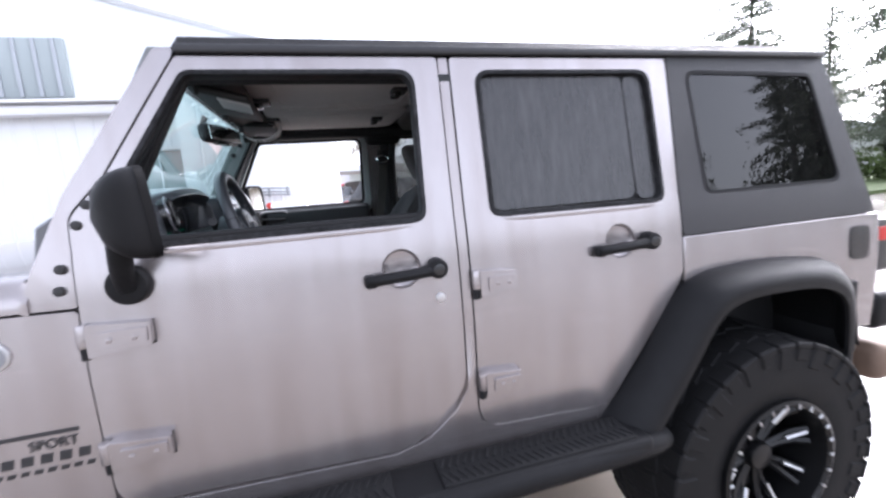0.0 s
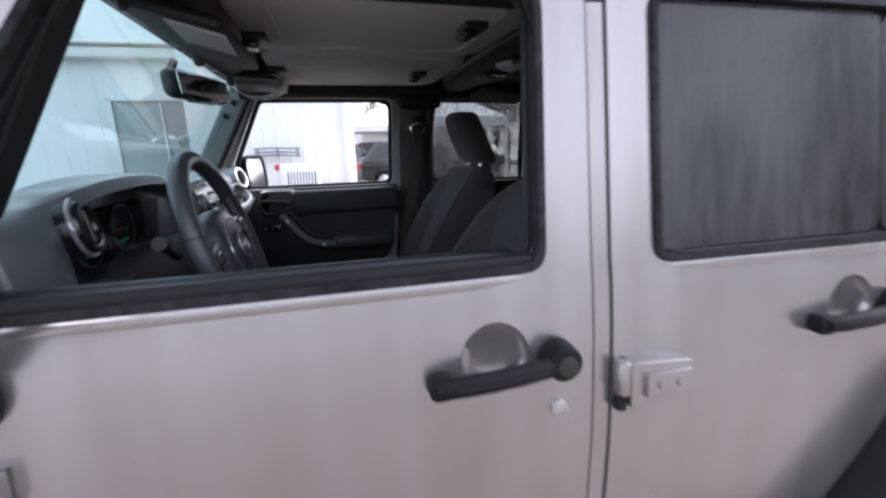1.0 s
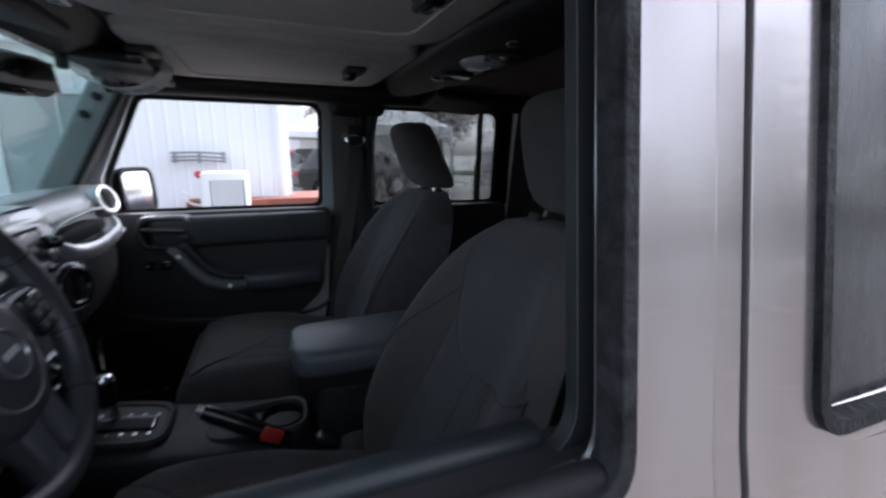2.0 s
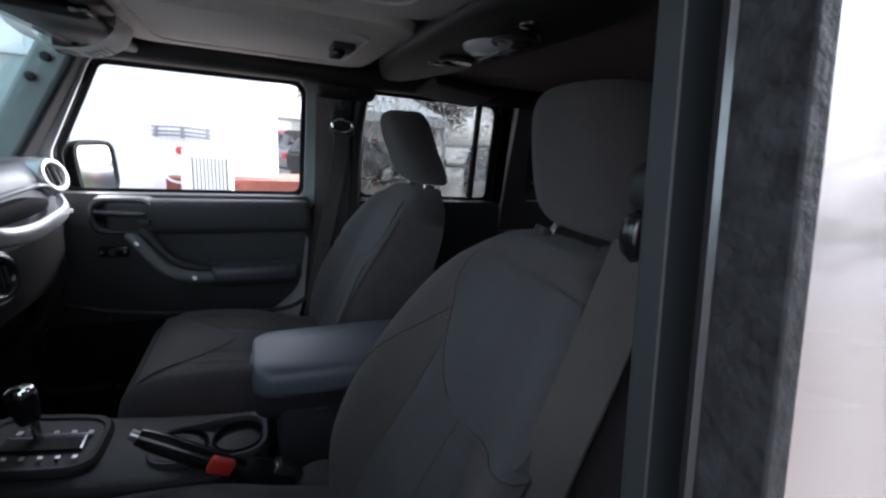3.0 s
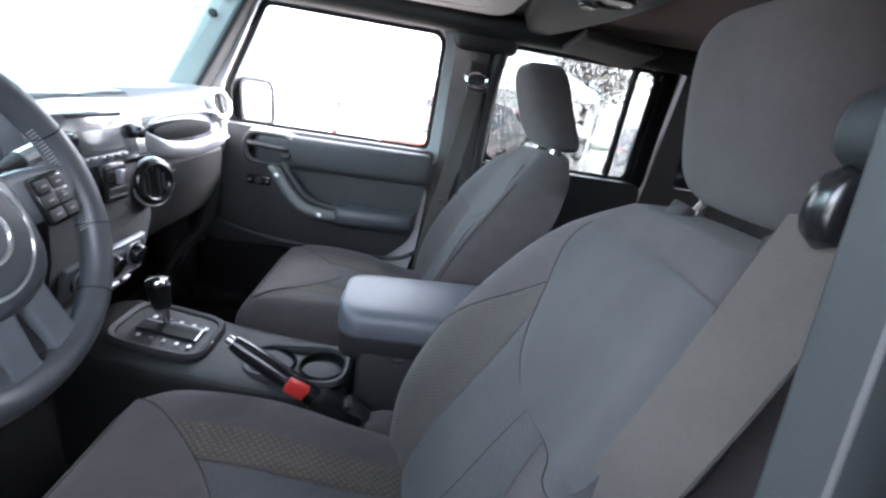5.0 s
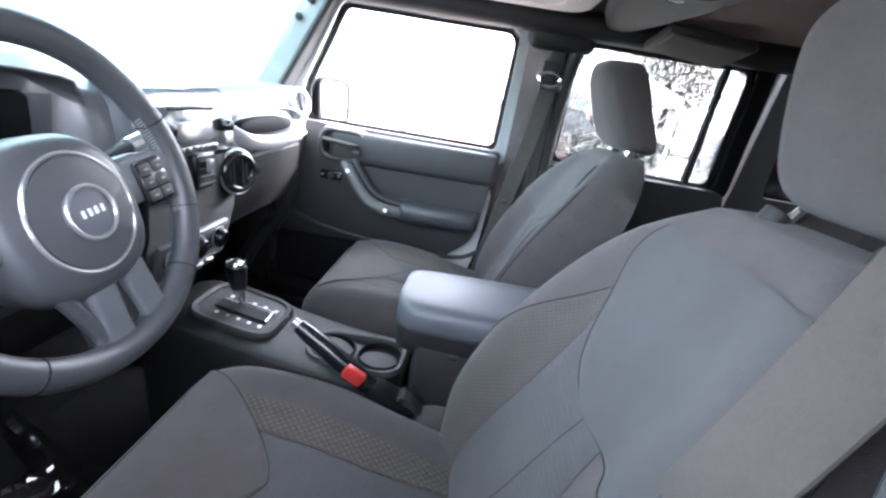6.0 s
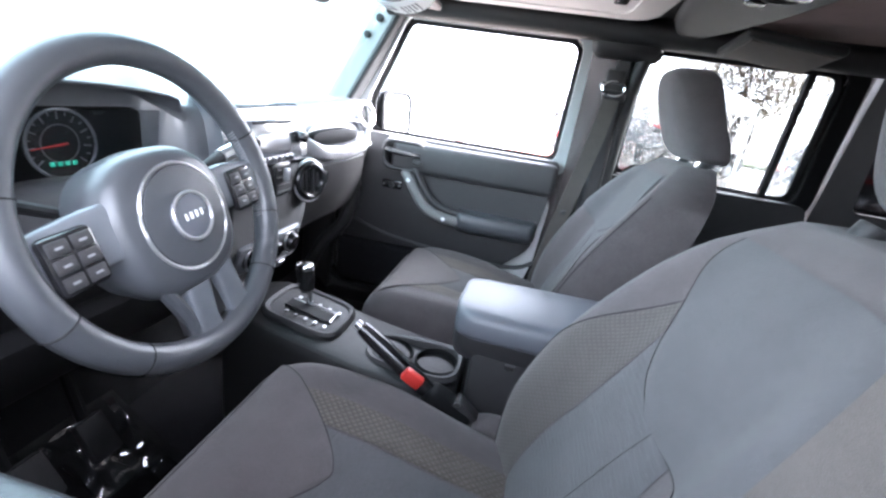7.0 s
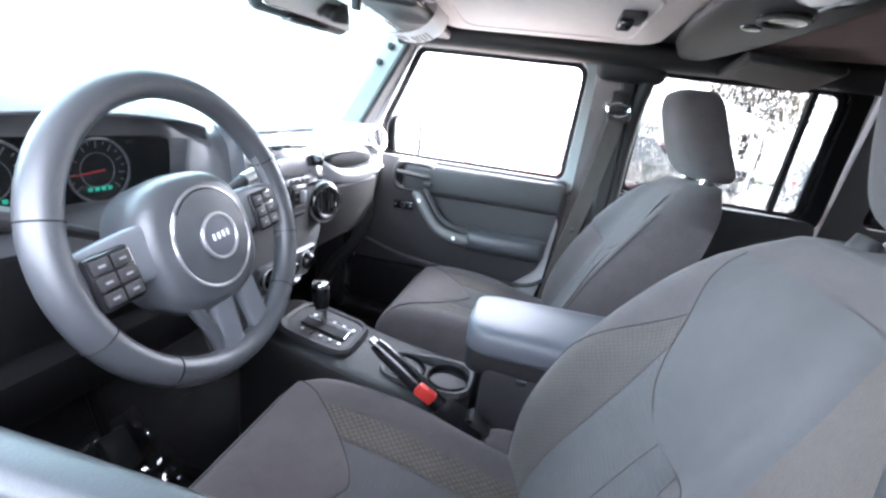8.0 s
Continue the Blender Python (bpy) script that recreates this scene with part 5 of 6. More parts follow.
part("stitching", st, "print_grey", wheel_thing)
airbag = []
for w, g in ((-.035, .92), (.0, 1.0), (.018, .99), (.030, .92), (.036, .80)):
    airbag.append([on_hub(-.004 + .086 * g * math.copysign(abs(math.cos(q)) ** .78, math.cos(q)), -.012 + .083 * g * math.copysign(abs(math.sin(q)) ** .78, math.sin(q)) - .006 * (math.sin(q) < -.3), w) for q in (2 * math.pi * k / 40 for k in range(40))])
pad = part("airbag_cover", loft(airbag), "leather", wheel_thing, "rounded grey airbag cover", smooth=60)
part("cover_ring", tube([on_hub(.060 * math.cos(q), -.012 + .062 * math.sin(q), .0365) for q in (2 * math.pi * k / 48 for k in range(48))], .0022, 6, loop=True), "satin_silver", pad)
part("cover_face", loft([[on_hub(r * math.cos(q), -.012 + r * 1.03 * math.sin(q), w) for q in (2 * math.pi * k / 40 for k in range(40))] for r, w in ((.058, .034), (.057, .0385), (.030, .041), (.002, .0415))]), "leather", pad, smooth=60)
badge = part("badge", loft([[on_hub(r * math.cos(q), -.012 + r * math.sin(q), w) for q in (2 * math.pi * k / 36 for k in range(36))] for r, w in ((.028, .040), (.028, .0445), (.025, .0455), (.002, .046))]), "arm_vinyl", pad, "round grey badge")
part("badge_ring", tube([on_hub(.0275 * math.cos(q), -.012 + .0275 * math.sin(q), .0458) for q in (2 * math.pi * k / 36 for k in range(36))], .0022, 8, loop=True), "satin_silver", badge, "bright ring")
for k, (u, wdt) in enumerate(((-.012, .006), (-.004, .007), (.004, .007), (.012, .006))):
    own = rbox((0, 0, 0), (.0012, wdt * .6, .008), .0004, 1)
    own.transform(Matrix.Translation(on_hub(u, -.011, .0470)) @ WTURN)
    part("emblem_bar", own, "white_print", badge)
for s in (-1, 1):
    rings = []
    for f, hh, dd in ((.06, .030, .012), (.10, .030, .011), (.135, .026, .010), (.165, .022, .010)):
        rings.append([on_wheel(s * f, .0 + hh * math.copysign(abs(math.cos(q)) ** .5, math.cos(q)), -.003 + dd * math.copysign(abs(math.sin(q)) ** .5, math.sin(q))) for q in (2 * math.pi * k / 20 for k in range(20))])
    spoke = part("spoke", loft(rings), "satin_dark", wheel_thing, "black side spoke", smooth=60)
    pod = rbox((0, 0, 0), (.010, .050, .056), .006, 2)
    pod.transform(Matrix.Translation(on_wheel(-.130 if s < 0 else .115, -.009, .0095)) @ WTURN)
    podp = part("button_pod", pod, "gloss_black", wheel_thing, "black button pod")
    for i in range(2):
        for j in range(3):
            own = rbox((0, 0, 0), (.006, .019, .0135), .0015, 2)
            own.transform(Matrix.Translation(on_wheel((-.130 if s < 0 else .115) + (i - .5) * .022, -.009 + (j - 1) * .0165, .0130)) @ WTURN)
            part("button", own, "black_plastic", podp)
            own = rbox((0, 0, 0), (.0008, .007, .0022), 0)
            own.transform(Matrix.Translation(on_wheel((-.130 if s < 0 else .115) + (i - .5) * .022, -.009 + (j - 1) * .0165, .0161)) @ WTURN)
            part("mark", own, "print_grey", podp)
    low = []
    for f, hw, dd in ((0.0, .018, .010), (.35, .018, .009), (.7, .018, .009), (1.0, .021, .009)):
        cu = -.014 - .003 * f if s < 0 else .030 + .014 * f
        low.append([on_wheel(cu + hw * math.copysign(abs(math.cos(q)) ** .4, math.cos(q)), -.080 - .082 * f, .002 - .006 * f + dd * math.copysign(abs(math.sin(q)) ** .4, math.sin(q))) for q in (2 * math.pi * k / 24 for k in range(24))])
    part("lower_spoke", loft(low), "satin_dark", wheel_thing, "grey lower spoke plate", smooth=50)
part("spoke_edge", tube(smooth_path([on_wheel(-.058, -.070, .0), on_wheel(-.044, -.108, -.002), on_wheel(-.034, -.138, -.004), on_wheel(-.036, -.162, -.004)], 5), .009, 10), "leather", wheel_thing, "dark leather spoke edge")
part("spoke_web", loft([[on_wheel(.010 + hw * math.copysign(abs(math.cos(q)) ** .4, math.cos(q)), v, -.012 + .008 * math.copysign(abs(math.sin(q)) ** .4, math.sin(q))) for q in (2 * math.pi * k / 20 for k in range(20))] for v, hw in ((-.07, .062), (-.11, .050), (-.150, .052))]), "black_plastic", wheel_thing, "dark web behind the lower spoke")
column = thing("steering_column", (-.72, -.36, 1.2), "black steering column shroud with control stalks", "steering column")
part("shroud", loft([[HUB - AX * d + ACROSS * (a * math.copysign(abs(math.cos(q)) ** .6, math.cos(q))) + UP * (b * math.copysign(abs(math.sin(q)) ** .6, math.sin(q)) - .012) for q in (2 * math.pi * k / 24 for k in range(24))] for d, a, b in ((.03, .055, .05), (.06, .066, .06), (.14, .075, .066), (.24, .078, .07))]), "black_plastic", column)
for s in (-1, 1):
    stalk = part("stalk", tube(smooth_path([HUB - AX * .075 + ACROSS * s * .06 + UP * .012, HUB - AX * .06 + ACROSS * s * .12 + UP * .035, HUB - AX * .045 + ACROSS * s * .165 + UP * .05], 5), [.007] * 8 + [.010] * 3, 10), "black_plastic", column, "black control stalk")
    part("stalk_tip", tube([HUB - AX * .046 + ACROSS * s * .160 + UP * .049, HUB - AX * .042 + ACROSS * s * .185 + UP * .056], .0115, 10), "satin_silver" if s > 0 else "black_plastic", stalk)

# ---- interior: dashboard ----
dash = thing("dashboard", (-.75, 0, 1.15), "grey plastic dashboard with round vents and silver trim", "dashboard")


def dash_ring(y):
    """Section of the dash; round the gauges the face steps back under a hood."""
    g = 1 / (1 + math.exp(-(.185 - abs(y + .37)) / .008))
    face = .03 * (abs(y) / .7) ** 2
    h = .030 * g * (1 - ((y + .37) / .26) ** 2)
    pts = [(-.905, 1.30), (-.89, 1.385), (-.83, 1.422), (-.74, 1.436 + h * .9), (-.69 - face + .03 * g, 1.432 + h), (-.665 - face + .03 * g, 1.408 + h), (-.655 - face - .07 * g, 1.39 + .03 * g + h * .6), (-.648 - face - .075 * g, 1.345), (-.645 - face - .075 * g, 1.305 - .01 * g), (-.640 - face + .004 * g, 1.285), (-.640 - face, 1.25), (-.665 - face, 1.15), (-.72 - face, 1.06), (-.80, 1.02), (-.905, 1.02)]
    return [(x, y, z) for x, z in pts]


ys = [-.70, -.69, -.62, -.585, -.57, -.56, -.55, -.54, -.52, -.48, -.44, -.38, -.32, -.26, -.22, -.20, -.19, -.18, -.17, -.155, -.12, 0, .10, .16, .24, .34, .46, .58, .66, .69, .70]
part("main_panel", loft([dash_ring(y)[:10] + [(-.905, y, 1.28)] for y in ys]), "dash_plastic", dash, "grained grey dash panel", bevel=.006, seg=2)
part("lower_panel", loft([[(x - .004, y, z) for x, y, z in dash_ring(y)[9:]] + [(-.905, y, 1.28)] for y in ys]), "dash_shaded", dash, "lower dash panel with shade put into its colour", bevel=.006, seg=2)
# centre stack
part("upper_fascia", loft([[(x + .006, y, z) for x, z in ((-.70, 1.43), (-.648, 1.425), (-.628, 1.40), (-.6155, 1.312), (-.70, 1.312))] for y in (-.135, -.13, .13, .135)]), "fascia_gloss", dash, "glossy grey upper fascia", bevel=.005)
stack = part("centre_fascia", loft([[(x + .006, y, z) for x, z in ((-.70, 1.308), (-.640, 1.309), (-.616, 1.307), (-.612, 1.29), (-.618, 1.18), (-.645, 1.07), (-.70, 1.02))] for y in (-.135, -.13, .13, .135)]), "dash_shaded", dash, "dark centre stack", bevel=.006)


def stack_at(y, z, out=0.0):
    rows = ((1.02, -.694), (1.07, -.639), (1.18, -.612), (1.29, -.606), (1.40, -.622), (1.425, -.642))
    for (z0, x0), (z1, x1) in zip(rows, rows[1:]):
        if z <= z1:
            return Vector((x0 + (x1 - x0) * (z - z0) / (z1 - z0) + out, y, z))
    return Vector((rows[-1][1] + out, y, z))


radio = part("radio", rbox(stack_at(0, 1.352, -.004), (.02, .20, .088), .006, 2, rot=(0, -8, 0)), "fascia_gloss", dash, "grey radio face with a disc slot")
part("disc_slot", rbox(stack_at(.0, 1.391, .006), (.004, .13, .006), .001, 1, rot=(0, -8, 0)), "rubber", radio)
for s in (-1, 1):
    part("radio_knob", cyl(stack_at(s * .086, 1.360, .004), stack_at(s * .086, 1.360, .026), .014, .011, n=20, bevel=.002), "gloss_black", radio, "black knob")
part("display", rbox(stack_at(0, 1.352, .006), (.004, .11, .034), .001, 1, rot=(0, -8, 0)), "smoked_face", radio, "glossy radio display")
for k in range(6):
    part("radio_button", rbox(stack_at(-.05 + k * .02, 1.322, .006), (.008, .017, .010), .002, 2), "fascia_gloss", radio)


def vent_square(y, z):
    v = part("square_vent", rbox(stack_at(y, z, -.006), (.026, .066, .070), .008, 2), "gloss_black", dash, "square air vent")
    part("vent_core", rbox(stack_at(y, z, .0065), (.004, .056, .058), .002, 1), "rubber", v)
    for k in range(4):
        part("vane", rbox(stack_at(y, z - .022 + k * .0147, .007), (.008, .050, .0025), .0008, 1, rot=(0, 18, 0)), "black_plastic", v)
    part("vane_tab", rbox(stack_at(y, z + .012, .014), (.012, .012, .026), .003, 2), "silver_trim", v, "silver vane tab")


def vent_round(c, axis, r, mat="silver_trim"):
    c, axis = Vector(c), Vector(axis).normalized()
    u = axis.cross(Vector((0, 0, 1))).normalized()
    w = u.cross(axis)
    ringpts = [[c + (rr * (math.cos(q) * u + math.sin(q) * w)) + axis * d for rr, d in ((r + .004, -.035), (r + .003, .004), (r - .001, .013), (r - .008, .016), (r - .014, .012), (r - .016, .0), (r - .016, -.02))] for q in (2 * math.pi * k / 36 for k in range(36))]
    v = part("round_vent", loft(ringpts, loop=True), mat, dash, "silver-ringed round air vent", smooth=60)
    if mat == "gloss_black":
        part("vent_trim", tube([c + (r + .003) * (math.cos(q) * u + math.sin(q) * w) + axis * .004 for q in (2 * math.pi * k / 36 for k in range(36))], .0032, 8, loop=True), "silver_trim", v, "thin silver trim ring")
    part("vent_core", cyl(c - axis * .02, c + axis * .005, r - .014, n=28), "trim_black", v)
    for k in range(5):
        o = (k - 2) * r * .26
        half = math.sqrt(max(0, (r - .016) ** 2 - o * o))
        part("vane", tube([c + u * o + w * half + axis * .007, c + u * o - w * half + axis * .007], .0024, 6), "black_plastic", v)
    part("vane_bar", tube([c - w * (r - .018) + axis * .011, c + w * (r - .018) + axis * .011], .0045, 8), "gloss_black", v)


vent_square(.015, 1.278)
vent_square(-.080, 1.278)
vent_round((-.601, .122, 1.260), (1, -.30, .08), .044, "gloss_black")
vent_round((-.662, .588, 1.392), (1, -.30, .30), .044)
vent_round((-.675, -.535, 1.390), (1, .18, .18), .042, "gloss_black")
clim = part("climate_panel", rbox((-.630, 0, 1.125), (.02, .22, .075), .008, 2, rot=(0, 22, 0)), "satin_dark", dash, "climate control panel")
for yk in (-.07, 0, .07):
    kb = part("climate_knob", cyl((-.626, yk, 1.128), (-.600, yk, 1.120), .023, .020, n=24, bevel=.003), "gloss_black", clim, "black rotary knob")
    part("knob_ring", tube([Vector((-.612, yk + .0235 * math.cos(q), 1.124 + .0235 * math.sin(q))) for q in (2 * math.pi * k / 28 for k in range(28))], .0022, 6, loop=True), "satin_silver", kb)
sw = part("switch_bank", rbox((-.650, 0, 1.068), (.02, .20, .03), .006, 2, rot=(0, 35, 0)), "black_plastic", dash, "row of switches")
for k in range(5):
    part("switch", rbox((-.642, -.072 + k * .036, 1.064), (.014, .028, .018), .003, 2, rot=(0, 35, 0)), "dash_plastic", sw)
# gauge cluster
part("cluster_lens", rbox((-.690, -.37, 1.350), (.003, .345, .108), .001, 1, rot=(0, 8, 0)), "smoked_lens", dash, "clear smoked lens")
cluster = part("instrument_panel", rbox((-.722, -.37, 1.352), (.012, .36, .10), .01), "trim_black", dash, "black instrument panel")
for gy, rr in ((-.458, .046), (-.330, .044)):
    c = Vector((-.714, gy, 1.358))
    part("gauge_ring", tube([c + Vector((.010, rr * math.cos(q), rr * math.sin(q))) for q in (2 * math.pi * k / 40 for k in range(40))], .0020, 8, loop=True), "steel_grey", cluster, "silver gauge ring")
    part("dial", cyl(c, c + Vector((.004, 0, 0)), rr - .002, n=36), "rubber", cluster, "black dial")
    part("inner_ring", tube([c + Vector((.006, rr * .55 * math.cos(q), rr * .55 * math.sin(q))) for q in (2 * math.pi * k / 32 for k in range(32))], .0008, 5, loop=True), "print_grey", cluster)
    for k in range(17):
        q = radians(220 - 260 * k / 16)
        r0 = .70 if k % 2 == 0 else .82
        part("tick", tube([c + Vector((.006, rr * f * math.cos(q), rr * f * math.sin(q))) for f in (r0, .92)], .0011, 4), "print_grey", cluster)
    q = radians(188)
    part("needle", tube([c + Vector((.008, -.008 * math.cos(q), 0)), c + Vector((.008, rr * .86 * math.cos(q), rr * .86 * math.sin(q)))], [.0016, .0008], 6), "needle_red", cluster, "red needle")
    for k in range(4):
        part("display_segment", rbox(c + Vector((.007, -.014 + .0095 * k, -rr * .58)), (.002, .0065, .006), .001, 1), "display_green", cluster, "green lit segment")
# passenger grab bar and shelf, glovebox
shelf = part("grab_recess", loft([[(-.70 + d, .335 + (.138 - i) * math.copysign(abs(math.cos(q)) ** .75, math.cos(q)), 1.342 + (.019 - i) * math.copysign(abs(math.sin(q)) ** .75, math.sin(q))) for q in (2 * math.pi * k / 36 for k in range(36))] for d, i in ((.0, .0), (.067, .0), (.069, .003))]), "trim_black", dash, "dark storage slot", smooth=40)
part("grab_handle", tube(smooth_path([(-.640, .165, 1.335), (-.612, .20, 1.315), (-.598, .28, 1.308), (-.600, .38, 1.310), (-.612, .50, 1.318), (-.640, .560, 1.335)], 5), .0085, 16, squash=2.1), "silver_trim", dash, "silver grab handle")
part("grab_handle_top", tube(smooth_path([(-.645, .165, 1.345), (-.640, .22, 1.372), (-.645, .38, 1.380), (-.655, .53, 1.374), (-.655, .585, 1.345)], 5), .005, 10), "dash_plastic", dash, "silver trim lip")
part("glovebox_lid", loft([[(x, y, z) for x, z in ((-.70, 1.275), (-.628 - .03 * y, 1.275), (-.630 - .03 * y, 1.20), (-.662 - .03 * y, 1.115), (-.71, 1.075))] for y in (.19, .20, .57, .58)]), "dash_shaded", dash, "glovebox lid", bevel=.008)
part("glovebox_latch", rbox((-.632, .255, 1.240), (.008, .055, .034), .003, 2), "gloss_black", dash, "small glovebox latch")
part("badge_plate", rbox((-.600, .47, 1.317), (.004, .07, .010), .001, 1), "print_grey", dash)
part("lower_trim", tube(smooth_path([(-.70, .60, 1.30), (-.69, .62, 1.16), (-.72, .63, 1.02), (-.80, .635, .92), (-.86, .64, .80)], 5), .024, 10), "door_plastic", dash, "grey end trim of the dash")
part("knee_panel", rbox((-.70, -.37, 1.09), (.05, .52, .12), .02, 2, rot=(0, 25, 0)), "trim_black", dash, "black knee panel")

# ---- interior: centre console ----
con = thing("centre_console", (-.3, 0, .70), "black plastic centre console with shifter plate and cup holders", "console")
body_r = []
for x, z, w in ((-.70, 1.005, .105), (-.66, 1.012, .108), (-.52, .985, .110), (-.40, .962, .110), (-.30, .950, .108), (-.225, .948, .100), (-.20, .940, .085)):
    body_r.append([(x, -w, .72), (x, -w, z - .03), (x, -w + .012, z - .006), (x, -w + .03, z), (x, w - .03, z), (x, w - .012, z - .006), (x, w, z - .03), (x, w, .72)])
part("console_body", loft(body_r), "console_black", con, bevel=.004)
plate = part("shift_plate", loft([[Vector((-.555 + .088 * math.copysign(abs(math.cos(q)) ** .45, math.cos(q)) * g, .005 + .078 * math.copysign(abs(math.sin(q)) ** .45, math.sin(q)) * g, .990 + dz - .19 * (.088 * math.copysign(abs(math.cos(q)) ** .45, math.cos(q)) * g))) for q in (2 * math.pi * k / 36 for k in range(36))] for dz, g in ((-.01, 1.0), (.010, 1.0), (.016, .95), (.014, .86), (.010, .84))]), "black_plastic", con, "shifter surround")
part("gate", rbox((-.550, -.005, 1.003), (.11, .032, .003), .001, 1, rot=(0, 10.5, 0)), "rubber", plate)
for k in range(5):
    part("gate_mark", rbox((-.592 + k * .024, .025, 1.012 - k * .0045), (.007, .010, .002), 0, rot=(0, 10.5, 0)), "white_print", plate)
    part("gate_mark", rbox((-.588 + k * .022, -.040, 1.011 - k * .0042), (.006, .007, .002), 0, rot=(0, 10.5, 0)), "satin_silver", plate)
part("gate_edge", tube([(-.60, .012, 1.013), (-.56, .012, 1.006), (-.555, .02, 1.005), (-.50, .02, .995), (-.498, -.02, .994)], .0022, 5), "satin_silver", plate)
shifter = thing("gear_shifter", (-.575, .012, 1.0), "black gear selector with chrome cap and shaft", "gear lever")
part("shaft", cyl((-.560, .010, .985), (-.568, .013, 1.050), .007, n=14), "chrome", shifter, "chrome shaft")
part("knob", loft([[Vector((-.572 - .10 * dz + r * math.cos(q), .013 + r * math.sin(q), 1.040 + dz)) for q in (2 * math.pi * k / 24 for k in range(24))] for dz, r in ((0, .010), (.004, .016), (.022, .019), (.045, .0205), (.052, .0205))]), "gloss_black", shifter, "black leather knob")
part("cap", loft([[Vector((-.5775 - .10 * dz + r * math.cos(q), .013 + r * math.sin(q), 1.092 + dz)) for q in (2 * math.pi * k / 24 for k in range(24))] for dz, r in ((0, .0205), (.004, .021), (.010, .018), (.013, .008))]), "chrome", shifter, "chrome cap")
part("base_ring", cyl((-.572, .012, 1.036), (-.573, .012, 1.044), .013, n=18, bevel=.002), "chrome", shifter)
cups = part("cup_holder", loft([[Vector((x, -.012 + y, z)) for x, y in [(p.x, p.y) for p in rounded(inset([(-.405, -.052), (-.205, -.068), (-.205, .068), (-.405, .052)], -d), .05, 6)]] for z, d in ((.935, 0), (.958, .004), (.966, 0), (.964, -.006), (.955, -.010), (.900, -.012), (.898, -.03))], cap=False), "black_plastic", con, "double cup holder")
for cx in (-.355, -.255):
    part("cup_well", loft([[Vector((cx + r * math.cos(q), -.012 + r * math.sin(q), z)) for q in (2 * math.pi * k / 28 for k in range(28))] for z, r in ((.958, .048), (.961, .044), (.957, .041), (.90, .038), (.897, .002))], cap=False), "trim_black", cups, "round cup well")
brake = thing("parking_brake", (-.24, -.125, .93), "black hand brake lever with a red tag", "hand brake")
pv, tp = Vector((-.215, -.132, .952)), Vector((-.392, -.112, 1.060))
part("lever", tube([pv, pv.lerp(tp, .3), pv.lerp(tp, .6), pv.lerp(tp, .9), tp], [.015, .017, .0175, .016, .013], 14), "gloss_black", brake, "black lever")
part("release_button", tube([tp, tp + (tp - pv).normalized() * .012], .008, 12), "satin_silver", brake, "silver button")
part("boot", rbox(pv + Vector((.0, 0, -.02)), (.10, .056, .085), .018, 3, rot=(0, 25, 0)), "trim_black", brake, "black brake boot")
part("red_tag", rbox((-.276, -.148, 1.004), (.038, .016, .024), .003, 2, rot=(0, 32, 8)), "red_plastic", brake, "bright red tag")
buckle = thing("belt_buckle", (-.16, -.13, .93), "black seat belt buckle with a chrome mouth", "belt buckle")
part("strap", tube([(-.13, -.135, .88), (-.165, -.135, .945)], .018, 10, squash=.3), "belt_web", buckle)
part("housing", rbox((-.175, -.136, .955), (.05, .028, .03), .006, 2, rot=(0, 40, 0)), "black_plastic", buckle)
part("mouth", rbox((-.19, -.136, .972), (.012, .03, .016), .003, 2, rot=(0, 40, 0)), "chrome", buckle, "chrome mouth")
rows = []
for k in range(9):
    f = k / 8
    rows.append([Vector((-.155 + .075 * f + (.016 + .022 * math.sin(math.pi * f)) * math.cos(q) * .5, -.140 + (.020 + .012 * math.sin(math.pi * f)) * math.sin(q), .935 - .030 * f + (.016 + .022 * math.sin(math.pi * f) + .004 * math.sin(3 * q + 5 * f)) * math.cos(q))) for q in (2 * math.pi * j / 24 for j in range(24))])
part("sleeve", loft(rows), "seat_fabric", buckle, "gathered cloth sleeve", smooth=70)
part("release_tab", rbox((-.150, -.162, .905), (.034, .006, .012), .002, 2), "satin_silver", buckle, "bright release tab")
arm = thing("armrest", (-.06, 0, .95), "blue-grey vinyl padded centre armrest with a latch", "armrest")
def lid_rows(levels):
    return [[(x + .02 * (1 - g), y * g, 1.092 + dz) for x, y in [(p.x, p.y) for p in rounded([(-.228, -.098), (.09, -.108), (.09, .108), (-.228, .098)], [.055, .04, .04, .055], 7)]] for dz, g in levels]


part("padded_lid", loft(lid_rows(((-.014, .95), (-.012, .985), (-.004, 1.0), (.008, .998), (.018, .985), (.026, .955), (.032, .91), (.036, .84), (.038, .70), (.039, .5)))), "arm_vinyl", arm, "padded vinyl lid", smooth=60)
part("lid_tray", loft(lid_rows(((-.066, .80), (-.062, .86), (-.050, .92), (-.034, .955), (-.0135, .965)))), "black_plastic", arm, "dark lower shell of the armrest", smooth=60)
part("latch", rbox((-.221, -.008, 1.100), (.014, .05, .040), .006, 2, rot=(0, -12, 0)), "arm_vinyl", arm, "grey latch")
part("latch_hole", rbox((-.2285, -.008, 1.107), (.003, .012, .009), .001, 1), "rubber", arm)
part("storage_box", rbox((-.05, 0, .90), (.27, .19, .32), .015, 2), "black_plastic", arm, "black storage box")
part("hinge_tab", rbox((-.11, -.097, 1.040), (.020, .006, .012), .002, 1), "black_plastic", arm)

dash.location.x -= .035

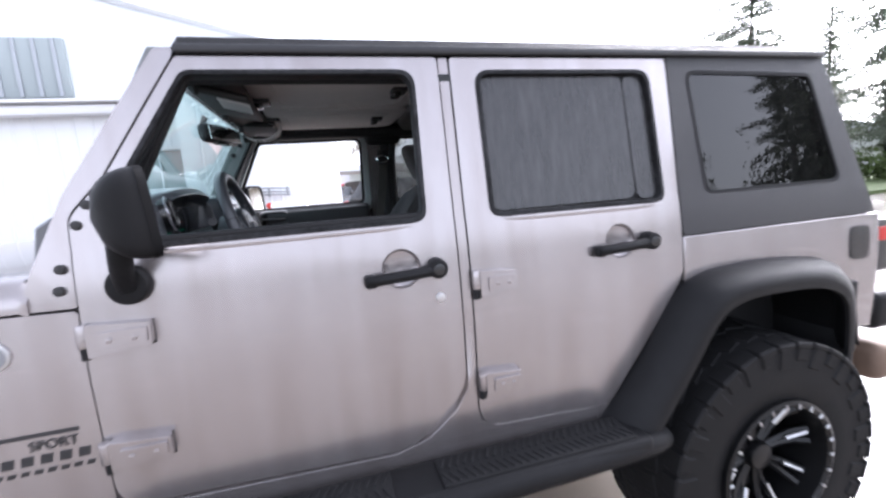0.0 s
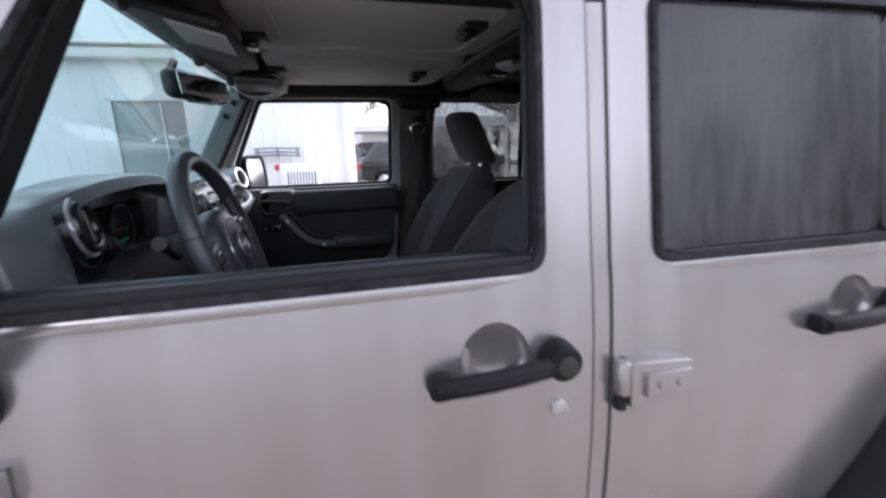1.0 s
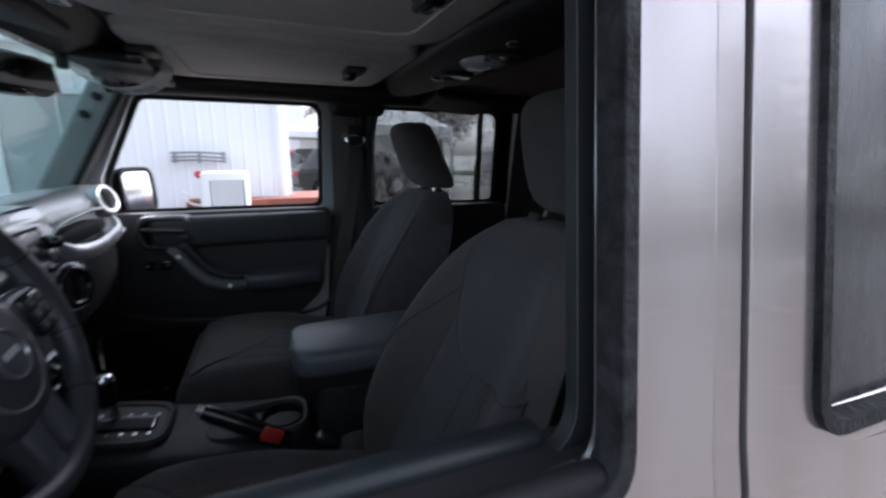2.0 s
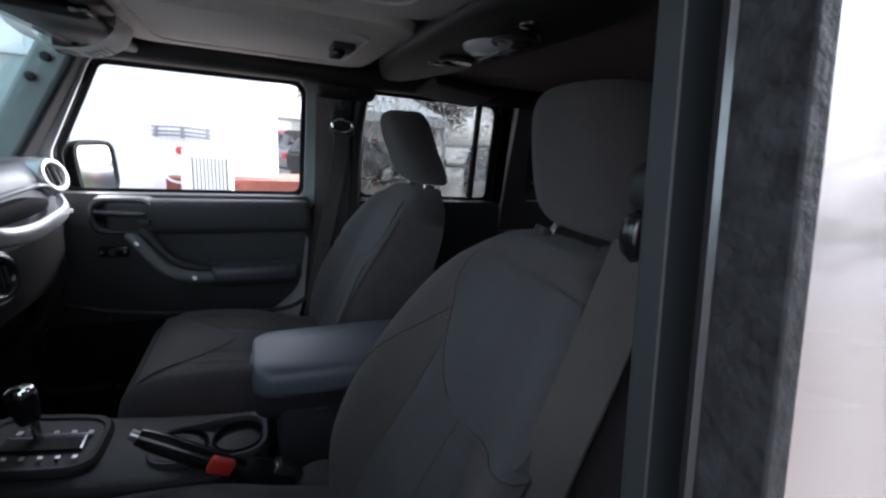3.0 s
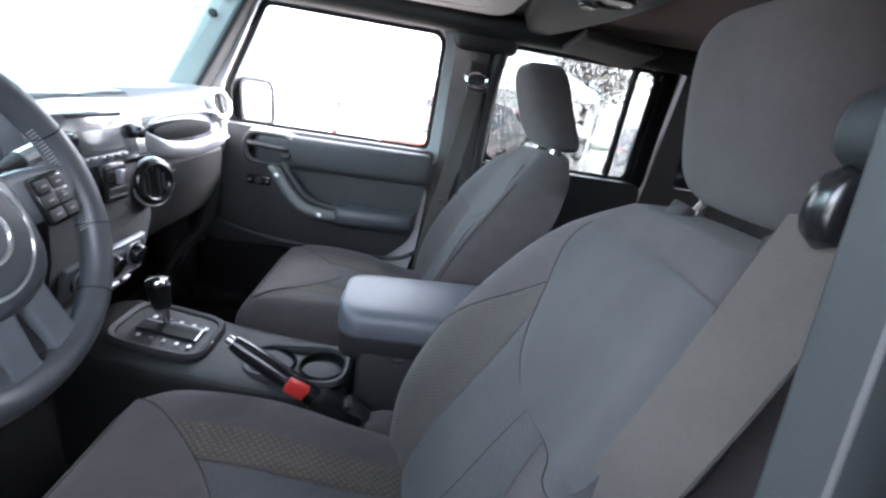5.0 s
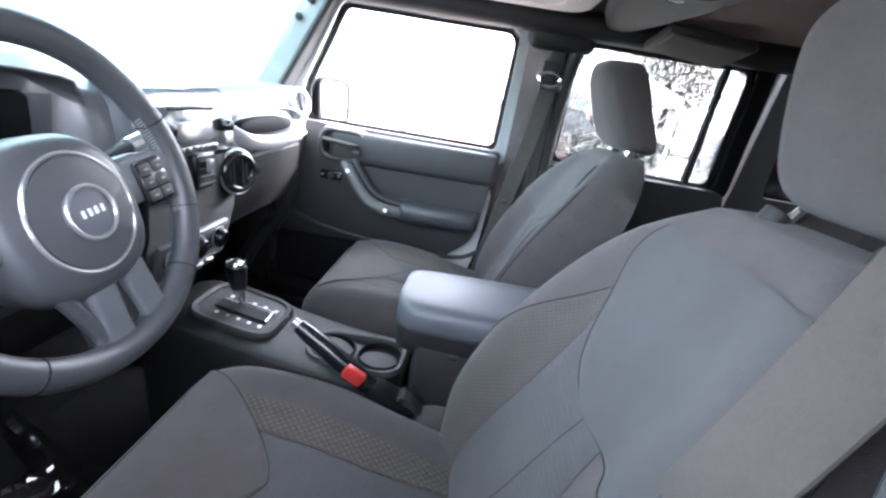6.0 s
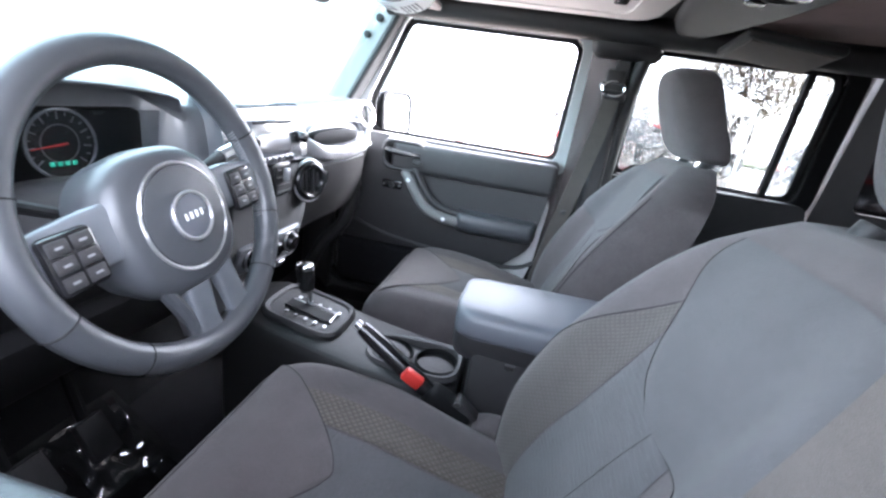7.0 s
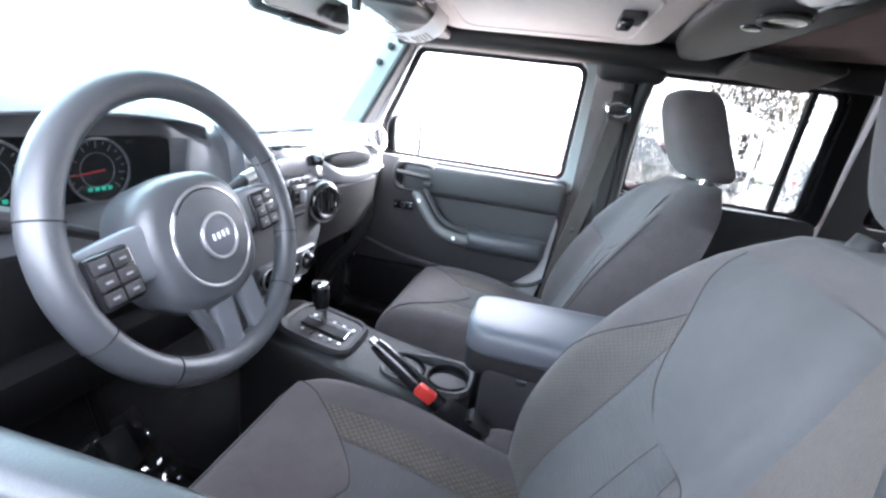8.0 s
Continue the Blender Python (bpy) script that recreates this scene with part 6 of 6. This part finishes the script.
# ---- interior: door panel, belts, roof trim ----
pd = doors[(True, 1)]
panel = thick(flat(rounded([(-.80, 1.335), (-.80, .925), (-.185, .935), (-.088, 1.03), (-.045, 1.335)], [.03, .06, .07, .10, .02]), (), (1.0, 1.1, 1.2, 1.28)), lambda a, b: (a, .665 + (.010 if b < 1.0 else 0) + .03 * max(0, (b - 1.28) / .055), b), lambda a, b: (a, side(b) - .024, b))
part("inner_panel", panel, "door_plastic", pd, "black moulded inner panel", bevel=.012, seg=3)
part("upper_roll", rbox((-.33, .660, 1.275), (.56, .05, .105), .022, 4), "door_plastic", pd, "soft upper roll")
part("handle_cup", loft([[(x, .655 - d, z) for x, z in [(p.x, p.y) for p in rounded(inset([(-.645, 1.225), (-.645, 1.33), (-.485, 1.33), (-.485, 1.225)], i), .04, 5)]] for d, i in ((-.02, -.004), (.014, 0), (.020, .006), (.016, .014), (-.005, .018))], cap=False), "door_plastic", pd, "rounded latch surround")
part("inside_latch", tube(smooth_path([(-.625, .640, 1.292), (-.60, .628, 1.290), (-.54, .628, 1.286), (-.51, .640, 1.284)], 4), .011, 10, squash=.7), "door_plastic", pd, "inside door latch")
part("lock_lever", rbox((-.513, .632, 1.262), (.03, .02, .018), .005, 2), "door_plastic", pd)
part("cup_back", rbox((-.565, .668, 1.278), (.13, .006, .075), .002), "black_plastic", pd)
part("switch_plate", rbox((-.600, .657, 1.171), (.072, .012, .030), .004, 2), "gloss_black", pd, "mirror switch plate")
part("switch_knob", cyl((-.600, .652, 1.171), (-.600, .640, 1.171), .010, n=16, bevel=.002), "door_plastic", pd)
for d in (-.028, .028):
    part("switch_screw", cyl((-.600 + d, .652, 1.171), (-.600 + d, .648, 1.171), .004, n=10), "satin_silver", pd)
grab = smooth_path([(-.556, .652, 1.222), (-.531, .634, 1.200), (-.492, .622, 1.150), (-.452, .616, 1.113), (-.392, .620, 1.094), (-.330, .640, 1.090)], 6)
part("pull_handle", tube(grab, [.019 + .009 * k / (len(grab) - 1) for k in range(len(grab))], 14, squash=.8), "pull_grey", pd, "grey pull handle")
for p in ((-.533, .6145, 1.202), (-.392, .5965, 1.096)):
    part("screw", cyl(p, (p[0], p[1] - .006, p[2] + .002), .007, n=14, bevel=.001), "satin_silver", pd, "bright screw")
part("pull_lip", tube([q + Vector((.02, .004, .026)) for q in grab], .012, 10), "door_plastic", pd)
ar = [[(x, y, z) for y, z in ((.70, 1.05), (.63 + e, 1.055), (.606 + e, 1.073), (.602 + e, 1.103), (.612 + e, 1.124), (.70, 1.132))] for x, e in ((-.362, .03), (-.342, .0), (-.13, .0), (-.095, .012), (-.080, .04))]
part("door_armrest", loft(ar), "leather", pd, "black padded armrest", bevel=.008, seg=3)
part("lower_crease", tube(smooth_path([(-.74, .662, 1.02), (-.60, .650, .985), (-.40, .646, .965), (-.15, .650, .955), (-.06, .66, .99)], 5), .008, 8), "door_plastic", pd)
part("inner_shell", thick(flat(rounded([(-.80, 1.10), (-.80, .78), (-.12, .76), (-.066, .98), (-.050, 1.20)], [.03, .06, .10, .12, .02])), lambda a, b: (a, .708, b), lambda a, b: (a, side(b) - .026, b)), "pale_paint", pd, "pale painted inner door skin", bevel=.004)
part("map_pocket", rbox((-.52, .672, .86), (.54, .06, .17), .02, 3), "carpet", pd, "black map pocket")
# driver door inside top edge
dd = doors[(True, -1)]
part("inner_panel", thick(flat(rounded([(-.80, 1.335), (-.80, .80), (-.12, .76), (-.035, .98), (-.028, 1.335)], [.03, .06, .10, .12, .02]), (), (1.0, 1.2, 1.3)), lambda a, b: (a, -.690 - .02 * max(0, (b - 1.28) / .055), b), lambda a, b: (a, -(side(b) - .024), b)), "black_plastic", dd, "black inner panel", bevel=.012, seg=3)
part("belt_moulding", rbox((-.398, -.765, 1.334), (.655, .020, .030), .008, 3), "rubber", dd, "black belt moulding")
part("inner_sill", rbox((-.402, -.714, 1.333), (.64, .026, .026), .009, 3), "sill_grey", dd, "pale grey inner sill")
for s in (-1, 1):
    rd = doors[(False, s)]
    part("inner_panel", thick(flat(rounded([(.06, 1.325), (.06, .76), (.44, .74), (.70, 1.10), (.70, 1.325)], .04)), lambda a, b: (a, s * .69, b), lambda a, b: (a, s * (side(b) - .024), b)), "black_plastic", rd, "black inner panel", bevel=.01)

for s in (-1, 1):
    trim = thing("pillar_trim", (.05, s * .69, .9), "black pillar trim carrying the seat belt loop", "car trim", group="pillar trims")
    q = .034 if s > 0 else 0.0
    part("upper_trim", loft([[(x, s * y, z) for x, y in ((.005 + q, .722), (.000 + q, .700), (.012 + q, .668 + i), (.085, .664 + i), (.105, .700), (.105, .722))] for z, i in ((.95, .0), (1.30, .0), (1.55, .0), (1.70, -.008))]), "pillar_trim_grey" if s < 0 else "black_plastic", trim, bevel=.006)
    part("height_slider", rbox((.05, s * .660, 1.57), (.05, .012, .12), .006, 2), "black_plastic", trim)
    belt = thing("seat_belt", (.06, s * .64, .75), "grey woven seat belt hanging from its loop", "seat belt", group="seat belts")
    ring = [(.050 + .032 * math.cos(q), s * (.640 + .004 * math.sin(q)), 1.575 + .020 * math.sin(q)) for q in (2 * math.pi * k / 20 for k in range(20))]
    if s > 0:
        part("loop", tube(ring, .0055, 8, loop=True), "chrome", belt, "bright steel belt loop")
        part("loop_cover", rbox((.055, s * .645, 1.558), (.07, .022, .03), .010, 3), "black_plastic", belt)
        pts = smooth_path([(.052, .640, 1.56), (.03, .632, 1.40), (-.005, .622, 1.22), (-.035, .622, 1.05), (-.06, .632, .85)], 6)
        web = []
        for p in pts:
            web.append([p + Vector((dx, dy, 0)) for dx, dy in ((-.024, .001), (-.024, -.0015), (.024, -.0015), (.024, .001))])
        part("webbing", loft(web), "belt_web", belt)
        part("stop_button", cyl((-.01, .618, 1.19), (-.01, .612, 1.19), .008, n=12), "black_plastic", belt)
    else:
        part("loop_cover", loft([[Vector((.072 + a * math.cos(q), -.577 + d, 1.475 + b * math.sin(q))) for q in (2 * math.pi * k / 24 for k in range(24))] for d, a, b in ((-.010, .004, .008), (-.008, .010, .018), (0, .012, .022), (.008, .010, .018), (.010, .004, .008))]), "gloss_black", belt, "black belt loop cover", smooth=70)
        part("guide_arm", rbox((.088, -.605, 1.514), (.050, .095, .044), .019, 4), "pillar_trim_grey", belt, "grey guide arm")
        pts = smooth_path([(.079, -.576, 1.466), (.045, -.576, 1.36), (.006, -.577, 1.247), (-.036, -.590, 1.10), (-.062, -.62, .90)], 6)
        web = []
        for p in pts:
            web.append([p + Vector((dx, dy, dz)) for dx, dy, dz in ((.0075, -.025, .0), (.0045, -.025, 0), (-.0055, .024, 0), (-.0025, .024, 0))])
        part("webbing", loft(web), "belt_web", belt)

# padded roll cage and sound bar
cage = thing("roll_cage", (0, 0, 1.65), "black padded roll bars under the roof", "roll bar")
for s in (-1, 1):
    part("side_bar", tube(smooth_path([(-.66, s * .63, 1.735), (-.40, s * .63, 1.735), (0, s * .63, 1.732), (.45, s * .63, 1.728), (1.0, s * .62, 1.70), (1.4, s * .60, 1.50)], 5), .038, 12), "padded_vinyl", cage, "padded side bar")
    part("upright", tube(smooth_path([(.12, s * .62, 1.735), (.118, s * .645, 1.69), (.105, s * .680, 1.55), (.10, s * .695, 1.3), (.10, s * .70, .8)], 5), .021, 12), "padded_vinyl", cage, "padded upright")
    part("gusset", rbox((.06, s * .645, 1.705), (.20, .05, .10), .03, 3), "padded_vinyl", cage)
    part("top_trim", rbox((-.30, s * .668, 1.728), (.64, .06, .05), .016, 3), "padded_vinyl", cage)
    part("rear_top_trim", rbox((.42, s * .66, 1.722), (.66, .06, .05), .016, 3), "padded_vinyl", cage)
bar = thing("sound_bar", (.21, 0, 1.68), "black overhead speaker bar with a dome light", "sound bar")
rings = []
for y, zc, d in ((-.60, 1.755, .035), (-.50, 1.754, .06), (-.30, 1.753, .085), (-.16, 1.752, .090), (0, 1.752, .090), (.16, 1.752, .090), (.30, 1.753, .085), (.50, 1.754, .06), (.60, 1.755, .035)):
    rings.append([(.205 + 1.25 * d * math.copysign(abs(math.cos(q)) ** .6, math.cos(q)), y, zc + .031 * math.copysign(abs(math.sin(q)) ** .7, math.sin(q))) for q in (2 * math.pi * k / 24 for k in range(24))])
part("housing", loft(rings), "padded_vinyl", bar, "black moulded housing", smooth=60)
for s in (-1, 1):
    sp = part("speaker_grille", cyl((.205, s * .118 - .018, 1.732), (.203, s * .118 - .018, 1.714), .046, .040, n=28, bevel=.006), "gloss_black", bar, "round speaker grille")
    part("speaker_ring", tube([Vector((.203 + .036 * math.cos(q), s * .118 - .018 + .036 * math.sin(q), 1.714)) for q in (2 * math.pi * k / 28 for k in range(28))], .004, 6, loop=True), "black_plastic", sp)
    part("tweeter", cyl((.185, s * .196 - .018, 1.732), (.183, s * .196 - .018, 1.716), .022, .018, n=18, bevel=.003), "gloss_black", bar)
dome = part("dome_light", loft([[Vector((.200 + a * math.cos(q), -.055 + b * .75 * math.sin(q), 1.724 - d)) for q in (2 * math.pi * k / 28 for k in range(28))] for d, a, b in ((0, .050, .085), (.010, .046, .080), (.018, .030, .055), (.020, .003, .005))]), "dome_lens", bar, "clear dome light lens", smooth=60)
part("lens_bar", rbox((.200, -.055, 1.703), (.006, .08, .004), .001, 1), "print_grey", dome)
flap = thing("quarter_trim_flap", (.385, .505, 1.70), "grey padded trim flap above the rear door glass", "car trim")
part("flap", rbox((.385, .505, 1.702), (.22, .17, .024), .010, 3, rot=(-9, 5, 0)), "padded_vinyl", flap)
part("flap_panel", rbox((.386, .503, 1.6905), (.19, .14, .008), .003, 2, rot=(-9, 5, 0)), "flap_grey", flap, "dull grey panel in a black frame")
part("flap_edge", tube([(.28, .585, 1.700), (.49, .585, 1.682)], .010, 8), "padded_vinyl", flap)

# headliner panels
lin = thing("headliner", (-.2, 0, 1.73), "light grey moulded roof lining panels", "headliner", "structure")
for yc in (-.30, .30):
    part("front_lining", loft([[(x, yc + y, z) for x, y in [(p.x, p.y) for p in rounded(inset([(-.50, -.27), (.10, -.27), (.10, .27), (-.50, .27)], i), .07, 5)]] for z, i in ((1.765, 0), (1.748, .004), (1.742, .016))]), "headliner", lin, "pale front roof panel", smooth=50)
    part("lining_ridge", tube([(x, yc + y, 1.742) for x, y in [(p.x, p.y) for p in rounded([(-.42, -.19), (.02, -.19), (.02, .19), (-.42, .19)], .06, 5)]], .004, 6, loop=True), "headliner", lin)
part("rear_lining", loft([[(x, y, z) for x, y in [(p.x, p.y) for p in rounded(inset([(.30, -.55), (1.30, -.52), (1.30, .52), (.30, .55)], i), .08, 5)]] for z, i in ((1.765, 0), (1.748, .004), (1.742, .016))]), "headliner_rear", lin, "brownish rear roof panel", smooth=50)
part("roof_underside", rbox((.40, 0, 1.768), (1.98, 1.38, .004)), "padded_vinyl", lin)
for k, (lx, ly) in enumerate(((-.02, .25), (-.02, -.35), (-.47, .2), (-.47, -.2))):
    lt = thing("roof_latch", (lx, ly, 1.735), "black roof panel latch", "latch", group="roof latches")
    part("base", rbox((lx, ly, 1.736), (.05, .075, .016), .005, 2), "black_plastic", lt)
    part("lever", rbox((lx - .012, ly, 1.722), (.03, .06, .014), .005, 2), "gloss_black", lt)

# header, visors, mirror
hd = thing("header_trim", (-.60, 0, 1.72), "black header trim above the windscreen", "car trim")
part("cover", loft([[(x, y, z) for x, z in ((-.66, 1.768), (-.655, 1.725), (-.61, 1.715), (-.54, 1.735), (-.50, 1.768))] for y in (-.64, -.60, 0, .60, .64)]), "padded_vinyl", hd, bevel=.008)
for s in (-1, 1):
    vis = thing("sun_visor", (-.55, s * .34, 1.70), "black fabric sun visor folded up", "sun visor", group="sun visors")
    part("pad", rbox((-.545, s * .36, 1.700 if s < 0 else 1.722), (.15, .36, .022), .010, 3, rot=(0, 14 if s < 0 else 4, 0)), "padded_vinyl", vis)
    part("pivot", tube([(-.60, s * .53, 1.70), (-.60, s * .56, 1.72)], .007, 8), "black_plastic", vis)
    part("clip", rbox((-.60, s * .16, 1.70), (.02, .02, .03), .005, 2), "black_plastic", vis)
card = part("warning_label", rbox((-.518, -.452, 1.6785), (.082, .145, .002), 0, rot=(0, 14, 4)), "white_card", None)
tagged(card, "white warning label sheet on the sun visor", "label")
tag = thing("hang_tag", (-.548, .355, 1.69), "curled white paper tag wrapped round the visor", "paper tag")
rows = []
for k in range(13):
    a = radians(-178 + 186 * k / 12)
    rows.append([(-.548 + .093 * math.cos(a), .355 + w, 1.738 + .067 * math.sin(a)) for w in (-.065, -.03, .0, .03, .065)])
paper = sheet(rows)
part("paper", paper, "white_card", tag)
for k in range(5):
    part("print_line", rbox((-.548 + .093 * math.sin(radians(14 + 6 * k)), .375 - .008 * (k % 2), 1.738 - .0685 * math.cos(radians(14 + 6 * k))), (.0045, .075 - .02 * (k % 2), .001), 0, rot=(0, -(10 + 5 * k), 0)), "print_grey", tag)
part("print_block", rbox((-.555, .35, 1.6695), (.026, .045, .001), 0, rot=(0, 3, 0)), "print_grey", tag)
rv = thing("rear_view_mirror", (-.66, .06, 1.66), "black rear-view mirror hanging at the windscreen", "mirror")
part("housing", rbox((-.665, .05, 1.665), (.045, .245, .072), .022, 4, rot=(0, -8, -17)), "black_plastic", rv)
part("mirror_glass", rbox((-.642, .043, 1.665), (.004, .222, .054), .0015, 1, rot=(0, -8, -17)), "chrome", rv, "mirror glass")
part("stem", tube(smooth_path([(-.69, .045, 1.67), (-.715, .03, 1.70), (-.70, .02, 1.73)], 4), .010, 10), "black_plastic", rv)
part("buttons", rbox((-.655, .05, 1.632), (.03, .10, .014), .004, 2, rot=(0, 0, -17)), "gloss_black", rv)

# floor
for s in (-1, 1):
    mat = thing("floor_mat", (-.66, s * .40, .70), "black floor mat in clear plastic wrap" if s < 0 else "black rubber floor mat", "floor mat", group="floor mats")
    rows = []
    rng = random.Random(3 + s)
    for i in range(18):
        x = -.90 + .42 * i / 17
        rows.append([(x, s * .40 - .22 + .44 * j / 18, .705 + max(0, (-x - .78)) * .9 + .004 * rng.random()) for j in range(19)])
    mt = sheet(rows)
    bmesh.ops.solidify(mt, geom=mt.faces[:], thickness=.01)
    part("mat", mt, "rubber", mat)
    if s < 0:
        rows = []
        for i in range(30):
            x = -.88 + .40 * i / 29
            rows.append([(x, s * .40 - .20 + .40 * j / 30, .722 + max(0, (-x - .78)) * .9 + .022 * noise.noise((x * 16, j * .45, 1.0)) ** 2 * 6 + .012 * noise.noise((x * 40, j * 1.1, 4.0))) for j in range(31)])
        wrap = sheet(rows)
        part("plastic_wrap", wrap, "wrap_film", mat, "crinkled clear plastic wrap", smooth=50)
for s in (-1, 1):
    sl = part("door_sill", tube(smooth_path([(-.87, s * .70, 1.05), (-.86, s * .70, .85), (-.80, s * .70, .765), (-.70, s * .70, .745), (-.10, s * .70, .740)], 6), .020, 10), "gloss_black", suv, "black door sill seal")
    part("kick_panel", rbox((-.88, s * .68, .92), (.12, .05, .42), .015, 2), "black_plastic", suv)
# pedals
for py, w in ((-.30, .05), (-.42, .09)):
    pe = thing("pedal", (-.83, py, .80), "black rubber-faced foot pedal", "pedal", group="pedals")
    part("pad", rbox((-.80, py, .83), (.02, w, .08), .005, 2, rot=(0, -30, 0)), "rubber", pe)
    part("arm", tube([(-.82, py, .84), (-.86, py, 1.0)], .010, 8), "trim_black", pe)

# lettering on the fender
def lettering(txt, x, z, size, mat, parent, name):
    cu = bpy.data.curves.new(name, "FONT")
    cu.body, cu.size, cu.extrude = txt, size, .0006
    cu.align_x = "RIGHT"
    tmp = new(name, cu)
    me = bpy.data.meshes.new_from_object(tmp.evaluated_get(bpy.context.evaluated_depsgraph_get()))
    bpy.data.objects.remove(tmp)
    bm = bmesh.new()
    bm.from_mesh(me)
    bm.transform(Matrix.Translation((x, -side(z) - .0035, z)) @ pose(0, 0, 0, 90, 0, 0))
    part(name, bm, mat, parent, smooth=0)


band = part("decal_band", side_panel([(-1.20, .960), (-1.20, .951), (-.868, .951), (-.868, .960)], [], -1, .002, .0015), "black_plastic", suv, "black decal band")
lettering("SPORT", -.872, .922, .030, "black_plastic", suv, "letters")
for zc, x0, h in ((.890, -1.12, .021), (.868, -1.06, .010)):
    for k in range(8 if h > .02 else 9):
        w = (-.845 - x0) / (8 if h > .02 else 9)
        part("letter_bar", side_panel([(x0 + k * w, zc), (x0 + k * w + .004, zc + h), (x0 + (k + .62) * w + .004, zc + h), (x0 + (k + .62) * w, zc)], [], -1, .002, .0015), "black_plastic", suv)
bd = part("fender_badge", cyl(on_side(-.985, 1.135, -1, -.002), on_side(-.985, 1.135, -1, .005), .030, n=32, bevel=.002), "satin_silver", suv, "round bright badge")
part("badge_face", cyl(on_side(-.985, 1.135, -1, .004), on_side(-.985, 1.135, -1, .0065), .023, n=28), "print_grey", bd)


# ---- doors, wheels and seats become parts of the car ----
def as_part(ob, main_name, name):
    """Turns a built assembly into one part of the car: its main mesh carries the rest."""
    every = ob.children_recursive
    main = next(c for c in every if c.name.split(".")[0] == main_name)
    for c in every:
        if c is not main:
            c.parent = main
    main.parent = suv
    main.location = Vector(ob.location) - Vector(suv.location)
    main.name = name
    tagged(main, ob["label"])
    bpy.data.objects.remove(ob)


for d in list(doors.values()):
    as_part(d, "skin", "door")
for w in wheels:
    as_part(w, "tyre", "wheel")
for w in (driver_seat, passenger_seat):
    as_part(w, "backrest", "seat")
